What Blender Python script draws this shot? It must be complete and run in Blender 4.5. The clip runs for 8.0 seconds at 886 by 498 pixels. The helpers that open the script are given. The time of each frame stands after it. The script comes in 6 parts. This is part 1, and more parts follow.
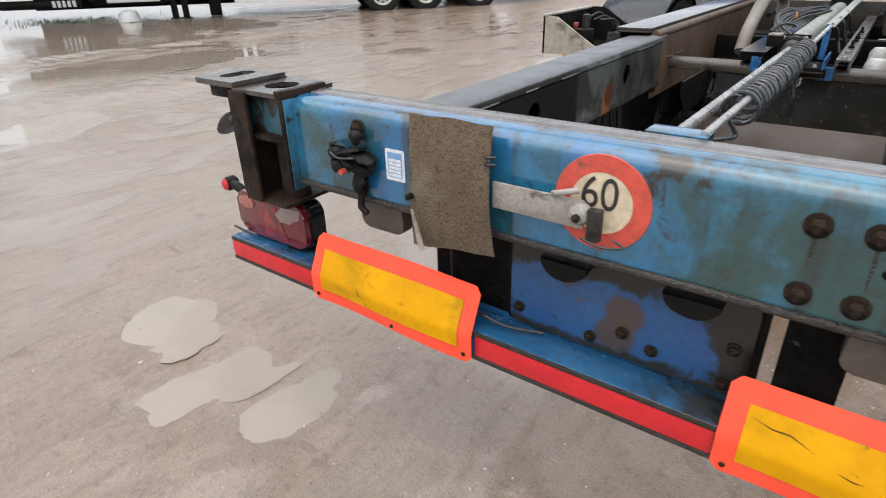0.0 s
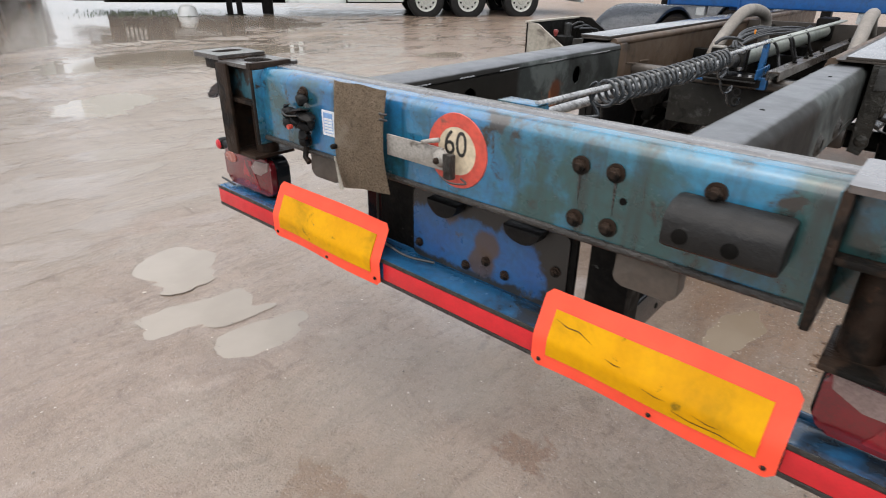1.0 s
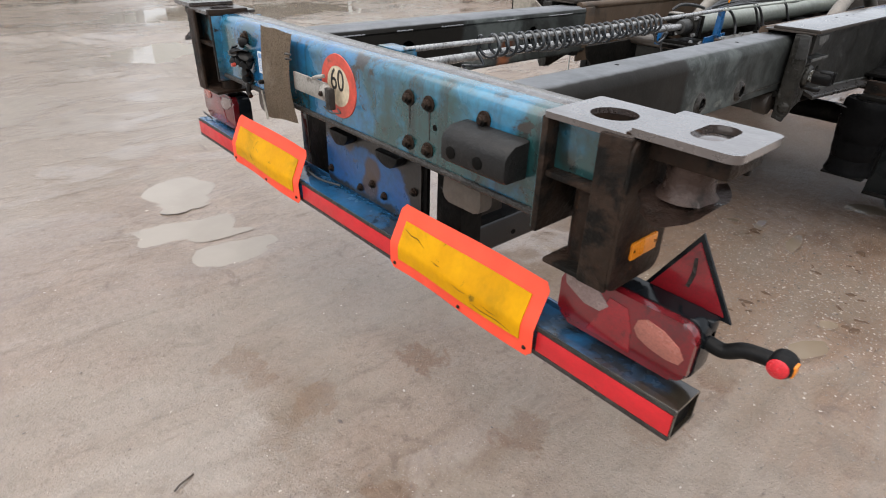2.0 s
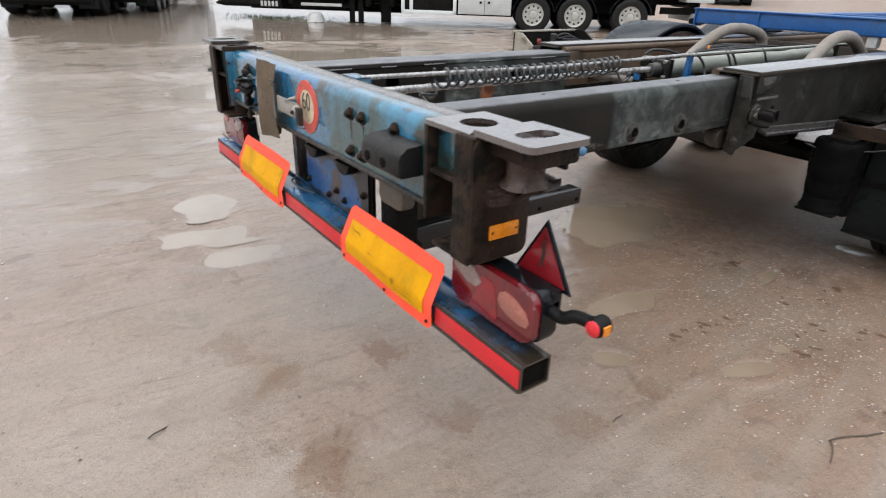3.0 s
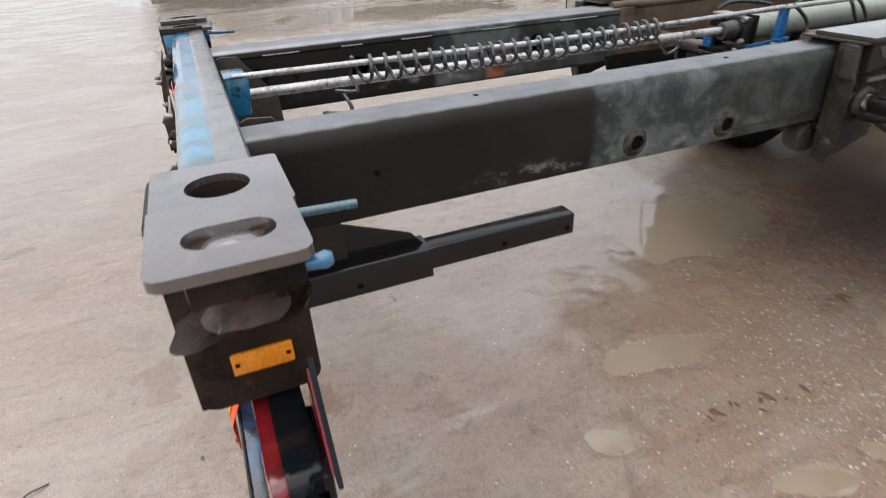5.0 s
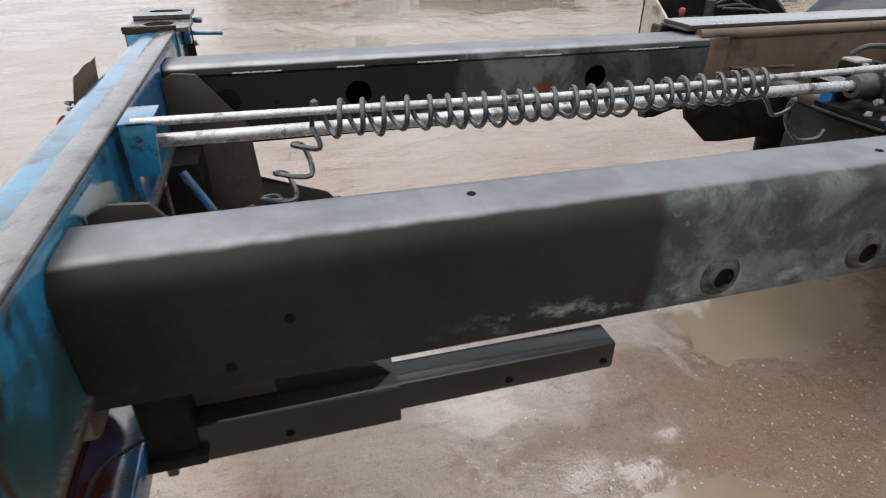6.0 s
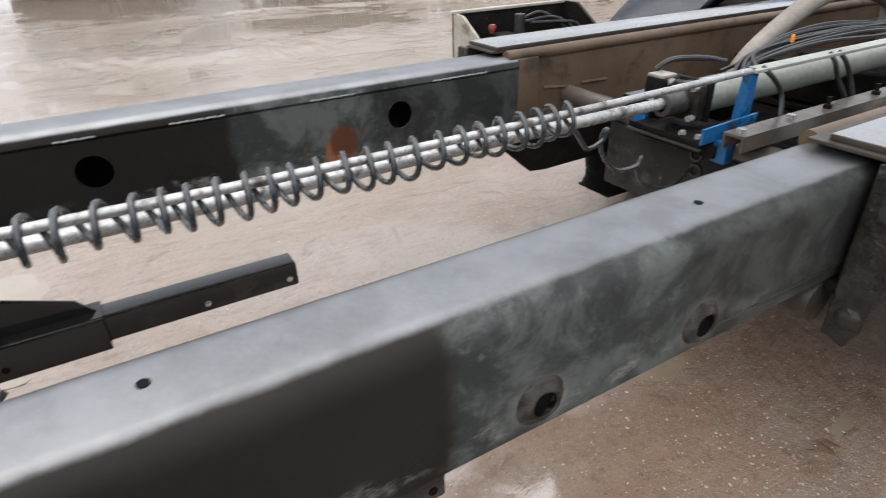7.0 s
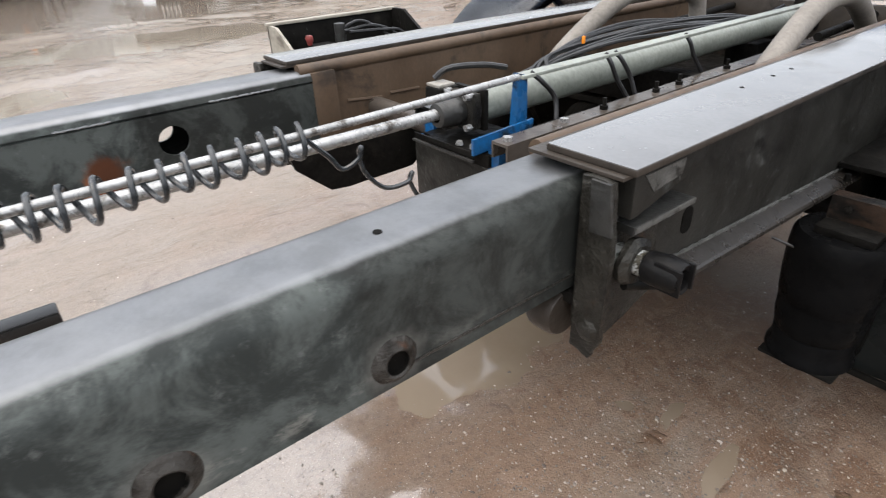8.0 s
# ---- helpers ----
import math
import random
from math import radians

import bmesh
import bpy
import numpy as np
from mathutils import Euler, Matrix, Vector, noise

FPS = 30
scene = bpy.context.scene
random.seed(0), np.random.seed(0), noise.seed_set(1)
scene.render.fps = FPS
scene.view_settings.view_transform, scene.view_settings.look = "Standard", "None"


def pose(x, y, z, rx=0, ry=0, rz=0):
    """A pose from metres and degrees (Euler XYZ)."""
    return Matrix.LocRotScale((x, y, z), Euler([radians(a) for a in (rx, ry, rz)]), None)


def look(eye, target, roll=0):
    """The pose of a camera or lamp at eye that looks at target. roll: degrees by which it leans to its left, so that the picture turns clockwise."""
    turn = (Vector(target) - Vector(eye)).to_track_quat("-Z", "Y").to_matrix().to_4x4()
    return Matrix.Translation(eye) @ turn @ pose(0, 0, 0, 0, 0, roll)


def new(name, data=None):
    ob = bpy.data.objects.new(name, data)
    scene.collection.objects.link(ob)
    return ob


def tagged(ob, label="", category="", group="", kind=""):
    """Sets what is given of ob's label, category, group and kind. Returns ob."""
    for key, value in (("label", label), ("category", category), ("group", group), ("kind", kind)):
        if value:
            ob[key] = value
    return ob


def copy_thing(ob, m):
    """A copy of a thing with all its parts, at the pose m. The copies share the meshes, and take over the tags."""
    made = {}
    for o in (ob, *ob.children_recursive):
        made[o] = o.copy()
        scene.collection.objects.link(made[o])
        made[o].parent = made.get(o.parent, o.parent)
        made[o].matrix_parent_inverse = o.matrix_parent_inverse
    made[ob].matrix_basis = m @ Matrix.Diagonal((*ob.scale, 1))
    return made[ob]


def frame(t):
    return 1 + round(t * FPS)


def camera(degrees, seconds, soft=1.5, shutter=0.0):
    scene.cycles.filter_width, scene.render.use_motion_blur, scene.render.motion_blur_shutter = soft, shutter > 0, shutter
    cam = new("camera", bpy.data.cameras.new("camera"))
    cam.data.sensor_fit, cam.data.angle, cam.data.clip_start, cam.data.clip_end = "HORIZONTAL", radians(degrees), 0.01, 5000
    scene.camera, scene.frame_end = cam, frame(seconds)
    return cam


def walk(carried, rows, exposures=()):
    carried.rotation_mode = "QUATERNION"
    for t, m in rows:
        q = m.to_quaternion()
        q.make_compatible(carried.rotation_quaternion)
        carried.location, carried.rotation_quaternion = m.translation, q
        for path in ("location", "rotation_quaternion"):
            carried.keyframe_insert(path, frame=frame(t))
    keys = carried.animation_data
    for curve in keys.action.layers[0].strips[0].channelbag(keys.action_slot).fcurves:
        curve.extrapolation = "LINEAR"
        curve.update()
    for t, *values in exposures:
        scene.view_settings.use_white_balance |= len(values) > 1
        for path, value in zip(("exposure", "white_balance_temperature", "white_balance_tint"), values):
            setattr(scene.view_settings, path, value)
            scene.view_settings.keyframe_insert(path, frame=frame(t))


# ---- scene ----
cam = camera(75.4, 8.0, soft=1.0, shutter=0.25)
PATH = [
    (0, (0.384, -0.961, 1.483), (-0.692, 0.462, 0.581), -1.7),
    (0.5, (0.637, -0.978, 1.482), (-0.501, 0.407, 0.595), 0.6),
    (1, (0.908, -1.054, 1.473), (-0.276, 0.299, 0.597), 0.7),
    (1.5, (1.189, -1.053, 1.496), (0.062, 0.264, 0.5), 1),
    (1.7, (1.329, -0.994, 1.498), (0.144, 0.267, 0.496), 1.3),
    (2.8, (1.91, -0.86, 1.459), (0.462, 0.209, 0.587), 2.0),
    (3, (1.999, -0.825, 1.495), (0.54, 0.249, 0.65), 1.9),
    (3.5, (2.21, -0.566, 1.536), (0.78, 0.607, 0.773), -0.7),
    (4, (2.237, -0.318, 1.53), (0.808, 0.715, 0.585), -3.9),
    (4.5, (2.034, -0.117, 1.506), (0.509, 0.721, 0.52), -1.6),
    (5, (1.78, 0.077, 1.51), (0.163, 0.715, 0.52), -2.9),
    (5.2, (1.66, 0.132, 1.503), (0.012, 0.733, 0.542), -2.2),
    (6.3, (1.144, 0.517, 1.516), (-0.502, 0.986, 0.481), 0.8),
    (6.5, (1.066, 0.573, 1.512), (-0.55, 1.146, 0.482), 0.3),
    (7, (1.036, 0.721, 1.521), (-0.474, 1.585, 0.534), -1.6),
    (7.5, (1.145, 0.907, 1.528), (-0.305, 1.931, 0.606), -1.2),
    (8, (1.167, 1.083, 1.515), (-0.209, 2.15, 0.531), -2.6),
]
walk(cam, [(t, look(eye, target, roll)) for t, eye, target, roll in PATH], [(0, 1.04), (3, 1.03), (4, 1.08), (5, 1.10), (6.5, 1.18), (8, 1.38)])

# ---------------------------------------------------------------- light
scene.view_settings.exposure = 1.0
world = bpy.data.worlds.new("overcast_sky")
scene.world = world
world.use_nodes = True
wn = world.node_tree
sky = wn.nodes.new("ShaderNodeTexSky")
sky.sky_type = "NISHITA"
sky.sun_disc = False
sky.sun_elevation = radians(74)
sky.sun_rotation = radians(200)
sky.dust_density = 8.0
grey = wn.nodes.new("ShaderNodeMix")
grey.data_type = "RGBA"
grey.inputs[0].default_value = 0.75
grey.inputs[7].default_value = (4.6, 4.8, 5.1, 1)
wn.links.new(sky.outputs[0], grey.inputs[6])
bg = wn.nodes["Background"]
wn.links.new(grey.outputs[2], bg.inputs[0])
bg.inputs[1].default_value = 0.12
sun = new("sun", bpy.data.lights.new("sun", "SUN"))
sun.data.energy, sun.data.angle, sun.data.color = 1.6, radians(110), (1.0, 0.985, 0.97)
sun.rotation_euler = (radians(16), 0, radians(20))


# ---------------------------------------------------------------- materials
def mixc(nt, fac, a, b, mode="MIX"):
    n = nt.nodes.new("ShaderNodeMix")
    n.data_type, n.blend_type = "RGBA", mode
    for s, v in ((n.inputs[0], fac), (n.inputs[6], a), (n.inputs[7], b)):
        if isinstance(v, bpy.types.NodeSocket):
            nt.links.new(v, s)
        elif isinstance(v, (int, float)):
            s.default_value = v
        else:
            s.default_value = (*v[:3], 1)
    return n.outputs[2]


def noisy(nt, vec, scale, detail=5.0, rough=0.6, distort=0.0):
    n = nt.nodes.new("ShaderNodeTexNoise")
    n.inputs["Scale"].default_value, n.inputs["Detail"].default_value = scale, detail
    n.inputs["Roughness"].default_value, n.inputs["Distortion"].default_value = rough, distort
    nt.links.new(vec, n.inputs["Vector"])
    return n.outputs["Fac"]


def ramp(nt, fac, lo, hi, a=0.0, b=1.0):
    n = nt.nodes.new("ShaderNodeMapRange")
    n.interpolation_type = "SMOOTHSTEP"
    for k, v in enumerate((lo, hi, a, b), 1):
        n.inputs[k].default_value = v
    nt.links.new(fac, n.inputs[0])
    return n.outputs[0]


def math_node(nt, op, a, b=0.0):
    n = nt.nodes.new("ShaderNodeMath")
    n.operation = op
    for s, v in zip(n.inputs, (a, b)):
        if isinstance(v, bpy.types.NodeSocket):
            nt.links.new(v, s)
        else:
            s.default_value = v
    return n.outputs[0]


def coords(nt, scale=(1, 1, 1)):
    tc = nt.nodes.new("ShaderNodeTexCoord")
    mp = nt.nodes.new("ShaderNodeMapping")
    mp.inputs["Scale"].default_value = scale
    nt.links.new(tc.outputs["Object"], mp.inputs["Vector"])
    return mp.outputs["Vector"]


def surface(name, c1, c2, scale=6.0, rough=(0.35, 0.6), metal=0.0, bump=0.15, grain=90.0,
            stains=(), streak=None, coat=0.0, speck=0.3, spec=0.5):
    """Paint, metal or rubber: two tones, patches (colour, scale, from, to), run-down streaks, fine grain."""
    m = bpy.data.materials.new(name)
    m.use_nodes = True
    nt = m.node_tree
    bsdf = nt.nodes["Principled BSDF"]
    v = coords(nt)
    col = mixc(nt, ramp(nt, noisy(nt, v, scale, 6), 0.35, 0.65), c1, c2)
    fine = noisy(nt, v, grain, 3)
    for sc, s_scale, lo, hi in stains:
        col = mixc(nt, ramp(nt, noisy(nt, v, s_scale, 7, 0.65, 0.3), lo, hi), col, sc)
    if streak:
        sv = coords(nt, (1, 1, 0.06))
        col = mixc(nt, ramp(nt, noisy(nt, sv, streak[1], 4), streak[2], streak[3]), col, streak[0])
    col = mixc(nt, ramp(nt, fine, 0.3, 0.75, 0.0, speck), col, (0.02, 0.018, 0.015), "MIX")
    nt.links.new(col, bsdf.inputs["Base Color"])
    nt.links.new(ramp(nt, noisy(nt, v, scale * 2.3, 5), 0.3, 0.7, rough[0], rough[1]), bsdf.inputs["Roughness"])
    bsdf.inputs["Metallic"].default_value = metal
    bsdf.inputs["Specular IOR Level"].default_value = spec
    bsdf.inputs["Coat Weight"].default_value = coat
    bsdf.inputs["Coat Roughness"].default_value = 0.12
    bp = nt.nodes.new("ShaderNodeBump")
    bp.inputs["Strength"].default_value, bp.inputs["Distance"].default_value = bump, 0.004
    nt.links.new(math_node(nt, "ADD", fine, math_node(nt, "MULTIPLY", noisy(nt, v, scale * 4, 4), 2.0)), bp.inputs["Height"])
    nt.links.new(bp.outputs[0], bsdf.inputs["Normal"])
    return m


BLUE = surface("worn_blue_paint", (0.008, 0.105, 0.270), (0.020, 0.165, 0.270), 2.2, (0.14, 0.34), 0, 0.12, 60,
               [((0.014, 0.058, 0.058), 2.6, 0.45, 0.60), ((0.013, 0.019, 0.016), 5.0, 0.56, 0.70), ((0.016, 0.012, 0.009), 11.0, 0.57, 0.66), ((0.09, 0.14, 0.13), 30.0, 0.66, 0.72)],
               ((0.010, 0.018, 0.016), 17.0, 0.50, 0.72), 0.8)
BLUE_PANEL = surface("blue_panel_paint", (0.008, 0.062, 0.200), (0.012, 0.080, 0.205), 4.0, (0.25, 0.45), 0, 0.12, 60,
                     [((0.050, 0.034, 0.024), 7.0, 0.62, 0.70), ((0.008, 0.0075, 0.007), 6.0, 0.54, 0.64)], None, 0.2)
BLUE_BAR = surface("blue_bumper_paint", (0.012, 0.085, 0.20), (0.02, 0.11, 0.24), 5.0, (0.10, 0.30), 0, 0.1, 60,
                   [((0.018, 0.018, 0.016), 4.0, 0.50, 0.66)], None, 0.6)
BRIGHT_BLUE = surface("bright_blue_paint", (0.004, 0.070, 0.20), (0.007, 0.092, 0.25), 8.0, (0.2, 0.4), 0, 0.1, 80,
                      [((0.012, 0.02, 0.03), 12.0, 0.50, 0.64)])
FRAME_BLUE = surface("front_frame_blue_paint", (0.006, 0.075, 0.26), (0.010, 0.095, 0.30), 2.0, (0.3, 0.5), 0, 0.05, 40,
                     [((0.015, 0.02, 0.03), 4.0, 0.54, 0.70)])
CAST = surface("rusty_dirty_steel", (0.022, 0.0135, 0.0095), (0.036, 0.023, 0.0165), 9.0, (0.32, 0.60), 0.0, 0.5, 70,
               [((0.006, 0.0055, 0.005), 8.0, 0.48, 0.60), ((0.075, 0.036, 0.020), 16.0, 0.66, 0.72), ((0.008, 0.015, 0.017), 5.0, 0.62, 0.70)], None, 0.0, 0.3, 0.09)
PLATE = surface("worn_plate_steel", (0.056, 0.043, 0.039), (0.084, 0.069, 0.064), 5.0, (0.20, 0.34), 0.15, 0.10, 60,
                [((0.040, 0.027, 0.020), 7.0, 0.52, 0.66), ((0.12, 0.105, 0.10), 11.0, 0.62, 0.70)], None, 1.0, 0.15)
PLATE.node_tree.nodes["Principled BSDF"].inputs["Coat IOR"].default_value = 1.9
DARKPLATE = surface("dark_worn_plate_steel", (0.038, 0.031, 0.028), (0.058, 0.049, 0.045), 6.0, (0.22, 0.40), 0.15, 0.15, 60, [((0.022, 0.015, 0.011), 9.0, 0.50, 0.64)], None, 0.5, 0.15)
RUSTBLUE = surface("rusting_blue_paint", (0.030, 0.100, 0.135), (0.050, 0.135, 0.160), 6.0, (0.3, 0.5), 0, 0.3, 70, [((0.028, 0.018, 0.012), 13.0, 0.46, 0.54), ((0.16, 0.15, 0.09), 22.0, 0.62, 0.70)])
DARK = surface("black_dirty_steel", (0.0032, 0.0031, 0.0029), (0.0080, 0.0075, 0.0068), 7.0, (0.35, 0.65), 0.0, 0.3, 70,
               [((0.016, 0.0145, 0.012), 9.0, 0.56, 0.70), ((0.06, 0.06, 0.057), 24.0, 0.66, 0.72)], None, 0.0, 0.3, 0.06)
BROWN = surface("brown_dirty_steel", (0.075, 0.048, 0.030), (0.100, 0.068, 0.045), 5.0, (0.4, 0.6), 0.0, 0.15, 80,
                [((0.028, 0.020, 0.014), 6.0, 0.52, 0.70)], None, 0.05, 0.25, 0.3)
WETBROWN = surface("wet_brown_bar_steel", (0.050, 0.041, 0.034), (0.072, 0.060, 0.051), 6.0, (0.25, 0.45), 0.0, 0.2, 80, [((0.022, 0.017, 0.013), 8.0, 0.50, 0.66)], None, 0.2, 0.25, 0.4)
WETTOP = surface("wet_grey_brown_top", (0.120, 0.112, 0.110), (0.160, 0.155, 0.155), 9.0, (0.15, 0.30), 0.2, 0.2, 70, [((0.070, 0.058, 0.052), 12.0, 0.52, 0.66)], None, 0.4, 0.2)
SIDEBROWN = surface("dull_brown_plastic", (0.075, 0.060, 0.047), (0.095, 0.077, 0.062), 6.0, (0.45, 0.65), 0, 0.1, 60, [((0.05, 0.038, 0.028), 9.0, 0.55, 0.7)])
TAR = surface("tarred_dirt", (0.014, 0.012, 0.010), (0.028, 0.024, 0.02), 25.0, (0.3, 0.6), 0.0, 0.8, 50)
RUBBER = surface("black_rubber", (0.0028, 0.0028, 0.0032), (0.0055, 0.0054, 0.0056), 10.0, (0.30, 0.55), 0, 0.2, 90, [((0.016, 0.0145, 0.0125), 8.0, 0.60, 0.75)], None, 0.0, 0.2, 0.14)
WETBLACK = surface("wet_black_plastic", (0.0035, 0.0050, 0.0070), (0.0065, 0.0085, 0.0110), 6.0, (0.09, 0.20), 0, 0.03, 60,
                   [((0.012, 0.012, 0.012), 7.0, 0.62, 0.8)], None, 0.0, 0.2, 0.22)
# black plastic; the bluish lift in its base colour stands for reflected sky
GUARD = surface("wet_black_guard_plastic", (0.0190, 0.0240, 0.0330), (0.0260, 0.0320, 0.0420), 6.0, (0.10, 0.20), 0, 0.03, 60, [((0.04, 0.04, 0.04), 7.0, 0.6, 0.8)], None, 0.0, 0.2, 1.0)
FLAPMAT = surface("wet_black_flap_rubber", (0.0150, 0.0185, 0.0190), (0.0190, 0.0230, 0.0235), 6.0, (0.25, 0.40), 0, 0.05, 60, [((0.026, 0.026, 0.024), 7.0, 0.56, 0.75)], None, 0.0, 0.2, 0.25)
BUFFER = surface("worn_grey_rubber", (0.0075, 0.0072, 0.0072), (0.0125, 0.0120, 0.0118), 9.0, (0.35, 0.6), 0, 0.35, 80, [((0.008, 0.0078, 0.0076), 11.0, 0.5, 0.64), ((0.045, 0.042, 0.038), 26.0, 0.62, 0.70)], None, 0.0, 0.2, 0.25)
TYRE = surface("tyre_rubber", (0.006, 0.006, 0.006), (0.011, 0.0105, 0.010), 6.0, (0.4, 0.7), 0, 0.3, 60,
               [((0.028, 0.022, 0.017), 5.0, 0.6, 0.8)], None, 0.0, 0.2, 0.2)
MAT = surface("coarse_brown_rubber_mat", (0.235, 0.176, 0.120), (0.315, 0.243, 0.172), 7.0, (0.6, 0.85), 0, 0.6, 420,
              [((0.150, 0.108, 0.072), 210.0, 0.46, 0.62), ((0.36, 0.30, 0.235), 4.0, 0.56, 0.74), ((0.12, 0.088, 0.06), 9.0, 0.62, 0.74)], None, 0.0, 0.3, 0.2)
GREYSTRIP = surface("dull_grey_strip", (0.25, 0.23, 0.20), (0.33, 0.31, 0.28), 14.0, (0.5, 0.7), 0.2, 0.3, 120,
                    [((0.10, 0.085, 0.07), 18.0, 0.55, 0.68)])
SIGN_RED = surface("faded_sign_red", (0.62, 0.085, 0.055), (0.52, 0.07, 0.048), 9.0, (0.4, 0.5), 0, 0.05, 60,
                   [((0.22, 0.07, 0.05), 16.0, 0.58, 0.72)])
SIGN_CREAM = surface("cream_sign_face", (0.66, 0.56, 0.40), (0.58, 0.48, 0.34), 10.0, (0.4, 0.5), 0, 0.05, 60,
                     [((0.35, 0.27, 0.18), 14.0, 0.6, 0.72)])
INK = surface("black_print", (0.02, 0.02, 0.02), (0.03, 0.028, 0.025), 10.0, (0.4, 0.5))
ORANGE = surface("fluorescent_red_border", (0.92, 0.092, 0.045), (0.86, 0.08, 0.04), 10.0, (0.4, 0.55), 0, 0.03, 60,
                 [((0.35, 0.07, 0.04), 16.0, 0.70, 0.76)], None, 0.0, 0.05, 0.2)
YELLOW = surface("reflective_yellow", (0.64, 0.31, 0.0015), (0.57, 0.265, 0.0012), 8.0, (0.45, 0.6), 0, 0.03, 60,
                 [((0.16, 0.10, 0.008), 11.0, 0.62, 0.70), ((0.36, 0.19, 0.004), 3.0, 0.50, 0.66)], None, 0.0, 0.08, 0.12)
REDTAPE = surface("red_reflective_tape", (0.58, 0.015, 0.022), (0.50, 0.012, 0.018), 12.0, (0.3, 0.45), 0, 0.05, 150,
                  [((0.10, 0.02, 0.02), 14.0, 0.66, 0.76)], None, 0.0, 0.12)
LENSRED = surface("red_lamp_lens", (0.165, 0.005, 0.010), (0.115, 0.004, 0.008), 8.0, (0.10, 0.26), 0, 0.05, 200,
                  [((0.045, 0.010, 0.012), 9.0, 0.52, 0.70)], None, 0.5)
LENSBRIGHT = surface("bright_red_reflector", (0.62, 0.02, 0.03), (0.52, 0.015, 0.025), 8.0, (0.2, 0.3), 0, 0.1, 220)
LENSMID = surface("dirty_red_stop_lens", (0.27, 0.010, 0.017), (0.20, 0.008, 0.013), 8.0, (0.14, 0.28), 0, 0.05, 200, [((0.06, 0.010, 0.012), 10.0, 0.56, 0.70)], None, 0.4)
LENSPINK = surface("faded_pink_lens", (0.36, 0.12, 0.09), (0.30, 0.10, 0.075), 10.0, (0.18, 0.3), 0, 0.05, 200, (), None, 0.4)
LENSWHITE = surface("cloudy_clear_lens", (0.22, 0.15, 0.135), (0.28, 0.20, 0.185), 10.0, (0.18, 0.3), 0, 0.05, 200, (), None, 0.4)
AMBER = surface("amber_reflector", (0.80, 0.26, 0.01), (0.72, 0.22, 0.01), 12.0, (0.25, 0.4), 0, 0.1, 200)
CHROME = surface("wet_bare_rod", (0.44, 0.44, 0.435), (0.32, 0.32, 0.315), 14.0, (0.20, 0.36), 0.5, 0.1, 70,
                 [((0.08, 0.07, 0.06), 22.0, 0.54, 0.66)])
CYL = surface("pale_green_grey_cylinder_paint", (0.205, 0.222, 0.195), (0.265, 0.282, 0.250), 5.0, (0.3, 0.5), 0, 0.1, 70,
              [((0.14, 0.13, 0.10), 8.0, 0.6, 0.74)])
COIL = surface("grey_coiled_hose", (0.018, 0.021, 0.024), (0.028, 0.032, 0.036), 12.0, (0.14, 0.30), 0, 0.1, 70, (), None, 0.15)
HOSE = surface("dusty_grey_hose", (0.160, 0.142, 0.121), (0.205, 0.184, 0.161), 6.0, (0.5, 0.7), 0, 0.15, 80,
               [((0.13, 0.11, 0.09), 8.0, 0.58, 0.72)])
CABLE = surface("black_cable", (0.006, 0.006, 0.007), (0.012, 0.012, 0.013), 12.0, (0.35, 0.5))
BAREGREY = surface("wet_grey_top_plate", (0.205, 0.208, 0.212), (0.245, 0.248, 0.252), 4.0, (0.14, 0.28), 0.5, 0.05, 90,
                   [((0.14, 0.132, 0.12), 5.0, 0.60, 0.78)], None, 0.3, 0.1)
WHITEP = surface("white_body_panel", (0.60, 0.635, 0.63), (0.555, 0.59, 0.585), 0.8, (0.3, 0.45), 0, 0.02, 20, (),
                 ((0.45, 0.46, 0.44), 3.0, 0.62, 0.85), 0.0, 0.0)
GREYWHITE = surface("dull_white_trailer_paint", (0.40, 0.43, 0.43), (0.47, 0.50, 0.495), 0.8, (0.3, 0.45), 0, 0.02, 20, [((0.25, 0.26, 0.25), 1.2, 0.56, 0.72)], ((0.20, 0.20, 0.19), 2.0, 0.60, 0.85), 0.0, 0.0)
CURTAIN = surface("grey_trailer_curtain", (0.13, 0.14, 0.145), (0.18, 0.19, 0.195), 0.9, (0.35, 0.55), 0, 0.05, 20, [((0.07, 0.075, 0.075), 1.4, 0.52, 0.70)], ((0.07, 0.07, 0.07), 2.5, 0.55, 0.80), 0.0, 0.0)
PALEGREY = surface("pale_grey_paint", (0.45, 0.46, 0.45), (0.52, 0.53, 0.52), 3.0, (0.35, 0.5))
RIMWHITE = surface("dusty_white_rim", (0.50, 0.50, 0.46), (0.40, 0.40, 0.36), 8.0, (0.4, 0.6), 0.1, 0.1, 40)
RIMDARK = surface("dark_dirty_rim", (0.015, 0.0145, 0.014), (0.035, 0.033, 0.031), 9.0, (0.3, 0.5), 0.3, 0.1, 60)
WHITETRIM = surface("white_edge_trim", (0.62, 0.62, 0.60), (0.5, 0.5, 0.48), 9.0, (0.35, 0.5))
PALEBOX = surface("pale_dirty_box_paint", (0.30, 0.275, 0.225), (0.36, 0.33, 0.28), 6.0, (0.4, 0.6), 0, 0.1, 60,
                  [((0.12, 0.10, 0.08), 7.0, 0.52, 0.68)])
REDKNOB = surface("dull_red_valve_knob", (0.26, 0.045, 0.04), (0.20, 0.04, 0.035), 10.0, (0.3, 0.4))
LABEL = surface("white_paper_label", (0.75, 0.76, 0.78), (0.68, 0.70, 0.73), 12.0, (0.4, 0.5))
LABELBLUE = surface("pale_blue_print", (0.16, 0.32, 0.62), (0.20, 0.36, 0.62), 12.0, (0.4, 0.5))


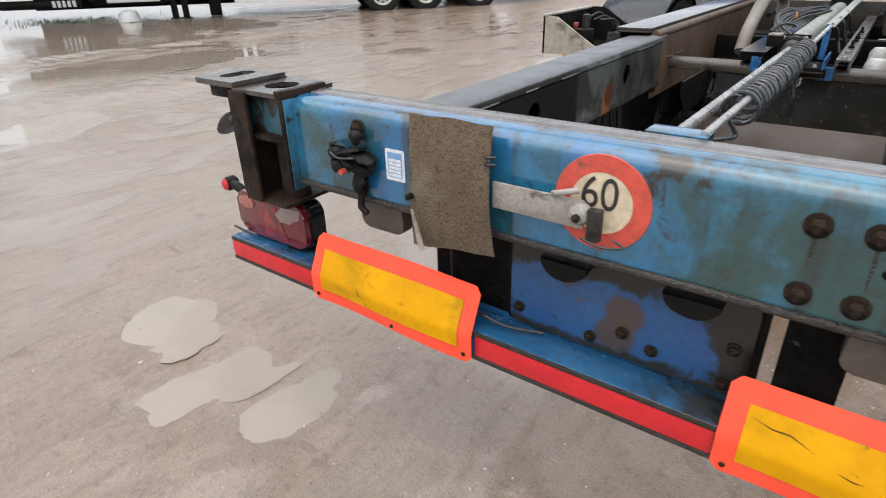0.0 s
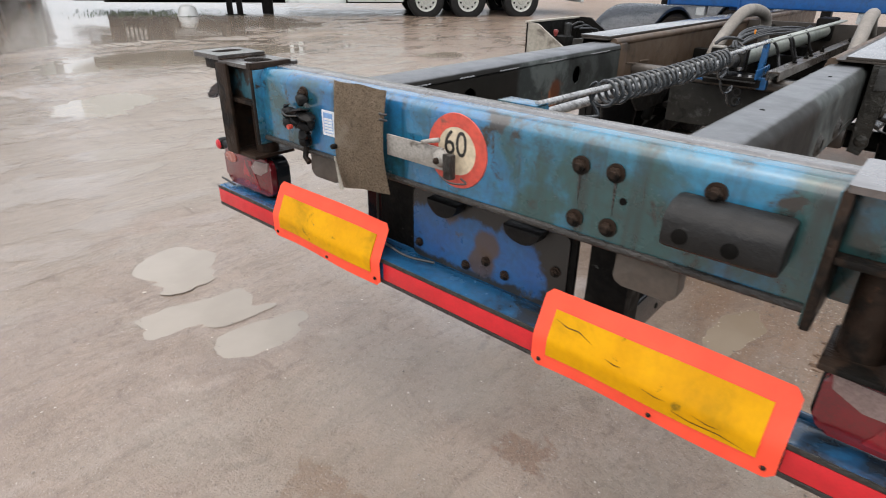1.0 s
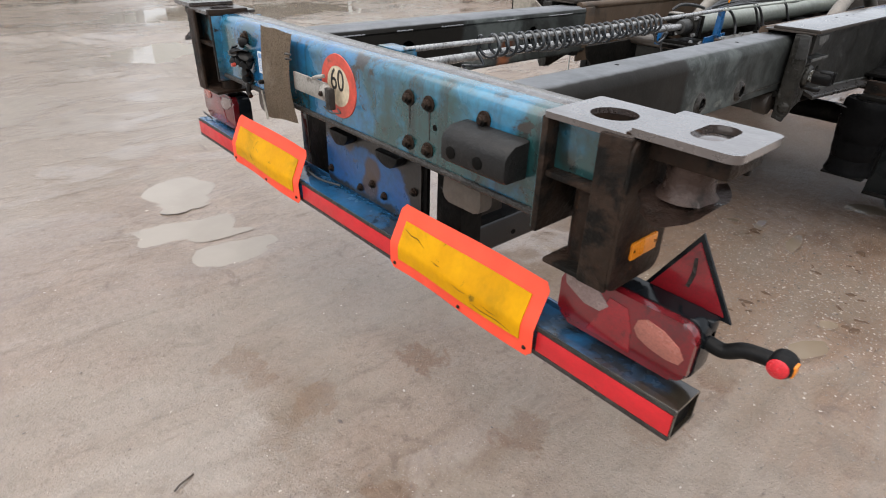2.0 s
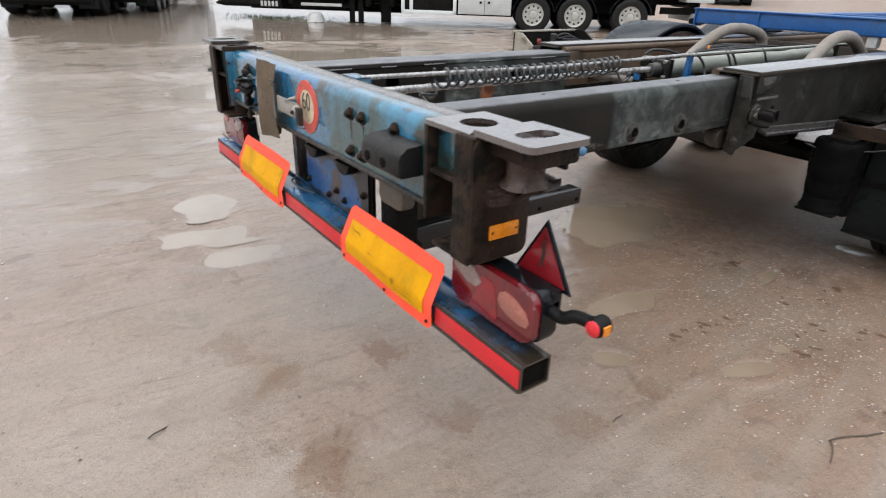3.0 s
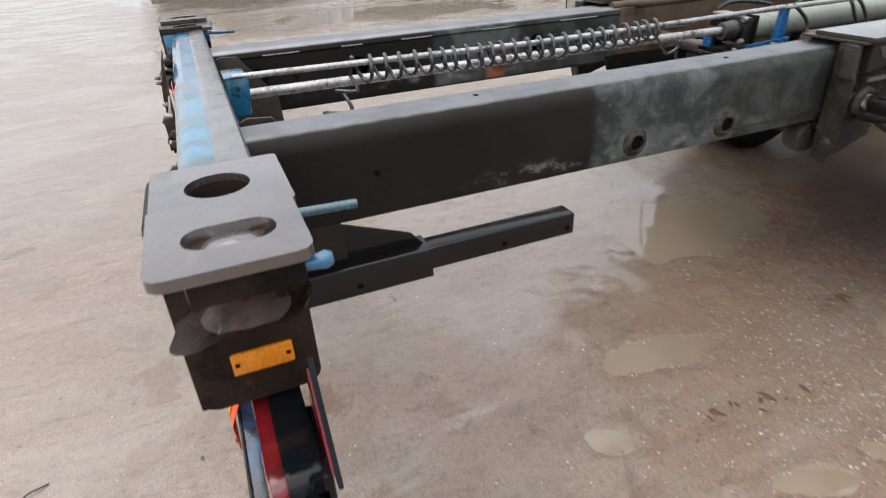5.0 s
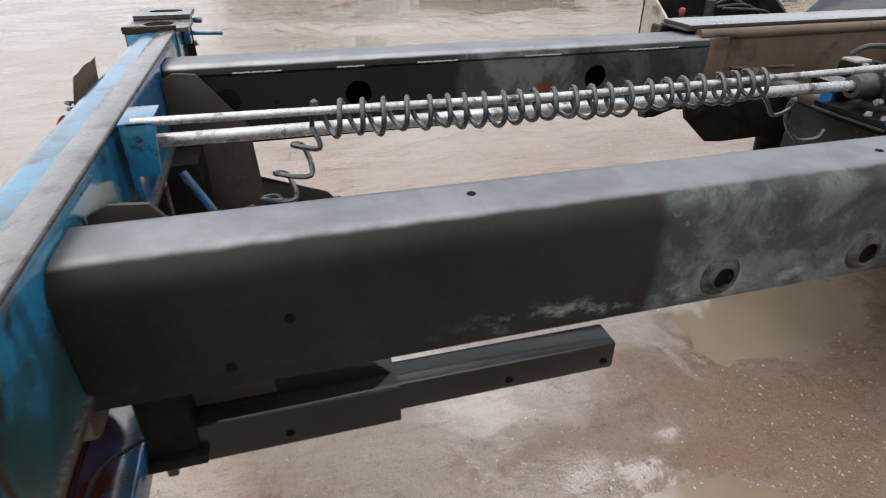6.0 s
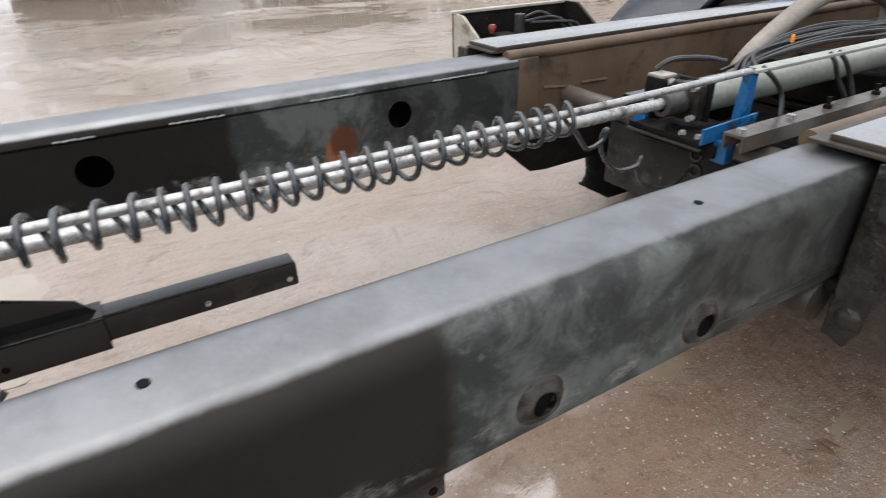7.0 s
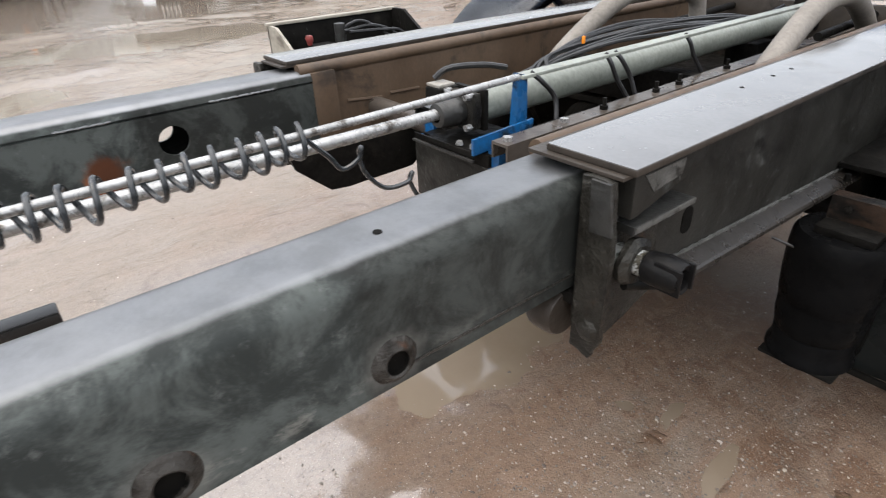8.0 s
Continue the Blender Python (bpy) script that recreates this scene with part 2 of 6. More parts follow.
def pebble_stone():
    """Each pebble its own tone, from dark brown to pale grey."""
    m = surface("wet_mixed_stone", (0.13, 0.10, 0.08), (0.2, 0.17, 0.14), 30.0, (0.3, 0.6), 0, 0.2, 90)
    nt = m.node_tree
    geo = nt.nodes.new("ShaderNodeNewGeometry")
    old = m.node_tree.nodes["Principled BSDF"].inputs["Base Color"].links[0].from_socket
    col = mixc(nt, ramp(nt, geo.outputs["Random Per Island"], 0.55, 0.95, 0.0, 0.90), old, (0.44, 0.385, 0.33))
    col = mixc(nt, ramp(nt, geo.outputs["Random Per Island"], 0.22, 0.10, 0.0, 0.75), col, (0.060, 0.044, 0.034))
    nt.links.new(col, m.node_tree.nodes["Principled BSDF"].inputs["Base Color"])
    return m


PEBBLE = pebble_stone()
TWIG = surface("dark_wet_twig", (0.05, 0.038, 0.03), (0.08, 0.06, 0.045), 20.0, (0.4, 0.6))
GRASS = surface("wet_grass_green", (0.05, 0.085, 0.03), (0.075, 0.11, 0.04), 6.0, (0.4, 0.6))
WETSTEEL = surface("wet_black_painted_steel", (0.0050, 0.0050, 0.0052), (0.0085, 0.0082, 0.0082), 6.0, (0.12, 0.26), 0.0, 0.10, 80,
                   [((0.020, 0.0165, 0.014), 7.0, 0.58, 0.72)], None, 0.4, 0.15, 0.14)
BOSS = surface("grey_brown_boss", (0.030, 0.027, 0.024), (0.046, 0.043, 0.039), 20.0, (0.35, 0.6), 0.0, 0.6, 90,
               [((0.012, 0.010, 0.008), 26.0, 0.48, 0.62), ((0.05, 0.026, 0.016), 18.0, 0.58, 0.68)], None, 0.0, 0.3, 0.2)
CRUST = surface("crusted_dark_steel", (0.012, 0.0110, 0.0090), (0.026, 0.0245, 0.0205), 16.0, (0.3, 0.55), 0.0, 0.8, 90,
                [((0.075, 0.072, 0.064), 24.0, 0.60, 0.70), ((0.006, 0.0055, 0.005), 13.0, 0.52, 0.62), ((0.030, 0.019, 0.012), 9.0, 0.58, 0.68)], None, 0.05, 0.3, 0.2)
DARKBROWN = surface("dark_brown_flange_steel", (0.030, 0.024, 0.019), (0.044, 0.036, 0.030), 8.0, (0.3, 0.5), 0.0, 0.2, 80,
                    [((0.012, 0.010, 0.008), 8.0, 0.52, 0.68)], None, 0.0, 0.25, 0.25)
WORNSILVER = surface("flaking_silver_paint", (0.42, 0.43, 0.42), (0.55, 0.56, 0.55), 30.0, (0.3, 0.5), 0.2, 0.5, 90, [((0.05, 0.045, 0.032), 26.0, 0.50, 0.58), ((0.13, 0.12, 0.085), 14.0, 0.58, 0.66)], None, 0.0, 0.2, 0.4)
PALESCUFF = surface("pale_worn_steel", (0.060, 0.060, 0.056), (0.105, 0.104, 0.098), 16.0, (0.3, 0.5), 0.0, 0.3, 90, [((0.014, 0.013, 0.011), 20.0, 0.52, 0.64)], None, 0.0, 0.2, 0.3)
SCUFF = surface("scuffed_bare_steel", (0.022, 0.022, 0.021), (0.040, 0.040, 0.038), 18.0, (0.3, 0.5), 0.2, 0.3, 90,
                [((0.02, 0.019, 0.017), 24.0, 0.50, 0.62)])
BELLOWS = surface("matt_black_air_spring_rubber", (0.0028, 0.0029, 0.0032), (0.0050, 0.0051, 0.0054), 9.0, (0.22, 0.42), 0, 0.15, 70,
                  [((0.007, 0.0066, 0.006), 9.0, 0.64, 0.76)], None, 0.0, 0.1, 0.02)
MAINSIDE = surface("mottled_dark_rail_steel", (0.0130, 0.0124, 0.0108), (0.0250, 0.0242, 0.0215), 5.0, (0.35, 0.6), 0.0, 0.25, 80,
                   [((0.070, 0.072, 0.068), 8.0, 0.58, 0.72), ((0.009, 0.0085, 0.008), 9.0, 0.56, 0.68), ((0.11, 0.115, 0.11), 40.0, 0.64, 0.70)], None, 0.0, 0.3, 0.15)
FLANGE = surface("wet_brown_grey_flange", (0.021, 0.018, 0.0155), (0.031, 0.027, 0.024), 7.0, (0.22, 0.40), 0.0, 0.15, 80,
                 [((0.026, 0.021, 0.017), 8.0, 0.52, 0.68)], None, 0.1, 0.25, 0.35)
RUSTPLATE = surface("rusty_brown_lock_steel", (0.044, 0.026, 0.020), (0.066, 0.043, 0.035), 12.0, (0.22, 0.45), 0.1, 0.5, 80,
                    [((0.016, 0.012, 0.009), 14.0, 0.50, 0.62), ((0.11, 0.085, 0.075), 18.0, 0.65, 0.72)], None, 0.05, 0.25, 0.2)
# near-black for openings: the shade inside them is put into the colour
HOLLOW = surface("hollow_shade", (0.003, 0.003, 0.0028), (0.005, 0.0045, 0.004), 9.0, (0.6, 0.8), 0, 0.1, 60, (), None, 0.0, 0.1, 0.06)


def rail_metal():
    """Dark greasy steel with a rubbed, paler stretch and dusty scuffs along the lower edge."""
    m = surface("greasy_slide_rail_steel", (0.0090, 0.0082, 0.0070), (0.0140, 0.0128, 0.0110), 3.0, (0.28, 0.42), 0.0, 0.10, 120, [((0.012, 0.0105, 0.009), 5.0, 0.52, 0.70)], None, 0.0, 0.3, 0.3)
    nt = m.node_tree
    bsdf = nt.nodes["Principled BSDF"]
    old = bsdf.inputs["Base Color"].links[0].from_socket
    v = coords(nt)
    sep = nt.nodes.new("ShaderNodeSeparateXYZ")
    nt.links.new(v, sep.inputs[0])
    wob = math_node(nt, "MULTIPLY", noisy(nt, v, 14.0, 4), 0.05)
    y = math_node(nt, "ADD", sep.outputs["Y"], wob)
    zone = math_node(nt, "MULTIPLY", ramp(nt, y, 0.975, 1.005), ramp(nt, y, 1.36, 1.41, 1.0, 0.50))
    worn = noisy(nt, v, 7.0, 8, 0.70, 0.4)
    pale = mixc(nt, ramp(nt, worn, 0.43, 0.62), (0.027, 0.0305, 0.0295), (0.074, 0.083, 0.079))
    pale = mixc(nt, ramp(nt, noisy(nt, v, 26.0, 6, 0.75), 0.56, 0.74, 0.0, 0.7), pale, (0.115, 0.122, 0.118))
    col = mixc(nt, zone, old, pale)
    low = math_node(nt, "MULTIPLY", ramp(nt, sep.outputs["Z"], 0.93, 0.955), ramp(nt, sep.outputs["Z"], 0.965, 0.992, 1.0, 0.0))
    reach_y = math_node(nt, "MULTIPLY", ramp(nt, y, 0.62, 0.80), ramp(nt, y, 1.30, 1.42, 1.0, 0.3))
    dust = math_node(nt, "MULTIPLY", low, ramp(nt, noisy(nt, coords(nt, (1, 0.5, 1)), 22.0, 7, 0.75), 0.50, 0.68))
    dust = math_node(nt, "MULTIPLY", dust, ramp(nt, reach_y, 0.0, 1.0, 0.05, 0.38))
    col = mixc(nt, dust, col, (0.33, 0.32, 0.29))
    for hy in (1.10, 1.412):
        d = nt.nodes.new("ShaderNodeVectorMath")
        d.operation = "DISTANCE"
        d.inputs[1].default_value = (0.618, hy, 0.978)
        nt.links.new(v, d.inputs[0])
        halo = ramp(nt, math_node(nt, "ADD", d.outputs["Value"], math_node(nt, "MULTIPLY", noisy(nt, v, 18.0, 5), 0.07)), 0.10, 0.055, 0.0, 0.45)
        col = mixc(nt, halo, col, (0.20, 0.195, 0.18))
    rust = math_node(nt, "MULTIPLY", ramp(nt, sep.outputs["X"], -0.40, -0.44),
                     math_node(nt, "MULTIPLY", ramp(nt, y, 1.14, 1.2), ramp(nt, y, 1.30, 1.38, 1.0, 0.0)))
    rust = math_node(nt, "MULTIPLY", rust, ramp(nt, noisy(nt, v, 9.0, 5), 0.45, 0.6))
    col = mixc(nt, math_node(nt, "MULTIPLY", rust, ramp(nt, sep.outputs["Z"], 1.04, 0.99)), col, (0.20, 0.075, 0.035))
    spot = nt.nodes.new("ShaderNodeVectorMath")
    spot.operation = "DISTANCE"
    spot.inputs[1].default_value = (-0.458, 1.262, 0.992)
    nt.links.new(v, spot.inputs[0])
    f = ramp(nt, math_node(nt, "ADD", spot.outputs["Value"], math_node(nt, "MULTIPLY", noisy(nt, v, 22.0, 6, 0.7), 0.06)), 0.088, 0.060, 0.0, 0.95)
    col = mixc(nt, f, col, (0.070, 0.027, 0.014))
    # bare upper face; sky sheen is partly put into its paler, cooler colour
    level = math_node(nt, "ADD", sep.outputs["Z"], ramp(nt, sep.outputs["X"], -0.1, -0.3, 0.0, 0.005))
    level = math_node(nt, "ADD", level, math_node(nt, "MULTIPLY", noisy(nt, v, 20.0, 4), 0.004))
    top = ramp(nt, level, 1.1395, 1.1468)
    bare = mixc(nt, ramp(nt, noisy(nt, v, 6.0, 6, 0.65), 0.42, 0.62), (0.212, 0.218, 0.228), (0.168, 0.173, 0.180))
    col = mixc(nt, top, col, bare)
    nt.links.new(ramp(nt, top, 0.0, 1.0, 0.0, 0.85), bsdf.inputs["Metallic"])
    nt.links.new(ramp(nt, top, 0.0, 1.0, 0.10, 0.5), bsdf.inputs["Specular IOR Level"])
    nt.links.new(ramp(nt, noisy(nt, v, 8.0, 5), 0.3, 0.7, 0.36, 0.54), bsdf.inputs["Roughness"])
    nt.links.new(col, bsdf.inputs["Base Color"])
    return m


RAIL = rail_metal()


def end_grime(m):
    """Oily black dirt that has gathered on the outer ends of the bar."""
    nt = m.node_tree
    bsdf = nt.nodes["Principled BSDF"]
    old = bsdf.inputs["Base Color"].links[0].from_socket
    v = coords(nt)
    sep = nt.nodes.new("ShaderNodeSeparateXYZ")
    nt.links.new(v, sep.inputs[0])
    f = ramp(nt, math_node(nt, "ADD", sep.outputs["X"], math_node(nt, "MULTIPLY", noisy(nt, v, 9.0, 6), 0.5)), 1.15, 1.40)
    nt.links.new(mixc(nt, f, old, (0.022, 0.017, 0.012)), bsdf.inputs["Base Color"])


end_grime(BLUE_BAR)


def panel_grime(m):
    """Black greasy dirt round the upper, lower and outer edges of the panel and brown scrape marks on it."""
    nt = m.node_tree
    bsdf = nt.nodes["Principled BSDF"]
    old = bsdf.inputs["Base Color"].links[0].from_socket
    v = coords(nt)
    sep = nt.nodes.new("ShaderNodeSeparateXYZ")
    nt.links.new(v, sep.inputs[0])
    wob = math_node(nt, "MULTIPLY", noisy(nt, v, 10.0, 6, 0.65, 0.4), 0.16)
    up = ramp(nt, math_node(nt, "ADD", sep.outputs["Z"], wob), 0.925, 0.950)
    out = ramp(nt, math_node(nt, "ADD", sep.outputs["X"], wob), 0.325, 0.350)
    foot = ramp(nt, math_node(nt, "SUBTRACT", sep.outputs["Z"], wob), 0.640, 0.618)
    f = math_node(nt, "MAXIMUM", math_node(nt, "MAXIMUM", up, out), foot)
    col = old
    for x, z, r in ((0.075, 0.80, 0.045), (0.06, 0.745, 0.05), (-0.06, 0.86, 0.035)):
        d = nt.nodes.new("ShaderNodeVectorMath")
        d.operation = "DISTANCE"
        d.inputs[1].default_value = (x, 0.078, z)
        nt.links.new(v, d.inputs[0])
        col = mixc(nt, ramp(nt, math_node(nt, "ADD", d.outputs["Value"], math_node(nt, "MULTIPLY", wob, 0.35)), r + 0.035, r + 0.015, 0.0, 0.9), col, (0.052, 0.031, 0.020))
    nt.links.new(mixc(nt, f, col, (0.0075, 0.0068, 0.006)), bsdf.inputs["Base Color"])


panel_grime(BLUE_PANEL)


BROWN_SPOTS = [  # centre, size and strength of bare brown mud patches and one patch of painted shade
    (-0.24, -0.34, 0.11, 0.9), (-0.11, -0.32, 0.07, 0.7), (0.10, -0.22, 0.11, 0.8), (0.17, -0.38, 0.10, 0.6), (0.17, 0.22, 0.11, 0.8),
    (0.68, 0.25, 0.12, 0.8), (0.98, 1.02, 0.09, 0.7), (1.62, 1.68, 0.13, 0.7), (1.77, 1.78, 0.09, 0.7), (0.55, 2.37, 0.11, 0.8), (0.82, 2.66, 0.14, 0.8), (1.02, 2.74, 0.12, 0.7),
    # (0.0, 4.3): shade under the trailer, painted as darker brown mud
    (1.25, 1.95, 0.28, 0.5), (0.0, 4.3, 1.9, 0.75), (1.35, 0.10, 0.16, 0.8), (1.62, 0.42, 0.13, 0.8), (1.15, -0.32, 0.18, 0.85), (0.95, 0.62, 0.12, 0.8), (0.62, -0.28, 0.13, 0.7), (1.45, 1.05, 0.14, 0.7)]


def ground_material():
    """Wet sandy mud: tan and brown patches, drawn out along the tyre tracks, under a thin, uneven film of water."""
    m = bpy.data.materials.new("wet_sandy_mud")
    m.use_nodes = True
    nt = m.node_tree
    bsdf = nt.nodes["Principled BSDF"]
    v = coords(nt)
    big = noisy(nt, v, 0.55, 5, 0.55, 0.4)
    mid = noisy(nt, v, 2.6, 7, 0.66, 0.5)
    fine = noisy(nt, v, 34.0, 6, 0.72)
    grit = noisy(nt, v, 190.0, 2, 0.6)
    track = noisy(nt, coords(nt, (1, 0.16, 1)), 6.5, 7, 0.62, 0.35)
    col = mixc(nt, ramp(nt, mid, 0.38, 0.62), (0.232, 0.174, 0.134), (0.198, 0.145, 0.109))
    col = mixc(nt, ramp(nt, big, 0.42, 0.62, 0.0, 0.8), col, (0.234, 0.181, 0.143))
    streak = noisy(nt, coords(nt, (1, 0.22, 1)), 17.0, 8, 0.70, 0.3)
    col = mixc(nt, ramp(nt, streak, 0.50, 0.66, 0.0, 0.45), col, (0.128, 0.090, 0.066))
    col = mixc(nt, ramp(nt, streak, 0.48, 0.34, 0.0, 0.35), col, (0.250, 0.202, 0.168))
    sep = nt.nodes.new("ShaderNodeSeparateXYZ")
    nt.links.new(v, sep.inputs[0])
    lean = math_node(nt, "ADD", math_node(nt, "MULTIPLY", sep.outputs["X"], 0.45), math_node(nt, "MULTIPLY", sep.outputs["Y"], 0.8))
    side = ramp(nt, math_node(nt, "ADD", math_node(nt, "ADD", lean, math_node(nt, "MULTIPLY", mid, 0.9)), math_node(nt, "MULTIPLY", track, 0.8)), 2.02, 2.30)
    side = math_node(nt, "MULTIPLY", side, ramp(nt, sep.outputs["X"], -0.7, 0.2, 0.25, 1.0))
    side = math_node(nt, "MULTIPLY", side, ramp(nt, math_node(nt, "ADD", sep.outputs["X"], math_node(nt, "MULTIPLY", track, 0.5)), 1.90, 2.40, 1.0, 0.45))
    brown = math_node(nt, "MULTIPLY", side, ramp(nt, track, 0.36, 0.60, 0.40, 0.95))
    col = mixc(nt, brown, col, (0.216, 0.142, 0.096))
    for bx, by, br, k in BROWN_SPOTS:
        d = nt.nodes.new("ShaderNodeVectorMath")
        d.operation = "DISTANCE"
        d.inputs[1].default_value = (bx, by, 0.0)
        nt.links.new(v, d.inputs[0])
        spot = ramp(nt, math_node(nt, "ADD", d.outputs["Value"], math_node(nt, "MULTIPLY", noisy(nt, v, 11.0, 8, 0.70, 0.8), 2.6 * br)), 2.22 * br, 1.90 * br, 0.0, k)
        col = mixc(nt, spot, col, (0.150, 0.086, 0.050))
    spots = ramp(nt, noisy(nt, v, 5.5, 6, 0.6, 0.8), 0.60, 0.68)
    col = mixc(nt, math_node(nt, "MULTIPLY", spots, 0.55), col, (0.115, 0.077, 0.054))
    col = mixc(nt, ramp(nt, track, 0.58, 0.70, 0.0, 0.35), col, (0.120, 0.085, 0.062))
    col = mixc(nt, ramp(nt, fine, 0.48, 0.68, 0.0, 0.45), col, (0.105, 0.075, 0.055))
    lumps = noisy(nt, v, 75.0, 5, 0.7, 0.3)
    col = mixc(nt, ramp(nt, lumps, 0.62, 0.70, 0.0, 0.45), col, (0.085, 0.060, 0.045))
    col = mixc(nt, ramp(nt, lumps, 0.36, 0.28, 0.0, 0.40), col, (0.330, 0.275, 0.230))
    col = mixc(nt, ramp(nt, grit, 0.62, 0.70, 0.0, 0.6), col, (0.42, 0.36, 0.31))
    # pale silt settled in the hollows
    level = math_node(nt, "ADD", sep.outputs["Z"], math_node(nt, "MULTIPLY", sep.outputs["X"], 0.0235))
    low = ramp(nt, math_node(nt, "ADD", math_node(nt, "SUBTRACT", level, 0.015), math_node(nt, "MULTIPLY", fine, 0.006)), 0.0055, 0.0000, 0.0, 0.35)
    col = mixc(nt, low, col, (0.235, 0.205, 0.165))
    dots = noisy(nt, v, 130.0, 2, 0.5)
    col = mixc(nt, ramp(nt, dots, 0.66, 0.72, 0.0, 0.7), col, (0.070, 0.050, 0.038))
    nt.links.new(col, bsdf.inputs["Base Color"])
    lanes = noisy(nt, coords(nt, (1, 0.45, 1)), 2.6, 7, 0.62, 0.5)
    soaked = math_node(nt, "MULTIPLY", ramp(nt, lanes, 0.40, 0.60), ramp(nt, sep.outputs["X"], 0.5, 1.2, 1.0, 0.35))
    pool = nt.nodes.new("ShaderNodeVectorMath")
    pool.operation = "DISTANCE"
    pool.inputs[1].default_value = (-0.62, 1.55, 0.03)
    nt.links.new(v, pool.inputs[0])
    flood = ramp(nt, math_node(nt, "ADD", pool.outputs["Value"], math_node(nt, "MULTIPLY", noisy(nt, v, 2.2, 6, 0.62, 0.4), 0.9)), 1.62, 1.30)
    lagoon = nt.nodes.new("ShaderNodeVectorMath")
    lagoon.operation = "DISTANCE"
    lagoon.inputs[1].default_value = (-16.2, 4.2, 0.3)
    nt.links.new(v, lagoon.inputs[0])
    pond = ramp(nt, math_node(nt, "ADD", lagoon.outputs["Value"], math_node(nt, "MULTIPLY", noisy(nt, v, 0.35, 6, 0.62, 0.4), 6.0)), 9.6, 8.6)
    flood = math_node(nt, "MAXIMUM", flood, pond)
    wet = math_node(nt, "MAXIMUM", math_node(nt, "MAXIMUM", soaked, flood), low)
    drier = ramp(nt, sep.outputs["Y"], 9.0, 17.0, 1.0, 0.12)
    belly = nt.nodes.new("ShaderNodeVectorMath")
    belly.operation = "DISTANCE"
    belly.inputs[1].default_value = (0.0, 4.3, 0.0)
    nt.links.new(v, belly.inputs[0])
    drier = math_node(nt, "MULTIPLY", drier, ramp(nt, math_node(nt, "ADD", belly.outputs["Value"], math_node(nt, "MULTIPLY", mid, 0.8)), 2.3, 1.7, 1.0, 0.22))
    nt.links.new(ramp(nt, flood, 0.0, 1.0, 1.55, 1.95), bsdf.inputs["Coat IOR"])
    bsdf.inputs["Roughness"].default_value = 0.55
    bsdf.inputs["Specular IOR Level"].default_value = 0.25
    d = nt.nodes.new("ShaderNodeVectorMath")
    d.operation = "DISTANCE"
    d.inputs[1].default_value = (0.85, 2.75, 0.0)
    nt.links.new(v, d.inputs[0])
    gravelly = ramp(nt, math_node(nt, "ADD", d.outputs["Value"], math_node(nt, "MULTIPLY", mid, 0.8)), 1.25, 0.85, 1.0, 0.40)
    nt.links.new(math_node(nt, "MULTIPLY", ramp(nt, wet, 0.0, 1.0, 0.72, 1.0), math_node(nt, "MULTIPLY", gravelly, drier)), bsdf.inputs["Coat Weight"])
    nt.links.new(ramp(nt, wet, 0.0, 1.0, 0.14, 0.03), bsdf.inputs["Coat Roughness"])
    bp = nt.nodes.new("ShaderNodeBump")
    bp.inputs["Strength"].default_value, bp.inputs["Distance"].default_value = 1.0, 0.014
    h = math_node(nt, "ADD", math_node(nt, "MULTIPLY", fine, 0.7), math_node(nt, "MULTIPLY", grit, 0.15))
    h = math_node(nt, "ADD", h, math_node(nt, "MULTIPLY", dots, 0.25))
    h = math_node(nt, "ADD", h, math_node(nt, "MULTIPLY", lumps, 0.25))
    h = math_node(nt, "ADD", h, math_node(nt, "MULTIPLY", streak, 1.0))
    nt.links.new(h, bp.inputs["Height"])
    nt.links.new(bp.outputs[0], bsdf.inputs["Normal"])
    film = nt.nodes.new("ShaderNodeBump")
    film.inputs["Strength"].default_value, film.inputs["Distance"].default_value = 0.42, 0.010
    fh = math_node(nt, "ADD", noisy(nt, v, 9.0, 4, 0.6), math_node(nt, "MULTIPLY", fine, 0.40))
    fh = math_node(nt, "ADD", fh, math_node(nt, "MULTIPLY", noisy(nt, coords(nt, (1, 0.3, 1)), 22.0, 4, 0.6), 0.6))
    fh = math_node(nt, "ADD", fh, math_node(nt, "MULTIPLY", streak, 0.7))
    fh = math_node(nt, "ADD", fh, math_node(nt, "MULTIPLY", dots, 0.35))
    fh = math_node(nt, "MULTIPLY", fh, ramp(nt, wet, 0.0, 1.0, 1.0, 0.16))
    nt.links.new(fh, film.inputs["Height"])
    nt.links.new(film.outputs[0], bsdf.inputs["Coat Normal"])
    return m


GROUND = ground_material()


def puddle_water(name, dark, pale):
    """Cloudy, still rain water with settled silt."""
    m = surface(name, dark, pale, 1.5, (0.03, 0.08), 0, 0.10, 14, (), None, 0.0, 0.0, 1.0)
    return m


WATER = puddle_water("silty_puddle_water", (0.220, 0.186, 0.148), (0.262, 0.226, 0.185))
CLAY_WATER = puddle_water("clay_puddle_water", (0.200, 0.156, 0.112), (0.236, 0.190, 0.143))


# ---------------------------------------------------------------- mesh helpers
def part(name, bm, material, parent=None, label="", smooth=True):
    """One mesh object from a bmesh, under a thing or a part."""
    me = bpy.data.meshes.new(name)
    bmesh.ops.recalc_face_normals(bm, faces=bm.faces[:])
    bm.to_mesh(me)
    bm.free()
    for k in (material if isinstance(material, (list, tuple)) else [material]):
        me.materials.append(k)
    if smooth:
        me.shade_smooth()
        me.set_sharp_from_angle(angle=radians(38))
    ob = new(name, me)
    ob.parent = parent
    if label:
        ob["label"] = label
    return ob


def again(ob, m, parent=None):
    """The same mesh once more, as a part of its own."""
    o = ob.copy()
    scene.collection.objects.link(o)
    o.parent = parent or ob.parent
    o.matrix_basis = m
    return o


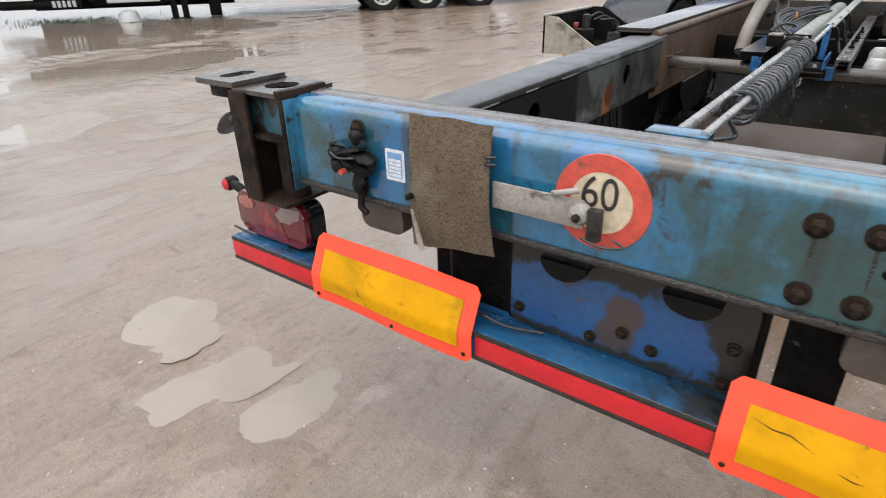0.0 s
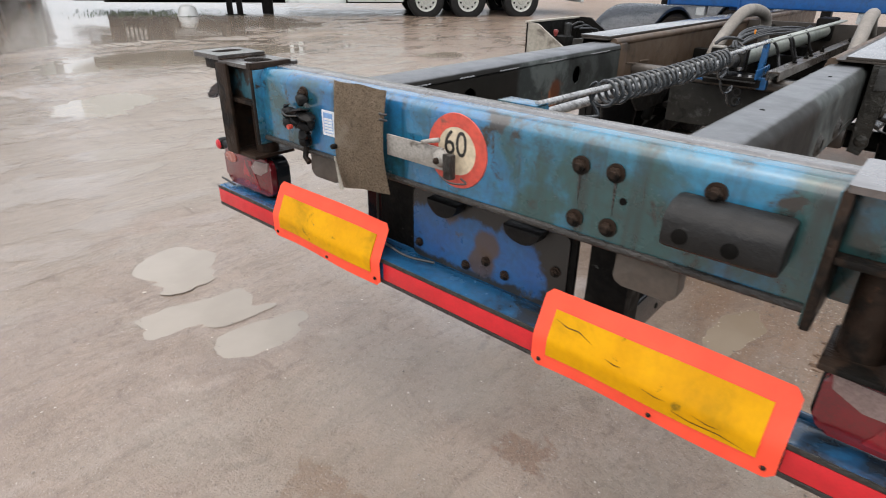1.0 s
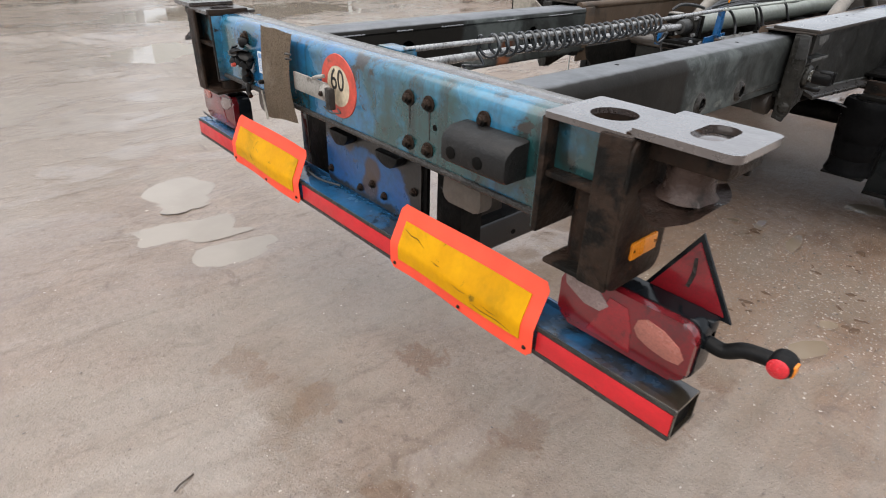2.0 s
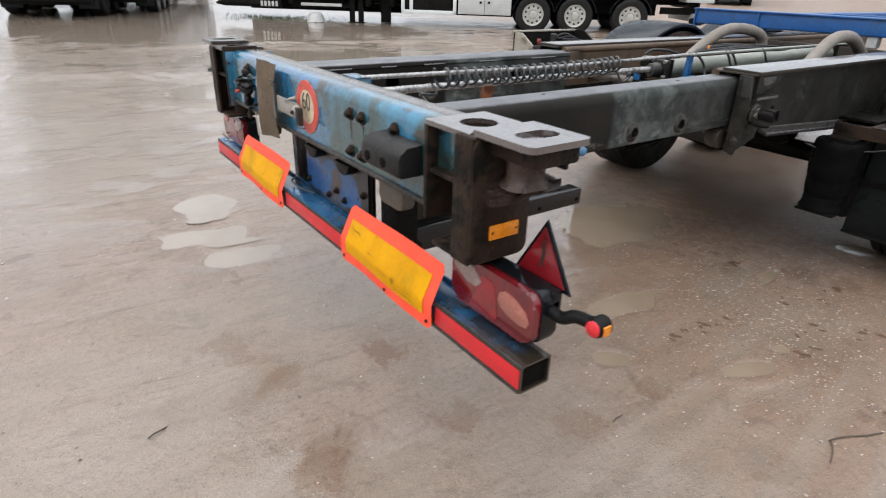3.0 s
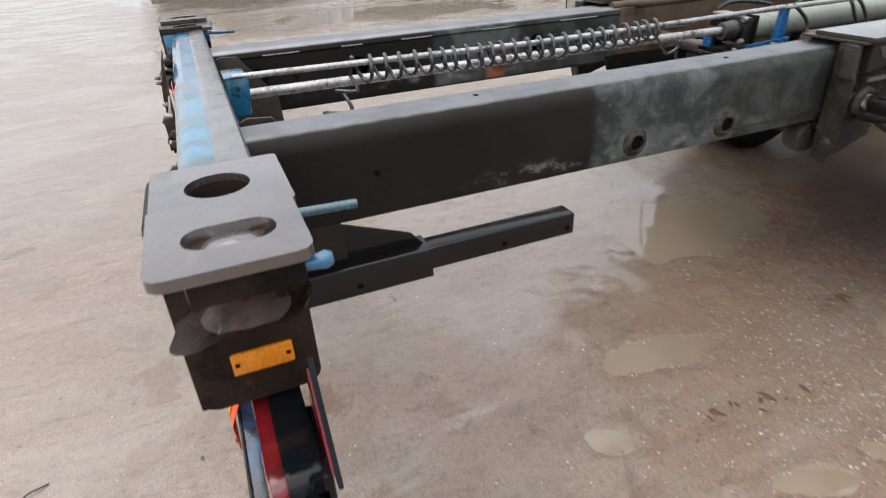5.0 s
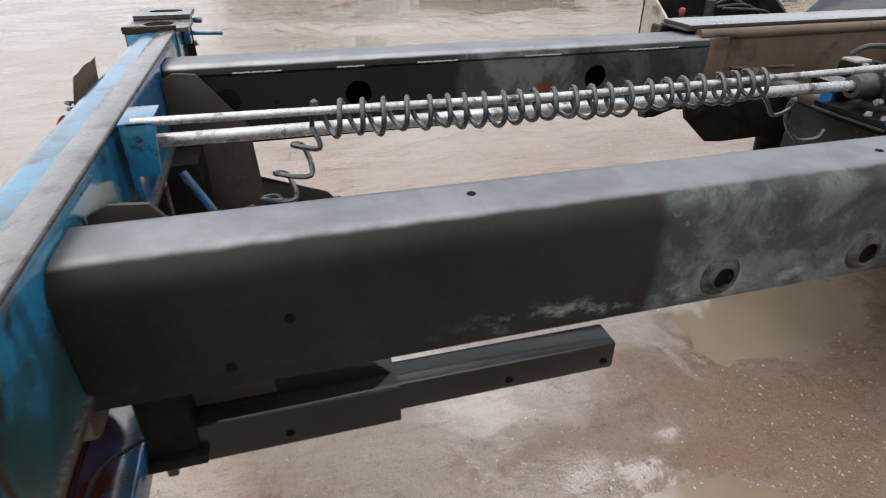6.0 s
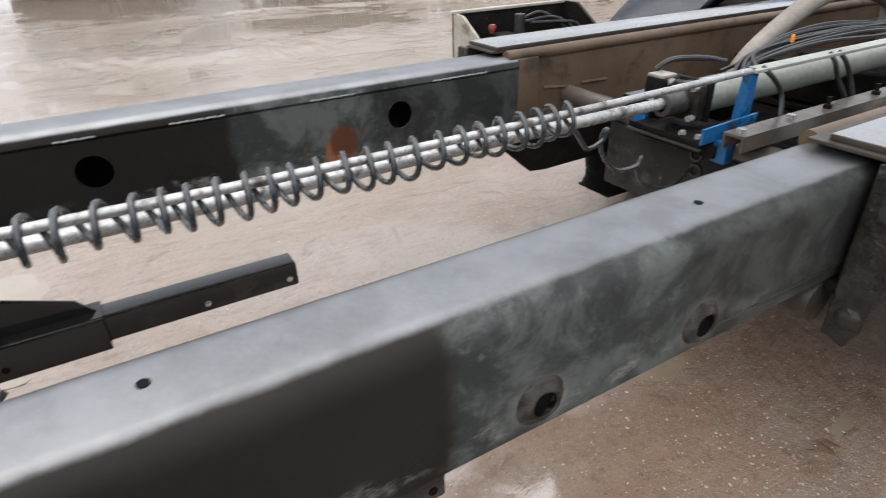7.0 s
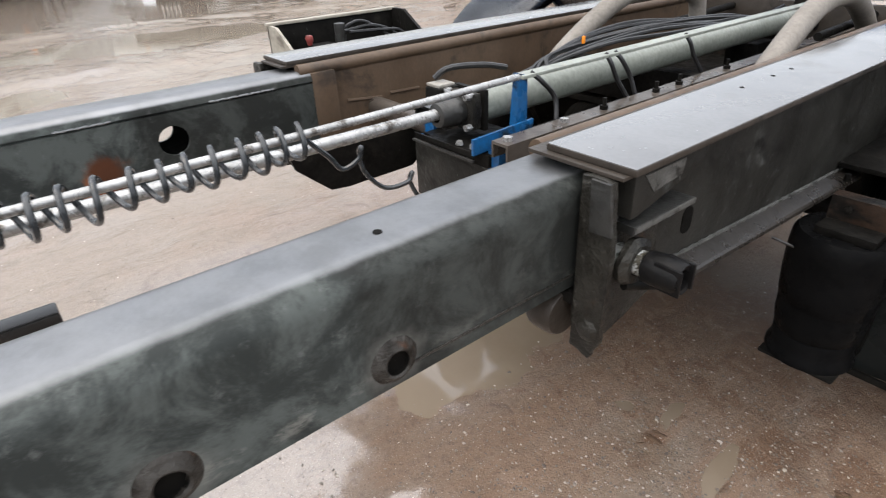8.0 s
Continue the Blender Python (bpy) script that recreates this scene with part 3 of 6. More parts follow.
def thing(name, label, category, at=(0, 0, 0), group="", kind=""):
    e = new(name)
    e.empty_display_size = 0.1
    e.location = at
    return tagged(e, label, category, group, kind)


def box(lo, hi, bev=0.0, bm=None, seg=2):
    bm = bm or bmesh.new()
    r = bmesh.ops.create_cube(bm, size=1.0)
    vs = r["verts"]
    for v in vs:
        v.co = Vector([(a + b) / 2 + c * (b - a) for a, b, c in zip(lo, hi, v.co)])
    if bev:
        es = list({e for v in vs for e in v.link_edges})
        bmesh.ops.bevel(bm, geom=es, offset=bev, segments=seg, affect="EDGES", profile=0.6)
    return bm


def tube(pts, r, seg=10, bm=None, caps=True, radii=None):
    """A round bar or hose along points."""
    bm = bm or bmesh.new()
    pts = [Vector(p) for p in pts]
    n = len(pts)
    side = None
    rings = []
    for i, p in enumerate(pts):
        d = (pts[min(i + 1, n - 1)] - pts[max(i - 1, 0)]).normalized()
        if side is None:
            side = d.orthogonal().normalized()
        side = (side - d * side.dot(d)).normalized()
        up = d.cross(side)
        rr = radii[i] if radii else r
        rings.append([bm.verts.new(p + rr * (math.cos(a) * side + math.sin(a) * up))
                      for a in (2 * math.pi * k / seg for k in range(seg))])
    for a, b in zip(rings, rings[1:]):
        for k in range(seg):
            bm.faces.new((a[k], a[(k + 1) % seg], b[(k + 1) % seg], b[k]))
    if caps:
        bm.faces.new(rings[0][::-1])
        bm.faces.new(rings[-1])
    return bm


def bend(pts, steps=8):
    """A smooth line through the points (Catmull-Rom)."""
    P = [Vector(p) for p in pts]
    P = [2 * P[0] - P[1]] + P + [2 * P[-1] - P[-2]]
    out = []
    for a, b, c, d in zip(P, P[1:], P[2:], P[3:]):
        for k in range(steps):
            t = k / steps
            out.append(0.5 * (2 * b + (c - a) * t + (2 * a - 5 * b + 4 * c - d) * t * t + (3 * b - a - 3 * c + d) * t ** 3))
    return out + [P[-2]]


AX = {"x": (1, 2, 0), "y": (0, 2, 1), "z": (0, 1, 2)}


def prism(poly, axis, a, b, bm=None, bev=0.0, caps=True):
    """A flat outline (in the two other axes) pushed along one axis from a to b."""
    bm = bm or bmesh.new()
    i, j, k = AX[axis]
    rows = []
    for h in (a, b):
        row = []
        for u, v in poly:
            c = [0, 0, 0]
            c[i], c[j], c[k] = u, v, h
            row.append(bm.verts.new(c))
        rows.append(row)
    n = len(poly)
    fs = [bm.faces.new((rows[0][q], rows[0][(q + 1) % n], rows[1][(q + 1) % n], rows[1][q])) for q in range(n)]
    if caps:
        fs += [bm.faces.new(rows[0][::-1]), bm.faces.new(rows[1])]
    if bev:
        es = list({e for f in fs[-2:] for e in f.edges})
        bmesh.ops.bevel(bm, geom=es, offset=bev, segments=2, affect="EDGES", profile=0.6)
    return bm


def rounded(u0, v0, u1, v1, r, n=5, corners=(1, 1, 1, 1)):
    """A rectangle's outline with rounded corners: lower left, lower right, upper right, upper left."""
    out = []
    cs = ((u0, v0, 1, 1, 180), (u1, v0, -1, 1, 270), (u1, v1, -1, -1, 0), (u0, v1, 1, -1, 90))
    for on, (u, v, su, sv, a0) in zip(corners, cs):
        if not on:
            out.append((u, v))
            continue
        for k in range(n + 1):
            a = radians(a0 + 90 * k / n)
            out.append((u + su * r + r * math.cos(a), v + sv * r + r * math.sin(a)))
    return out


def circle(u, v, r, n=24, r2=None):
    return [(u + r * math.cos(2 * math.pi * k / n), v + (r2 or r) * math.sin(2 * math.pi * k / n)) for k in range(n)]


def reach(poly, cu, cv, a):
    """Where the ray at angle a from (cu, cv) leaves the outline."""
    du, dv = math.cos(a), math.sin(a)
    best = None
    for (u0, v0), (u1, v1) in zip(poly, poly[1:] + poly[:1]):
        eu, ev = u1 - u0, v1 - v0
        det = du * ev - dv * eu
        if abs(det) < 1e-12:
            continue
        t = ((u0 - cu) * ev - (v0 - cv) * eu) / det
        s = ((u0 - cu) * dv - (v0 - cv) * du) / det
        if t > 0 and -1e-6 <= s <= 1 + 1e-6 and (best is None or t < best):
            best = t
    return cu + du * best, cv + dv * best


def holed(outer, hole, axis, a, b, bm=None):
    """A plate with one opening, from a to b along the axis."""
    bm = bm or bmesh.new()
    i, j, k = AX[axis]
    cu, cv = sum(p[0] for p in hole) / len(hole), sum(p[1] for p in hole) / len(hole)
    angs = sorted({round(math.atan2(v - cv, u - cu), 5) for u, v in list(outer) + list(hole)})
    rows = []
    for poly in (outer, hole):
        for h in (a, b):
            row = []
            for g in angs:
                c = [0, 0, 0]
                c[i], c[j] = reach(poly, cu, cv, g)
                c[k] = h
                row.append(bm.verts.new(c))
            rows.append(row)
    oa, ob_, ha, hb = rows
    n = len(angs)
    for q in range(n):
        w = (q + 1) % n
        for r, s in ((oa, ob_), (ob_, hb), (hb, ha), (ha, oa)):
            bm.faces.new((r[q], r[w], s[w], s[q]))
    return bm


def lathe(profile, axis="x", at=(0, 0, 0), seg=40, bm=None):
    """A turned body: (radius, along) pairs round an axis through at."""
    bm = bm or bmesh.new()
    i, j, k = AX[axis]
    rings = []
    for r, h in profile:
        row = []
        for q in range(seg):
            a = 2 * math.pi * q / seg
            c = [0, 0, 0]
            c[i], c[j], c[k] = r * math.cos(a), r * math.sin(a), h
            row.append(bm.verts.new(Vector(c) + Vector(at)))
        rings.append(row)
    for x, y in zip(rings, rings[1:]):
        for q in range(seg):
            bm.faces.new((x[q], x[(q + 1) % seg], y[(q + 1) % seg], y[q]))
    return bm


def dented(bm, amount, scale):
    """Uneven, knocked surface."""
    for v in bm.verts:
        v.co += amount * noise.noise_vector(v.co * scale)
    return bm


def bolt_mesh(r=0.014, h=0.011):
    """Hexagon bolt head on a washer, pointing to -y."""
    bm = lathe([(0.0001, -0.004), (r * 1.45, -0.004), (r * 1.45, 0.0)], "y", seg=18)
    prism([(r * math.cos(math.pi * k / 3), r * math.sin(math.pi * k / 3)) for k in range(6)], "y", -0.004 - h, -0.003, bm, 0.002)
    lathe([(0.0001, -0.009 - h), (r * 0.55, -0.009 - h), (r * 0.6, -0.003 - h)], "y", seg=12, bm=bm)
    return bm

# ---------------------------------------------------------------- ground and puddles
# centre, half sizes, turn in degrees
PUDDLES = [
    (-1.90, 0.05, 0.25, 0.21, -25), (-1.39, -0.10, 0.14, 0.33, -10), (-1.05, 0.0, 0.115, 0.26, -4), (-6.0, 1.2, 0.65, 0.50, -25),
    (-0.28, 2.32, 0.33, 0.50, 5), (0.48, 1.49, 0.10, 0.24, -4), (-8.6, 3.2, 1.0, 2.4, 0), (-5.9, 6.6, 0.35, 0.40, 10),
    (1.14, 1.52, 0.052, 0.14, -16), (0.75, 1.04, 0.055, 0.085, -35), (1.13, 1.78, 0.030, 0.050, -20), (0.375, 2.48, 0.036, 0.028, 10),
    (0.505, 2.56, 0.028, 0.080, 8), (0.73, 2.46, 0.036, 0.13, 10), (0.84, 3.36, 0.13, 0.11, 20),
]


RUTS = [(1.17, 0.005), (1.34, 0.004), (1.62, 0.005), (1.86, 0.004), (2.25, 0.005)]


def slope(x, y):
    """The yard leans a little to one side and rises far off."""
    lean = 0.015 - 0.0235 * max(-2.6, min(2.6, x))
    return lean + 0.019 * min(max(math.hypot(min(x - 1, 0), max(y, 0)) - 5, 0.0), 400)


def ground_height(x, y):
    z = slope(x, y)
    near = 1.0 / (1.0 + 0.002 * (x * x + y * y))
    n1 = noise.noise((x * 0.9, y * 0.9, 0.3))
    n2 = noise.noise((x * 3.1, y * 3.1, 4.1))
    n3 = noise.noise((x * 11.0, y * 11.0, 7.7))
    z += near * (0.007 * n1 + 0.005 * n2 + 0.0022 * n3)
    for x0, deep in RUTS:
        d = (x - x0) * 0.99 + (y - 0.4) * 0.125 + 0.035 * n2 + 0.012 * n3
        z += deep * (0.35 * math.exp(-((abs(d) - 0.07) / 0.03) ** 2) - math.exp(-(d / 0.05) ** 2)) * max(0.0, min(1.0, (y + 1.5))) * max(0.0, min(1.0, (2.4 - y) / 0.6))
    for k, (cx, cy, rx, ry, turn) in enumerate(PUDDLES):
        if abs(x - cx) + abs(y - cy) > 4 * (rx + ry):
            continue
        d = shore(k, x, y)
        if d < 2.2:
            w = min(1.0, max(0.0, (2.2 - d) / 0.7))
            w = w * w * (3 - 2 * w)
            z = z * (1 - w) + w * (slope(cx, cy) + 0.006 - 0.016 * max(0.0, 1.25 - d))
    return z


def shore(k, x, y):
    """How far a place lies from the middle of puddle k: its shore is at about 0.9."""
    cx, cy, rx, ry, turn = PUDDLES[k]
    c, s = math.cos(radians(turn)), math.sin(radians(turn))
    u, v = ((x - cx) * c + (y - cy) * s) / rx, (-(x - cx) * s + (y - cy) * c) / ry
    return (math.sqrt(u * u + v * v) + 0.20 * noise.noise((x * 6.3, y * 6.3, cx)) + 0.34 * noise.noise((u * 1.3, v * 1.3, cy * 3))
            + 0.18 * noise.noise((x * 11.0, y * 11.0, 7.7)) + 0.12 * noise.noise((x * 27.0, y * 27.0, 2.7)))


def axis_lines(lo, hi, fine, mid, far):
    """Grid lines: close together in the middle, wider outside."""
    a = list(np.arange(lo, hi, fine))
    out, step = [], mid
    p = a[-1]
    while p < far:
        p += step
        out.append(p)
        if p > hi + 9:
            step *= 1.35
    left, step, p = [], mid, a[0]
    while p > -far:
        p -= step
        left.append(p)
        if p < lo - 9:
            step *= 1.35
    return left[::-1] + a + out


def build_ground():
    xs, ys = axis_lines(-2.4, 2.6, 0.022, 0.11, 420), axis_lines(-1.2, 3.8, 0.022, 0.11, 420)
    verts = [(x, y, ground_height(x, y)) for y in ys for x in xs]
    w = len(xs)
    faces = [(j * w + i, j * w + i + 1, (j + 1) * w + i + 1, (j + 1) * w + i)
             for j in range(len(ys) - 1) for i in range(w - 1)]
    me = bpy.data.meshes.new("ground")
    me.from_pydata(verts, [], faces)
    me.materials.append(GROUND)
    me.shade_smooth()
    tagged(new("ground", me), "wet tan sandy mud yard with shallow puddles", "ground", kind="structure")


build_ground()
for k, (cx, cy, rx, ry, turn) in enumerate(PUDDLES):
    bm = bmesh.new()
    vs, q = [], radians(turn)
    for j in range(72):
        a, f = 2 * math.pi * j / 72, 0.3
        while f < 1.6:
            u, v = f * rx * math.cos(a), f * ry * math.sin(a)
            if shore(k, cx + u * math.cos(q) - v * math.sin(q), cy + u * math.sin(q) + v * math.cos(q)) > 1.03:
                break
            f += 0.02
        vs.append(bm.verts.new((f * rx * math.cos(a), f * ry * math.sin(a), 0)))
    bm.faces.new(vs)
    ob = part("water", bm, CLAY_WATER if -0.6 < cx else WATER)
    ob.matrix_basis = pose(cx, cy, slope(cx, cy) + 0.0006, 0, 0, turn)
    tagged(ob, "shallow muddy puddle lying in the wet yard", "puddle", "puddles in the yard", "structure")

# ---------------------------------------------------------------- the trailer: rear beam
trailer = thing("container_trailer", "worn blue and dark steel container chassis trailer, extended at the rear", "trailer")

beam_outline = rounded(0.0, 0.958, 0.115, 1.178, 0.034, 7, (0, 0, 1, 1))
rear_beam = part("rear_beam", prism(beam_outline, "x", -0.83, 0.83), BLUE, trailer, "worn blue painted hollow cross beam with dirt streaks")
lip = dented(prism(rounded(-0.010, 0.944, 0.125, 0.960, 0.006), "x", -0.83, 0.83, None, 0.002), 0.0, 1)
part("bottom_lip", lip, TAR, rear_beam, "dirt-caked lower flange")
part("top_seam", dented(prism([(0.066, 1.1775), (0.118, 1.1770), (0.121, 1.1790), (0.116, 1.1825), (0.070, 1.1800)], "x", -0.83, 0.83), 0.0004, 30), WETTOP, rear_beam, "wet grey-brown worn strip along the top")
part("rear_edge", tube([(-0.83, 0.120, 1.1775), (0.83, 0.120, 1.1775)], 0.0035, 8), TAR, rear_beam)

bolt = part("bolt", bolt_mesh(), CAST, rear_beam, "rusty hexagon bolt")
bolt.matrix_basis = pose(0.366, 0, 1.111)
for x, z in ((0.444, 1.111), (0.365, 0.992), (0.443, 0.992), (0.637, 1.118), (-0.585, 1.130), (-0.585, 0.985)):
    again(bolt, pose(x, 0, z))
for x, z0, h in ((0.366, 1.030, 0.068), (0.446, 1.018, 0.080), (0.637, 1.092, 0.016)):
    part("rust_run", prism([(x - 0.0035, z0 + h), (x + 0.003, z0 + h), (x + 0.0025, z0 + 0.5 * h), (x + 0.0008, z0), (x - 0.0012, z0 + 0.3 * h)], "y", -0.0010, 0.002), TAR, rear_beam)
part("drain_hole", lathe([(0.0001, -0.001), (0.008, -0.001), (0.008, 0.004)], "y", (0.467, 0, 1.056), 16), HOLLOW, rear_beam)

# round speed sticker, 60
sign = part("speed_sticker", lathe([(0.0001, -0.0020), (0.062, -0.0020), (0.0635, -0.0005)], "y", (0.028, 0, 1.072), 48), SIGN_CREAM, rear_beam, "cream speed sticker with 60 and a faded red ring")
part("red_ring", lathe([(0.060, -0.001), (0.060, -0.0026), (0.093, -0.0026), (0.094, 0.0)], "y", (0.028, 0, 1.072), 56), SIGN_RED, sign, "faded red ring")


def lettering(text, size, material, parent, m, name="lettering", label=""):
    cu = bpy.data.curves.new(name, "FONT")
    cu.body, cu.size, cu.align_x, cu.align_y, cu.extrude = text, size, "CENTER", "CENTER", 0.0004
    tmp = bpy.data.objects.new(name + "_outline", cu)
    scene.collection.objects.link(tmp)
    bpy.context.view_layer.update()
    me = bpy.data.meshes.new_from_object(tmp)
    bpy.data.objects.remove(tmp)
    me.materials.clear()
    me.materials.append(material)
    ob = new(name, me)
    ob.parent, ob.matrix_basis = parent, m
    if label:
        ob["label"] = label
    return ob


lettering("60", 0.080, INK, sign, pose(0.024, -0.0028, 1.088, 90, 0, 0) @ Matrix.Diagonal((0.94, 1.12, 1, 1)), "number", "black printed 60")

# paper label
lab = part("inspection_label", prism(rounded(-0.503, 1.018, -0.446, 1.094, 0.003, 2), "y", -0.0016, 0.001), LABEL, rear_beam, "small white label with pale blue print")
part("print", prism(rounded(-0.496, 1.026, -0.453, 1.087, 0.003, 2), "y", -0.0022, 0.0), LABELBLUE, lab)
for z in (1.032, 1.041, 1.050, 1.059, 1.068):
    part("print_bar", box((-0.493, -0.0030, z - 0.0032), (-0.456, 0.0, z + 0.0032)), LABEL, lab)

# remains of the torn-off buffer
random.seed(21)
scraps = None
for x, y, z, rx, ry, rz in ((-0.590, -0.030, 1.078, 0.052, 0.026, 0.008), (-0.545, -0.028, 1.070, 0.036, 0.022, 0.010), (-0.638, -0.024, 1.064, 0.024, 0.018, 0.016), (-0.632, -0.030, 1.040, 0.026, 0.022, 0.013),
                            (-0.655, -0.018, 1.085, 0.014, 0.012, 0.006), (-0.598, -0.026, 1.046, 0.022, 0.020, 0.016), (-0.560, -0.024, 1.036, 0.028, 0.020, 0.016), (-0.572, -0.022, 1.008, 0.018, 0.016, 0.022),
                            (-0.574, -0.020, 0.982, 0.014, 0.014, 0.018), (-0.536, -0.020, 1.046, 0.014, 0.014, 0.014), (-0.575, -0.018, 1.112, 0.018, 0.014, 0.016)):
    bm = bmesh.new()
    bmesh.ops.create_icosphere(bm, subdivisions=2, radius=1.0, matrix=Matrix.Translation((x, y, z)) @ Matrix.Rotation(random.uniform(-0.3, 0.3), 4, "Y") @ Matrix.Diagonal((rx, ry, rz, 1)))
    scrap = part("broken_buffer" if scraps is None else "rubber_scrap", dented(bm, 0.012, 45), RUBBER, scraps or rear_beam, "" if scraps else "torn remains of a black rubber buffer")
    scraps = scraps or scrap
part("steel_edge", tube(bend([(-0.636, -0.052, 1.076), (-0.600, -0.062, 1.070), (-0.550, -0.058, 1.076)]), 0.0028, 8), SCUFF, rear_beam)
part("buffer_pin", tube([(-0.585, -0.01, 0.965), (-0.580, -0.02, 0.935), (-0.560, -0.022, 0.922)], 0.009), CAST, rear_beam)
part("reflector_dot", lathe([(0.0001, -0.064), (0.007, -0.064), (0.007, -0.05)], "y", (-0.594, 0, 1.036), 14), SIGN_RED, rear_beam)

# rubber buffer with two bolt holes
bm = prism([(-0.002, 1.020), (-0.066, 1.020), (-0.076, 1.028), (-0.078, 1.038), (-0.077, 1.074), (-0.071, 1.087), (-0.050, 1.104), (-0.002, 1.107)], "x", 0.575, 0.778, None, 0.010)
buffer_block = part("rubber_buffer", dented(bm, 0.002, 25), BUFFER, rear_beam, "black rubber buffer block with two bolt holes")
for x in (0.612, 0.698):
    part("bolt_hole", lathe([(0.0001, -0.0812), (0.0125, -0.0812), (0.0145, -0.0800), (0.0150, -0.070)], "y", (x, 0, 1.050), 20), HOLLOW, buffer_block)

# brown rubber mat hung over the beam, and the strip that holds it
bm = bmesh.new()
N, M = 10, 14
grid = [[bm.verts.new((-0.402 + 0.212 * i / N + (0.010 * (1 - j / M) if i == N else 0) - 0.004 * (j / M),
                       -0.022 - 0.020 * math.sin(math.pi * j / M) * (0.4 + 0.6 * i / N) - 0.012 * (1 - j / M),
                       0.885 + 0.308 * j / M + 0.030 * (i / N) * (1 - j / M) - 0.002 * math.sin(i * 0.9)))
         for i in range(N + 1)] for j in range(M + 1)]
for j in range(M):
    for i in range(N):
        bm.faces.new((grid[j][i], grid[j][i + 1], grid[j + 1][i + 1], grid[j + 1][i]))
r = bmesh.ops.solidify(bm, geom=bm.faces[:], thickness=0.007)
mat_ob = part("rubber_mat", bm, MAT, trailer, "coarse brown rubber mat hanging over the beam")
part("pale_fold", prism([(-0.386, 0.985), (-0.381, 0.985), (-0.352, 0.893), (-0.368, 0.889)], "y", -0.0585, -0.0555), PALEBOX, mat_ob, "pale folded crease")
for z in (1.135, 1.120):
    part("tie", tube(bend([(-0.200, -0.040, z), (-0.190, -0.052, z + 0.002), (-0.178, -0.040, z)]), 0.0035, 6), CABLE, mat_ob)
part("mat_screw", lathe([(0.0001, -0.058), (0.007, -0.055), (0.008, -0.040)], "y", (-0.398, 0, 1.010), 10), CAST, mat_ob)
strip = part("hold_down_strip", dented(box((-0.19, -0.032, 1.026), (0.008, -0.025, 1.082), 0.002), 0.002, 9), GREYSTRIP, trailer, "dull grey flat metal strip with a latch")
part("latch", dented(box((0.018, -0.046, 1.010), (0.046, -0.024, 1.074), 0.005), 0.003, 40), BOSS, strip, "grimy latch lump over the sticker")
part("latch_disc", dented(lathe([(0.0001, -0.044), (0.016, -0.043), (0.022, -0.036), (0.023, -0.024)], "y", (0.000, 0, 1.054), 20), 0.003, 50), GREYSTRIP, strip, "grey worn latch disc")
part("latch_bolt", lathe([(0.0001, -0.056), (0.008, -0.050), (0.008, -0.04)], "y", (0.000, 0, 1.052), 12), CAST, strip)
part("latch_lever", tube([(-0.055, -0.036, 1.086), (-0.03, -0.038, 1.094), (-0.005, -0.03, 1.100)], 0.006), GREYSTRIP, strip)
part("wire", tube(bend([(0.01, -0.045, 1.015), (0.05, -0.05, 1.008), (0.09, -0.04, 1.012), (0.07, -0.035, 1.02)]), 0.0025, 6), CABLE, strip)


# ---------------------------------------------------------------- corner locks
def corner_lock(s):
    """One end of the rear beam: end plate, post, two top plates, twist lock. s: side, 1 or -1."""
    def X(a, b):
        return (min(s * a, s * b), max(s * a, s * b))

    def sbox(a, b, y0, y1, z0, z1, bev=0.004):
        x0, x1 = X(a, b)
        return box((x0, y0, z0), (x1, y1, z1), bev)

    lock = part("corner_lock", prism(rounded(-0.038, 0.868, 0.148, 1.180, 0.024, 5, (1, 1, 0, 1)), "x", *X(1.020, 1.036), None, 0.003), CAST, trailer, "rusty brown corner post with twist lock")
    part("post_rear", sbox(0.962, 1.030, -0.040, -0.028, 0.868, 1.182), CAST, lock)
    part("end_plate", sbox(0.822, 0.838, -0.030, 0.120, 0.925, 1.178), CAST, lock)
    part("infill_panel", sbox(0.838, 1.020, 0.004, 0.014, 1.066, 1.178), BLUE if s > 0 else RUSTBLUE, lock, "blue panel" if s > 0 else "rusting blue panel")
    part("blue_side", sbox(0.8185, 0.822, -0.026, 0.118, 0.93, 1.174, 0.001), BLUE, lock)
    if s < 0:
        part("side_cap", sbox(0.818, 0.842, -0.034, 0.124, 1.176, 1.1955, 0.002), CAST, lock)
    part("cross_rib", sbox(0.838, 1.020, -0.022, 0.110, 1.052, 1.066), CAST, lock)
    part("inner_post", tube([(s * 0.915, 0.055, 0.872), (s * 0.915, 0.055, 1.055)], 0.040, 18), CAST, lock)
    part("bottom_plate", sbox(0.865, 1.022, -0.030, 0.135, 0.864, 0.876), CAST, lock)
    part("back_wall", sbox(0.838, 1.020, 0.112, 0.122, 0.93, 1.178), BLUE, lock)
    u0, u1 = X(0.826, 1.024)
    part("top_plate", holed(rounded(u0, -0.032, u1, 0.160, 0.008, 3), circle(s * 0.924, 0.062, 0.047), "z", 1.176, 1.188), PLATE if s > 0 else DARKPLATE, lock, "worn steel top plate with a round hole")
    part("hole_collar", lathe([(0.047, 1.180), (0.049, 1.150), (0.052, 1.150), (0.052, 1.178)], "z", (s * 0.924, 0.062, 0), 28), CAST, lock)
    u0, u1 = X(1.018, 1.205)
    outer = rounded(u0, -0.030, u1, 0.152, 0.020, 3, (0, 1, 1, 0) if s > 0 else (1, 0, 0, 1))
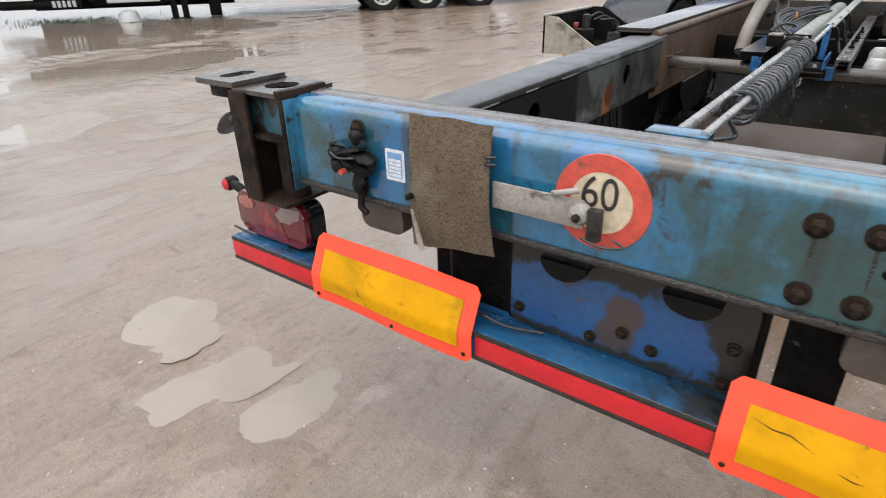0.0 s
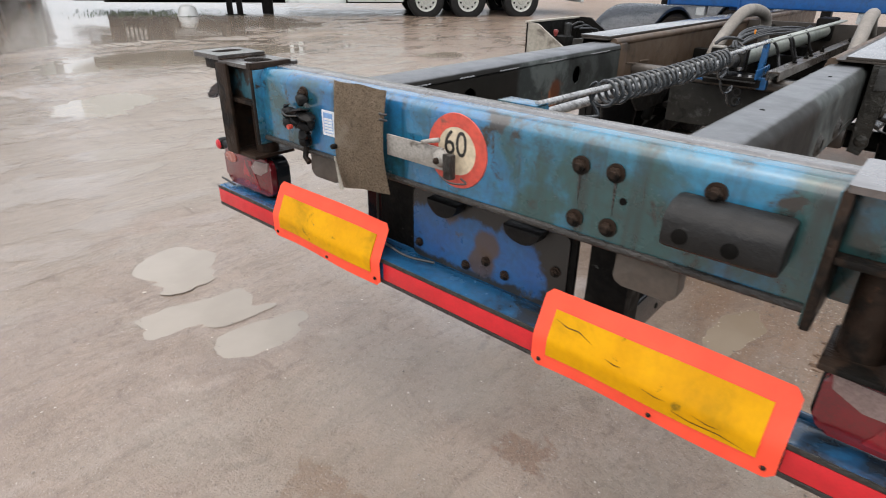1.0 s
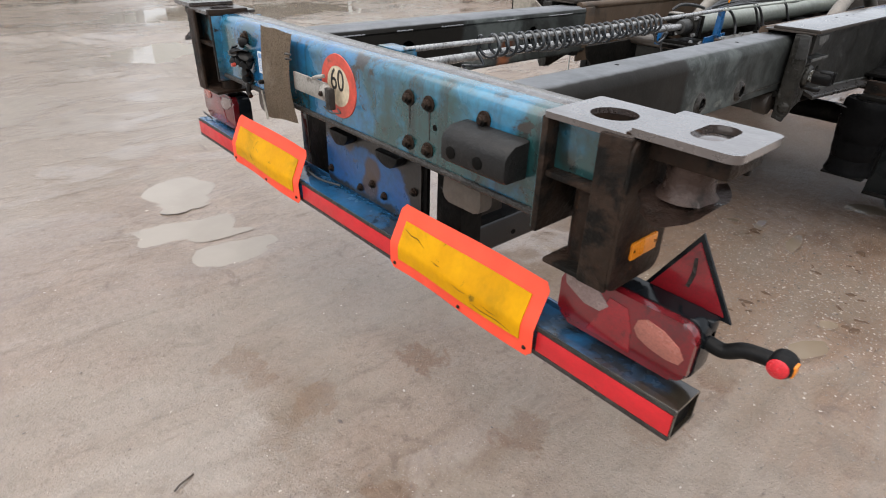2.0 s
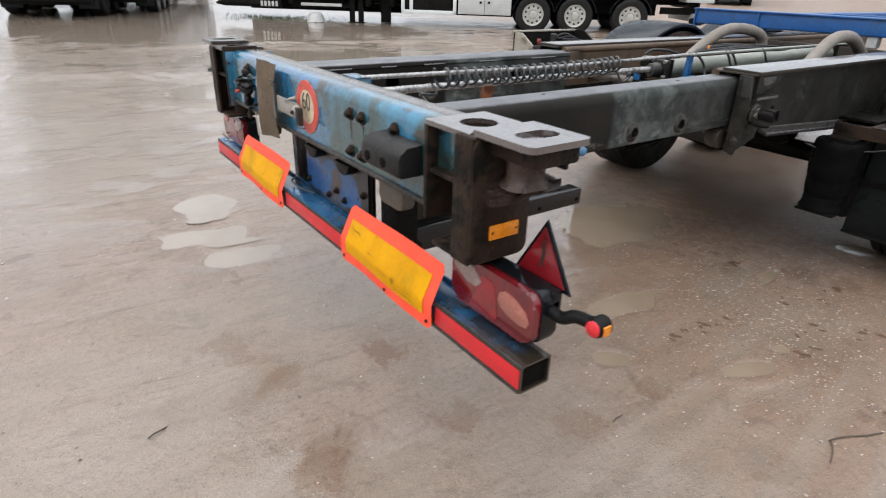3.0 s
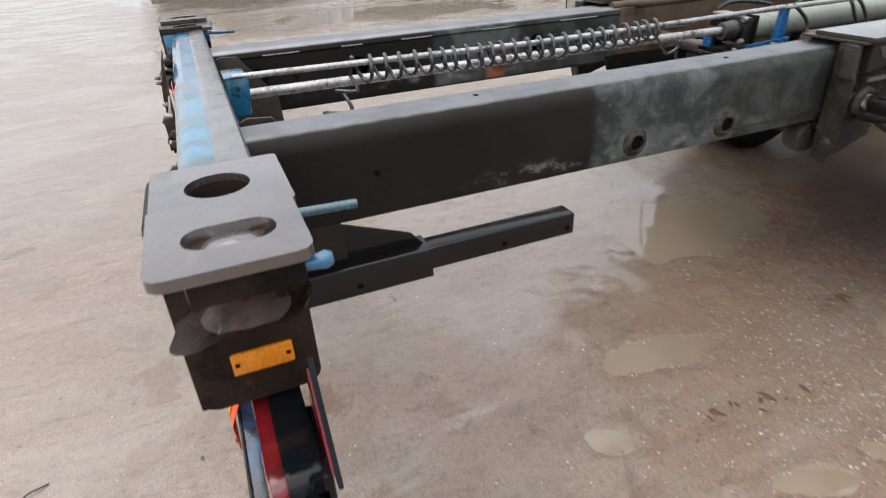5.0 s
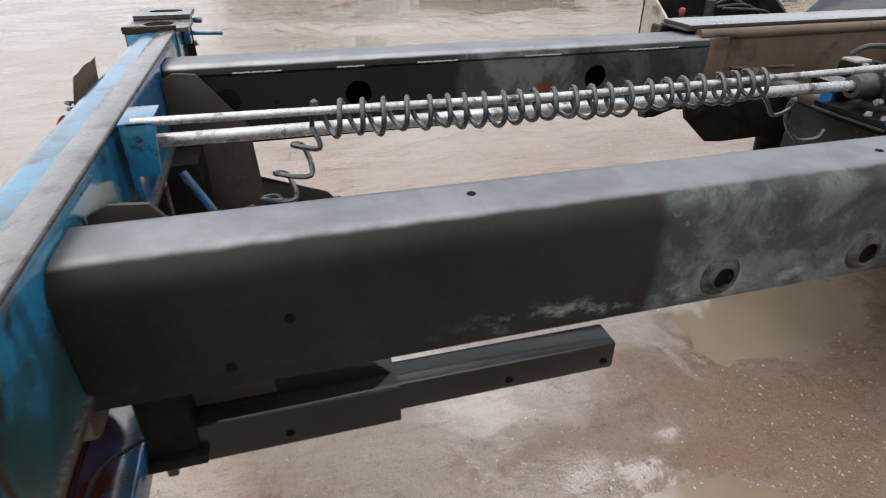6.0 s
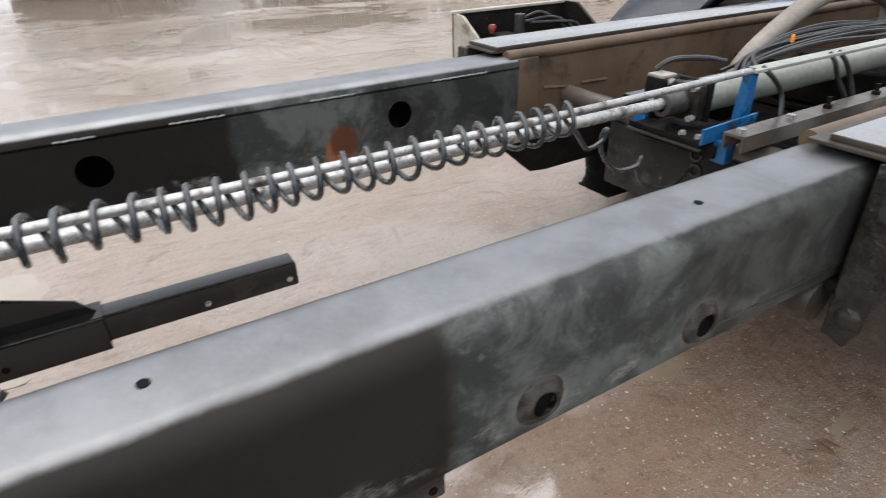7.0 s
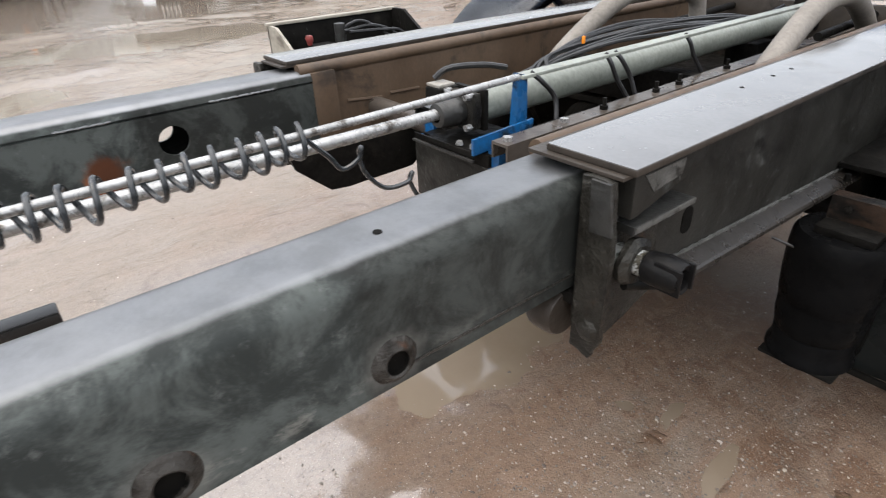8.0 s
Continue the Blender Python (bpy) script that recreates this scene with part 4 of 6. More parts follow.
    part("outer_plate", holed(outer, rounded(s * 1.122 - 0.030, 0.010, s * 1.122 + 0.030, 0.120, 0.028, 5), "z", 1.186, 1.201), PLATE if s > 0 else DARKPLATE, lock, "worn steel plate with an oval slot")
    part("weld_seam", sbox(1.008, 1.022, -0.030, 0.150, 1.186, 1.192, 0.002), CAST, lock)
    part("lock_pin", lathe([(0.0001, 1.194), (0.024, 1.192), (0.040, 1.184), (0.046, 1.168), (0.046, 1.150)], "z", (s * 1.122, 0.065, 0), 22), PLATE, lock, "grey twist lock head")
    part("side_rib", sbox(1.036, 1.180, 0.10, 0.112, 1.130, 1.187, 0.003), CAST, lock)
    part("under_box", sbox(1.036, 1.185, 0.005, 0.140, 1.142, 1.186, 0.010), CAST, lock, "dark recess box under the plate")
    part("lock_housing", dented(lathe([(0.0001, 1.150), (0.052, 1.150), (0.046, 1.130), (0.043, 1.112), (0.046, 1.092), (0.058, 1.078), (0.0001, 1.070)], "z", (s * 1.100, 0.062, 0), 28), 0.0015, 40), RUSTPLATE, lock, "rusty lock neck")
    bm = bmesh.new()
    rows = []
    for k in range(17):
        q = k / 16 * 2 - 1
        half = 0.070 * (1 - 0.50 * abs(q) ** 2.5)
        curl = (0.050 if q > 0 else -0.030) * max(0.0, abs(q) - 0.45) ** 1.3
        rows.append([bm.verts.new((s * (1.100 + half * (2 * i / 6 - 1)), 0.056 + 0.092 * q + 0.006 * math.sin(5 * q + i), 1.070 + curl + 0.008 * math.cos(3.2 * q) + 0.010 * (2 * i / 6 - 1) ** 2)) for i in range(7)])
    for p, q in zip(rows, rows[1:]):
        for i in range(6):
            bm.faces.new((p[i], p[i + 1], q[i + 1], q[i]))
    bmesh.ops.solidify(bm, geom=bm.faces[:], thickness=0.012)
    part("lock_handle_plate", dented(bm, 0.005, 30), RUSTPLATE, lock, "bent rusty locking plate with curled ends")
    part("blue_stud", lathe([(0.0001, 0.176), (0.008, 0.174), (0.012, 0.166), (0.010, 0.156), (0.008, 0.130)], "y", (s * 1.165, 0, 1.160), 16), BLUE, lock, "blue painted stud")
    part("locking_rod", tube([(s * 0.985, 0.135, 1.146), (s * 0.985, 0.252, 1.141)], 0.0072, 12), BLUE, lock, "blue round locking rod")
    part("rod_lug", box((s * 0.975 - 0.022, 0.125, 1.112), (s * 0.975 + 0.022, 0.148, 1.160), 0.008), BLUE, lock)
    a0, a1 = X(1.034, 1.042)
    refl = part("amber_reflector", box((a0, 0.020, 0.926), (a1, 0.112, 0.964), 0.003), AMBER, lock, "amber side reflector")
    for y in (0.028, 0.104):
        part("rivet", lathe([(0.0001, 0.0), (0.004, 0.0), (0.004, -0.002)], "x", (a1 if s > 0 else a0, y, 0.945), 10), CAST, refl)
    return lock


corner_lock(1)
corner_lock(-1)

# ---------------------------------------------------------------- bumper bar
bar = part("bumper_bar", holed(rounded(-0.008, 0.602, 0.092, 0.684, 0.008, 3), rounded(-0.002, 0.608, 0.086, 0.678, 0.006, 3), "x", -1.215, 1.215), BLUE_BAR, trailer, "wet blue hollow underrun bar")
bar.matrix_basis = pose(0, 0, -0.005, 0, 0.28, 0)
# near-black block in the bar, standing for the shade in its open ends
part("end_shade_fill", box((-1.206, -0.001, 0.609), (1.206, 0.085, 0.677)), HOLLOW, bar)
part("back_flange", box((-1.10, 0.092, 0.640), (1.10, 0.100, 0.694), 0.002), BLUE_BAR, bar)
for x0, x1 in ((-1.212, -0.815), (-0.250, 0.297), (0.862, 1.212)):
    st = part("reflective_strip", box((x0, -0.0105, 0.616), (x1, -0.007, 0.672), 0.001), REDTAPE, bar, "red reflective tape")
for z in (0.609, 0.679):
    part("dark_edge", box((-1.214, -0.0112, z - 0.006), (1.214, -0.006, z + 0.006), 0.002), TAR, bar)


def marking_plate(x0, x1, marks=()):
    """Sheet with a fluorescent red border and a yellow field, folded over the bar."""
    lo, hi = 0.598, 0.792

    def depth(u, t):
        fold = -0.024 + 0.052 * max(0.0, t - 0.42) / 0.58
        return fold - 0.004 * math.sin(math.pi * t) + 0.0035 * math.sin(7 * u + 3 * t)

    def sheet(u0, u1, t0, t1, off, r):
        """Part of the plate, in shares of its width and height, with rounded corners."""
        bm = bmesh.new()
        w, h = (u1 - u0) * (x1 - x0), (t1 - t0) * (hi - lo)
        rows = []
        for j in range(13):
            b = j / 12
            v = h * b
            cut = r - math.sqrt(max(0.0, r * r - max(0.0, r - min(v, h - v)) ** 2)) if r else 0.0
            row = []
            for k in range(17):
                a = (cut + (w - 2 * cut) * k / 16) / w
                u, t = u0 + (u1 - u0) * a, t0 + (t1 - t0) * b
                row.append(bm.verts.new((x0 + (x1 - x0) * u, depth(u, t) + off, lo + (hi - lo) * t + 0.003 * math.sin(5 * u))))
            rows.append(row)
        for p, q in zip(rows, rows[1:]):
            for k in range(16):
                bm.faces.new((p[k], p[k + 1], q[k + 1], q[k]))
        bmesh.ops.recalc_face_normals(bm, faces=bm.faces[:])
        bmesh.ops.solidify(bm, geom=bm.faces[:], thickness=0.0016)
        return bm

    plate = part("marking_plate", sheet(0, 1, 0, 1, 0.0, 0.016), ORANGE, bar, "bent marking plate, red border round a yellow field")
    part("yellow_field", sheet(0.072, 0.928, 0.20, 0.80, -0.0030, 0.0), YELLOW, plate, "scratched yellow reflective field")
    for line in marks:
        bm = bmesh.new()
        rows = []
        for k, (u, t) in enumerate(line):
            w = 0.005 * (1 if 0 < k < len(line) - 1 else 0.15)
            rows.append([bm.verts.new((x0 + (x1 - x0) * u, depth(u, q) - 0.0052, lo + (hi - lo) * q + 0.003 * math.sin(5 * u))) for q in (t - w, t + w)])
        for p, q in zip(rows, rows[1:]):
            bm.faces.new((p[0], q[0], q[1], p[1]))
        bmesh.ops.solidify(bm, geom=bm.faces[:], thickness=0.0004)
        part("scratch", bm, TAR, plate)
    for u, t in ((0.04, 0.1), (0.96, 0.1), (0.55, 0.08)):
        part("rivet", lathe([(0.0001, -0.004), (0.004, -0.003), (0.006, 0.0)], "y", (x0 + (x1 - x0) * u, depth(u, t) - 0.002, lo + (hi - lo) * t), 10), CAST, plate)
    return plate


marking_plate(-0.812, -0.252, (((0.40, 0.60), (0.44, 0.55), (0.45, 0.47)),))
marking_plate(0.300, 0.860, (((0.09, 0.70), (0.15, 0.66), (0.20, 0.67), (0.27, 0.60)), ((0.34, 0.52), (0.38, 0.50), (0.41, 0.51)), ((0.50, 0.40), (0.56, 0.37), (0.60, 0.38)), ((0.70, 0.36), (0.76, 0.33), (0.80, 0.34)),
                              ((0.62, 0.30), (0.70, 0.27), (0.80, 0.28), (0.90, 0.23))))

# blue panel between beam and bar, its lamps and hangers
panel = part("number_panel", prism(rounded(-0.200, 0.690, 0.322, 0.905, 0.02, 4), "y", 0.078, 0.086), BLUE_PANEL, trailer, "blue metal panel with rusty patches and grime")
part("panel_frame", prism(rounded(-0.215, 0.686, 0.337, 0.915, 0.02, 4), "y", 0.087, 0.100), DARK, panel)
for x, z in ((-0.175, 0.735), (0.005, 0.72), (0.075, 0.755), (0.14, 0.735), (0.285, 0.715), (0.29, 0.80)):
    o = again(bolt, pose(x, 0.077, z) @ Matrix.Diagonal((0.7, 0.7, 0.7, 1)), panel)
    o.name = "panel_bolt"
for x in (-0.055, 0.205):
    part("plate_lamp", dented(prism([(x - 0.055 * math.cos(math.pi * k / 10), 0.905 - 0.045 * math.sin(math.pi * k / 10)) for k in range(11)], "y", 0.035, 0.080, None, 0.008), 0.003, 20), RUBBER, panel, "black number plate lamp")
for x0, x1 in ((-0.372, -0.226), (0.362, 0.468)):
    hanger = part("hanger", prism([(0.105, 0.665), (0.19, 0.665), (0.19, 0.95), (0.105, 0.95)], "x", x0, x1, None, 0.004), DARK, trailer, "black steel bumper hanger")
    part("hanger_foot", box((x0 - 0.015, 0.095, 0.640), (x1 + 0.015, 0.20, 0.662), 0.003), DARK, hanger)
for x in (-0.580, 0.520):
    part("side_block", prism(rounded(x - 0.072, 0.842, x + 0.072, 0.945, 0.022, 5, (1, 1, 0, 0)), "y", 0.050, 0.095, None, 0.006), SIDEBROWN, trailer, "brown plastic block under the beam")
part("loose_cable", tube(bend([(-0.30, 0.05, 0.70), (-0.24, 0.02, 0.715), (-0.18, 0.03, 0.70), (-0.10, 0.06, 0.695)]), 0.004, 6), CABLE, trailer)
part("loose_cable", tube(bend([(0.46, 0.10, 0.705), (0.55, 0.06, 0.745), (0.65, 0.05, 0.735), (0.71, 0.06, 0.70)]), 0.004, 6), CABLE, trailer)
part("loose_cable", tube(bend([(-1.24, 0.03, 0.700), (-1.20, 0.02, 0.705), (-1.15, 0.03, 0.690)]), 0.004, 6), CABLE, trailer)


# ---------------------------------------------------------------- tail lamps
def tail_lamp(s):
    """Rounded lamp with red, pink and clear lens fields, on a black back box. s: side."""
    a, b = 0.875, 1.205

    def field(poly, y0, y1, bev):
        return prism([(s * u, v + 0.006) for u, v in poly], "y", y0 + 0.028, y1 + 0.028, None, bev)

    lamp = part("tail_lamp", field(rounded(a, 0.690, b, 0.838, 0.034, 6), 0.028, 0.082, 0.006), WETBLACK, trailer, "dirty red combination tail lamp on the bar")
    lens = part("lens", field(rounded(a + 0.006, 0.694, b - 0.004, 0.834, 0.032, 6), 0.004, 0.036, 0.012), LENSRED, lamp, "dirty dark red lens")
    part("clear_field", field([(a + 0.016, 0.826), (a + 0.100, 0.820), (a + 0.135, 0.790), (a + 0.115, 0.768), (a + 0.075, 0.768), (a + 0.022, 0.795)], 0.0005, 0.010, 0.002), LENSWHITE, lens, "cloudy clear field")
    part("reflector_field", field([(a + 0.088, 0.706), (a + 0.200, 0.704), (a + 0.196, 0.760), (a + 0.178, 0.808), (a + 0.132, 0.812), (a + 0.118, 0.765)], 0.0022, 0.010, 0.002), LENSMID, lens, "brighter red stop field")
    part("indicator_field", field([(a + 0.200, 0.772), (a + 0.205, 0.795), (a + 0.225, 0.806), (a + 0.262, 0.800), (a + 0.300, 0.780), (a + 0.314, 0.758), (a + 0.308, 0.742), (a + 0.280, 0.738), (a + 0.240, 0.744), (a + 0.212, 0.755)] if s > 0 else circle(a + 0.275, 0.800, 0.038, 20, 0.022), 0.0005, 0.010, 0.003), LENSPINK, lens, "faded pink indicator field")
    part("rubber_arm", tube(bend([(s * 1.195, 0.090, 0.790), (s * 1.235, 0.092, 0.786), (s * 1.270, 0.096, 0.806), (s * 1.315, 0.100, 0.812)]), 0.016, 12, radii=None), RUBBER, lamp, "bent rubber marker lamp arm")
    marker = part("marker_lamp", lathe([(0.0001, -0.018), (0.020, -0.018), (0.024, -0.010), (0.024, 0.020), (0.018, 0.026), (0.0001, 0.026)], "y", (s * 1.333, 0.100, 0.811), 24), RUBBER, lamp, "small round marker lamp, red behind and amber at the side")
    part("red_lens", lathe([(0.0001, -0.026), (0.012, -0.025), (0.019, -0.021), (0.020, -0.016)], "y", (s * 1.333, 0.100, 0.811), 22), LENSBRIGHT, marker, "red marker lens")
    part("amber_lens", box((s * 1.355 - 0.004, 0.090, 0.799), (s * 1.355 + 0.004, 0.114, 0.823), 0.003), AMBER, marker, "amber side lens")
    return lamp


tail_lamp(1)
tail_lamp(-1)
tri = part("triangle_reflector", prism([(1.028, 0.826), (1.224, 0.826), (1.126, 0.990)], "y", 0.122, 0.130, None, 0.002), WETBLACK, trailer, "red triangle reflector with a black edge")
part("red_field", prism([(1.045, 0.837), (1.207, 0.837), (1.126, 0.972)], "y", 0.1185, 0.123, None, 0.001), LENSMID, tri, "dirty red triangle")
part("dirt_streak", dented(prism([(1.120, 0.870), (1.128, 0.868), (1.134, 0.900), (1.130, 0.940), (1.124, 0.935), (1.126, 0.905)], "y", 0.1172, 0.1190), 0.001, 60), TAR, tri)
part("bracket", box((1.05, 0.085, 0.775), (1.205, 0.121, 0.838), 0.008), WETBLACK, tri, "black back box")

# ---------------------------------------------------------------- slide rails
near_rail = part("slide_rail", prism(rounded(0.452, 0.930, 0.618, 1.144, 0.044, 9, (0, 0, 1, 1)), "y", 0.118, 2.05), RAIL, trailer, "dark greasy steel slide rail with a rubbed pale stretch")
for y in (1.10, 1.412):
    ring = part("bush", dented(lathe([(0.019, 0.002), (0.0195, 0.0125), (0.023, 0.0145), (0.027, 0.0125), (0.030, 0.0085), (0.033, 0.0070), (0.037, 0.0050), (0.040, 0.001)], "x", (0.616, y, 0.978), 36), 0.0012, 60), BOSS, near_rail, "welded steel bush")
    part("bore", lathe([(0.0192, 0.0122), (0.0188, 0.004), (0.0001, 0.0034)], "x", (0.616, y, 0.978), 24), HOLLOW, ring)
for y, z in ((0.388, 1.033), (0.300, 0.965)):
    part("small_hole", lathe([(0.0001, 0.0012), (0.008, 0.0012), (0.008, -0.002)], "x", (0.618, y, z), 14), HOLLOW, near_rail)
for x, y in ((0.528, 0.676), (0.548, 1.448)):
    part("top_hole", lathe([(0.0001, 0.0012), (0.007, 0.0012), (0.007, -0.002)], "z", (x, y, 1.144), 14), HOLLOW, near_rail)
part("seam", box((0.617, 1.43, 0.955), (0.6205, 1.80, 0.959), 0.001), TAR, near_rail)
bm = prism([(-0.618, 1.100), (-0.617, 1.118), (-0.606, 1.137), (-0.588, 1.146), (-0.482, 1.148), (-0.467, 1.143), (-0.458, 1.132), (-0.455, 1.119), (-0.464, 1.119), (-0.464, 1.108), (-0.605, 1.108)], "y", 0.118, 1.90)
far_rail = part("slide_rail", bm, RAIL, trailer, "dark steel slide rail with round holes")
cuts = [0.118, 0.595, 0.700, 1.393, 1.497, 1.90]
for x0, x1, off in ((-0.466, -0.4575, 0.0), (-0.618, -0.610, 0.0)):
    bm = bmesh.new()
    for k in range(5):
        y0, y1 = cuts[k], cuts[k + 1]
        if k == 3 or (k == 1 and x0 > -0.5):
            holed([(y0, 0.922), (y1, 0.922), (y1, 1.112), (y0, 1.112)], circle((y0 + y1) / 2, 1.037, 0.040, 32), "x", x0, x1, bm)
        else:
            prism([(y0, 0.922), (y1, 0.922), (y1, 1.112), (y0, 1.112)], "x", x0, x1, bm)
    bmesh.ops.remove_doubles(bm, verts=bm.verts[:], dist=0.0005)
    part("web", bm, RAIL, far_rail)
part("base_strip", box((-0.618, 0.118, 0.912), (-0.464, 1.90, 0.922), 0.002), RAIL, far_rail)
for y0, y1 in ((0.296, 0.431), (0.587, 0.672), (0.829, 0.960), (1.180, 1.310), (1.556, 1.747)):
    n = int((y1 - y0) / 0.008)
    part("weld_bead", tube([(-0.458, y0 + (y1 - y0) * k / n, 1.1195 + 0.0006 * math.sin(k * 1.7)) for k in range(n + 1)], 0.004, 6, radii=[0.0032 + 0.0012 * (k % 2) for k in range(n + 1)]), BAREGREY, far_rail)
for y, z in ((0.273, 1.045), (0.405, 1.030)):
    part("small_hole", lathe([(0.0001, 0.0012), (0.034 if y < 0.4 else 0.007, 0.0012), (0.034 if y < 0.4 else 0.007, -0.002)], "x", (-0.4575, y, z), 18), HOLLOW, far_rail)

# gussets and support arms under the rails
for s, x in ((1, 0.412), (-1, -0.405)):
    gus = part("gusset", prism([(0.118, 1.125), (0.150, 1.140), (0.205, 1.135), (0.320, 0.985), (0.335, 0.72), (0.118, 0.72)], "x", x - 0.005, x + 0.005, None, 0.002), DARKBROWN, trailer, "brown steel gusset plate under the beam")
    sleeve = part("support_arm", holed(rounded(x - 0.048, 0.618, x + 0.048, 0.712, 0.006, 2), rounded(x - 0.037, 0.632, x + 0.037, 0.706, 0.006, 2), "y", 0.13, 0.565), WETSTEEL, trailer, "black square steel arm reaching forward")
    part("inner_tube", box((x - 0.036, 0.30, 0.636), (x + 0.036, 1.050, 0.706), 0.006), WETSTEEL, sleeve)
    part("arm_rib", prism([(0.13, 0.712), (0.13, 0.86), (0.30, 0.835), (0.52, 0.752), (0.555, 0.712)], "x", x - 0.004, x + 0.004, None, 0.001), WETSTEEL, sleeve)
    part("arm_head", box((x - 0.05, 0.120, 0.60), (x + 0.05, 0.140, 0.95), 0.004), WETSTEEL, sleeve)
    for y in (0.349, 0.802, 1.025):
        part("arm_hole", lathe([(0.0001, 0.0015), (0.0085, 0.0015), (0.0085, -0.002)], "x", (x + (0.048 if y < 0.56 else 0.036), y, 0.66 if y > 0.5 else 0.65), 14), HOLLOW if (s > 0 or y < 0.5) else CHROME, sleeve)

# ---------------------------------------------------------------- push rods and coiled hose
bracket = part("rod_bracket", box((0.050, 0.128, 1.02), (0.162, 0.142, 1.180), 0.004), BLUE, trailer, "blue bracket holding the push rods")
part("bracket_ear", prism([(0.140, 1.08), (0.180, 1.08), (0.190, 1.172), (0.175, 1.183), (0.140, 1.183)], "x", 0.156, 0.163, None, 0.002), BLUE, bracket)
part("bracket_top", box((0.050, 0.128, 1.176), (0.163, 0.185, 1.183), 0.002), BLUE, bracket)
THIN = [(0.152, 0.15, 1.181), (0.154, 0.60, 1.176), (0.156, 1.05, 1.170), (0.159, 1.55, 1.174), (0.163, 2.13, 1.183)]
THICK = [(0.038, 0.15, 1.106), (0.048, 1.97, 1.102)]
part("thin_rod", tube(bend(THIN, 4), 0.0085, 12), CHROME, trailer, "thin bare wet push rod")
part("piston_rod", tube(THICK, 0.0148, 18), CHROME, trailer, "bare wet piston rod")
pts = []
TURNS = 24
for k in range(TURNS * 18 + 1):
    f = k / (TURNS * 18)
    a = 2 * math.pi * TURNS * f
    g = f - (0.72 * math.cos(a) - 0.72) / (2 * math.pi * TURNS)
    y = 0.476 + 1.055 * g + 0.012 * math.sin(f * 9) + 0.004 * math.sin(f * 37)
    sag = 0.004 * math.sin(f * 23) + 0.003 * math.sin(f * 71)
    lift = 0.010 * (2 * f - 1) ** 2
    pts.append((0.145 - (0.034 + 0.002 * math.sin(f * 60)) * math.sin(a), y, 1.146 + lift + (0.037 if math.cos(a) > 0 else 0.029 + sag) * math.cos(a)))
tail = bend([(0.14, 0.330, 0.90), (0.10, 0.352, 0.916), (0.08, 0.330, 0.955), (0.14, 0.310, 0.960), (0.15, 0.395, 0.946), (0.09, 0.385, 0.975), (0.12, 0.350, 0.988), (0.15, 0.419, 0.994), (0.09, 0.410, 1.025), (0.12, 0.386, 1.042), (0.15, 0.457, 1.043), (0.09, 0.450, 1.085), (0.12, 0.428, 1.100), (0.15, 0.480, 1.100), (0.13, 0.470, 1.14)], 5)
head = bend([pts[-1], (0.112, 1.560, 1.150), (0.115, 1.605, 1.100), (0.120, 1.632, 1.066), (0.130, 1.668, 1.082), (0.132, 1.676, 1.106), (0.115, 1.680, 1.090), (0.112, 1.690, 1.040), (0.120, 1.734, 0.992), (0.130, 1.790, 0.992), (0.130, 1.806, 1.012), (0.115, 1.808, 0.985), (0.12, 1.84, 0.93), (0.13, 1.93, 0.905), (0.12, 2.02, 0.93)])
part("coiled_hose", tube(tail + pts + head[1:], 0.0056, 8), COIL, trailer, "dark grey coiled air hose wound round the rods")
clutter = tube(bend([(0.00, 0.16, 0.90), (0.06, 0.24, 0.83), (-0.03, 0.30, 0.86), (0.05, 0.36, 0.80), (-0.02, 0.42, 0.82)]), 0.010, 8)
part("loose_hose", clutter, CABLE, trailer, "black hose behind the beam")
part("blue_pipe", tube([(-0.10, 0.17, 0.98), (-0.07, 0.24, 0.85)], 0.011, 12), BLUE_BAR, trailer)

# ---------------------------------------------------------------- main rails
def main_rail(s):
    """Outer rail that the slide rail runs in: two webs, top plates, a sloping lower flange, and its end fittings."""
    def span(a, b):
        return sorted((s * a, s * b))

    def slab(a, b, y0, y1, z0, z1, bev=0.002):
        x0, x1 = span(a, b)
        return box((x0, y0, z0), (x1, y1, z1), bev)

    def low(y):
        return 0.898 - 0.063 * (y - 1.95)

    side = [(1.83, low(1.83)), (4.2, low(4.2)), (6.5, low(4.2)), (6.5, 1.160), (1.83, 1.160)]
    rail = part("main_rail", prism(side, "x", *span(0.640, 0.652)), MAINSIDE if s > 0 else BROWN, trailer, "dark dirty steel main rail" if s > 0 else "brown dirty steel main rail")
    part("inner_web", prism([(1.86, 0.86), (6.5, 0.86), (6.5, 1.160), (1.86, 1.160)], "x", *span(0.474, 0.486)), BROWN, rail, "brown dirty steel web")
    part("inner_flange", tube([(s * 0.484, 1.84, 1.148), (s * 0.484, 6.5, 1.148)], 0.020, 14), BROWN, rail)
    part("under_plate", slab(0.500, 0.700 if s > 0 else 0.650, 1.800, 6.5, 1.1600, 1.1665, 0.001), DARKBROWN, rail)
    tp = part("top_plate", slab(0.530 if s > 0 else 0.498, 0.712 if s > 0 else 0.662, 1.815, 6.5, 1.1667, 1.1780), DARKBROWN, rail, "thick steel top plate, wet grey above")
    # thin pale grey sheet on top; the plate's edges stay dark brown
    part("grey_top_sheet", slab(0.5315 if s > 0 else 0.4995, 0.7105 if s > 0 else 0.6605, 1.8165, 6.498, 1.1775, 1.1792, 0.0005), BAREGREY, tp, "wet grey thin sheet over the upper face")
    bm = bmesh.new()
    ends = []
    for y in (2.03, 4.2):
        z = low(y)
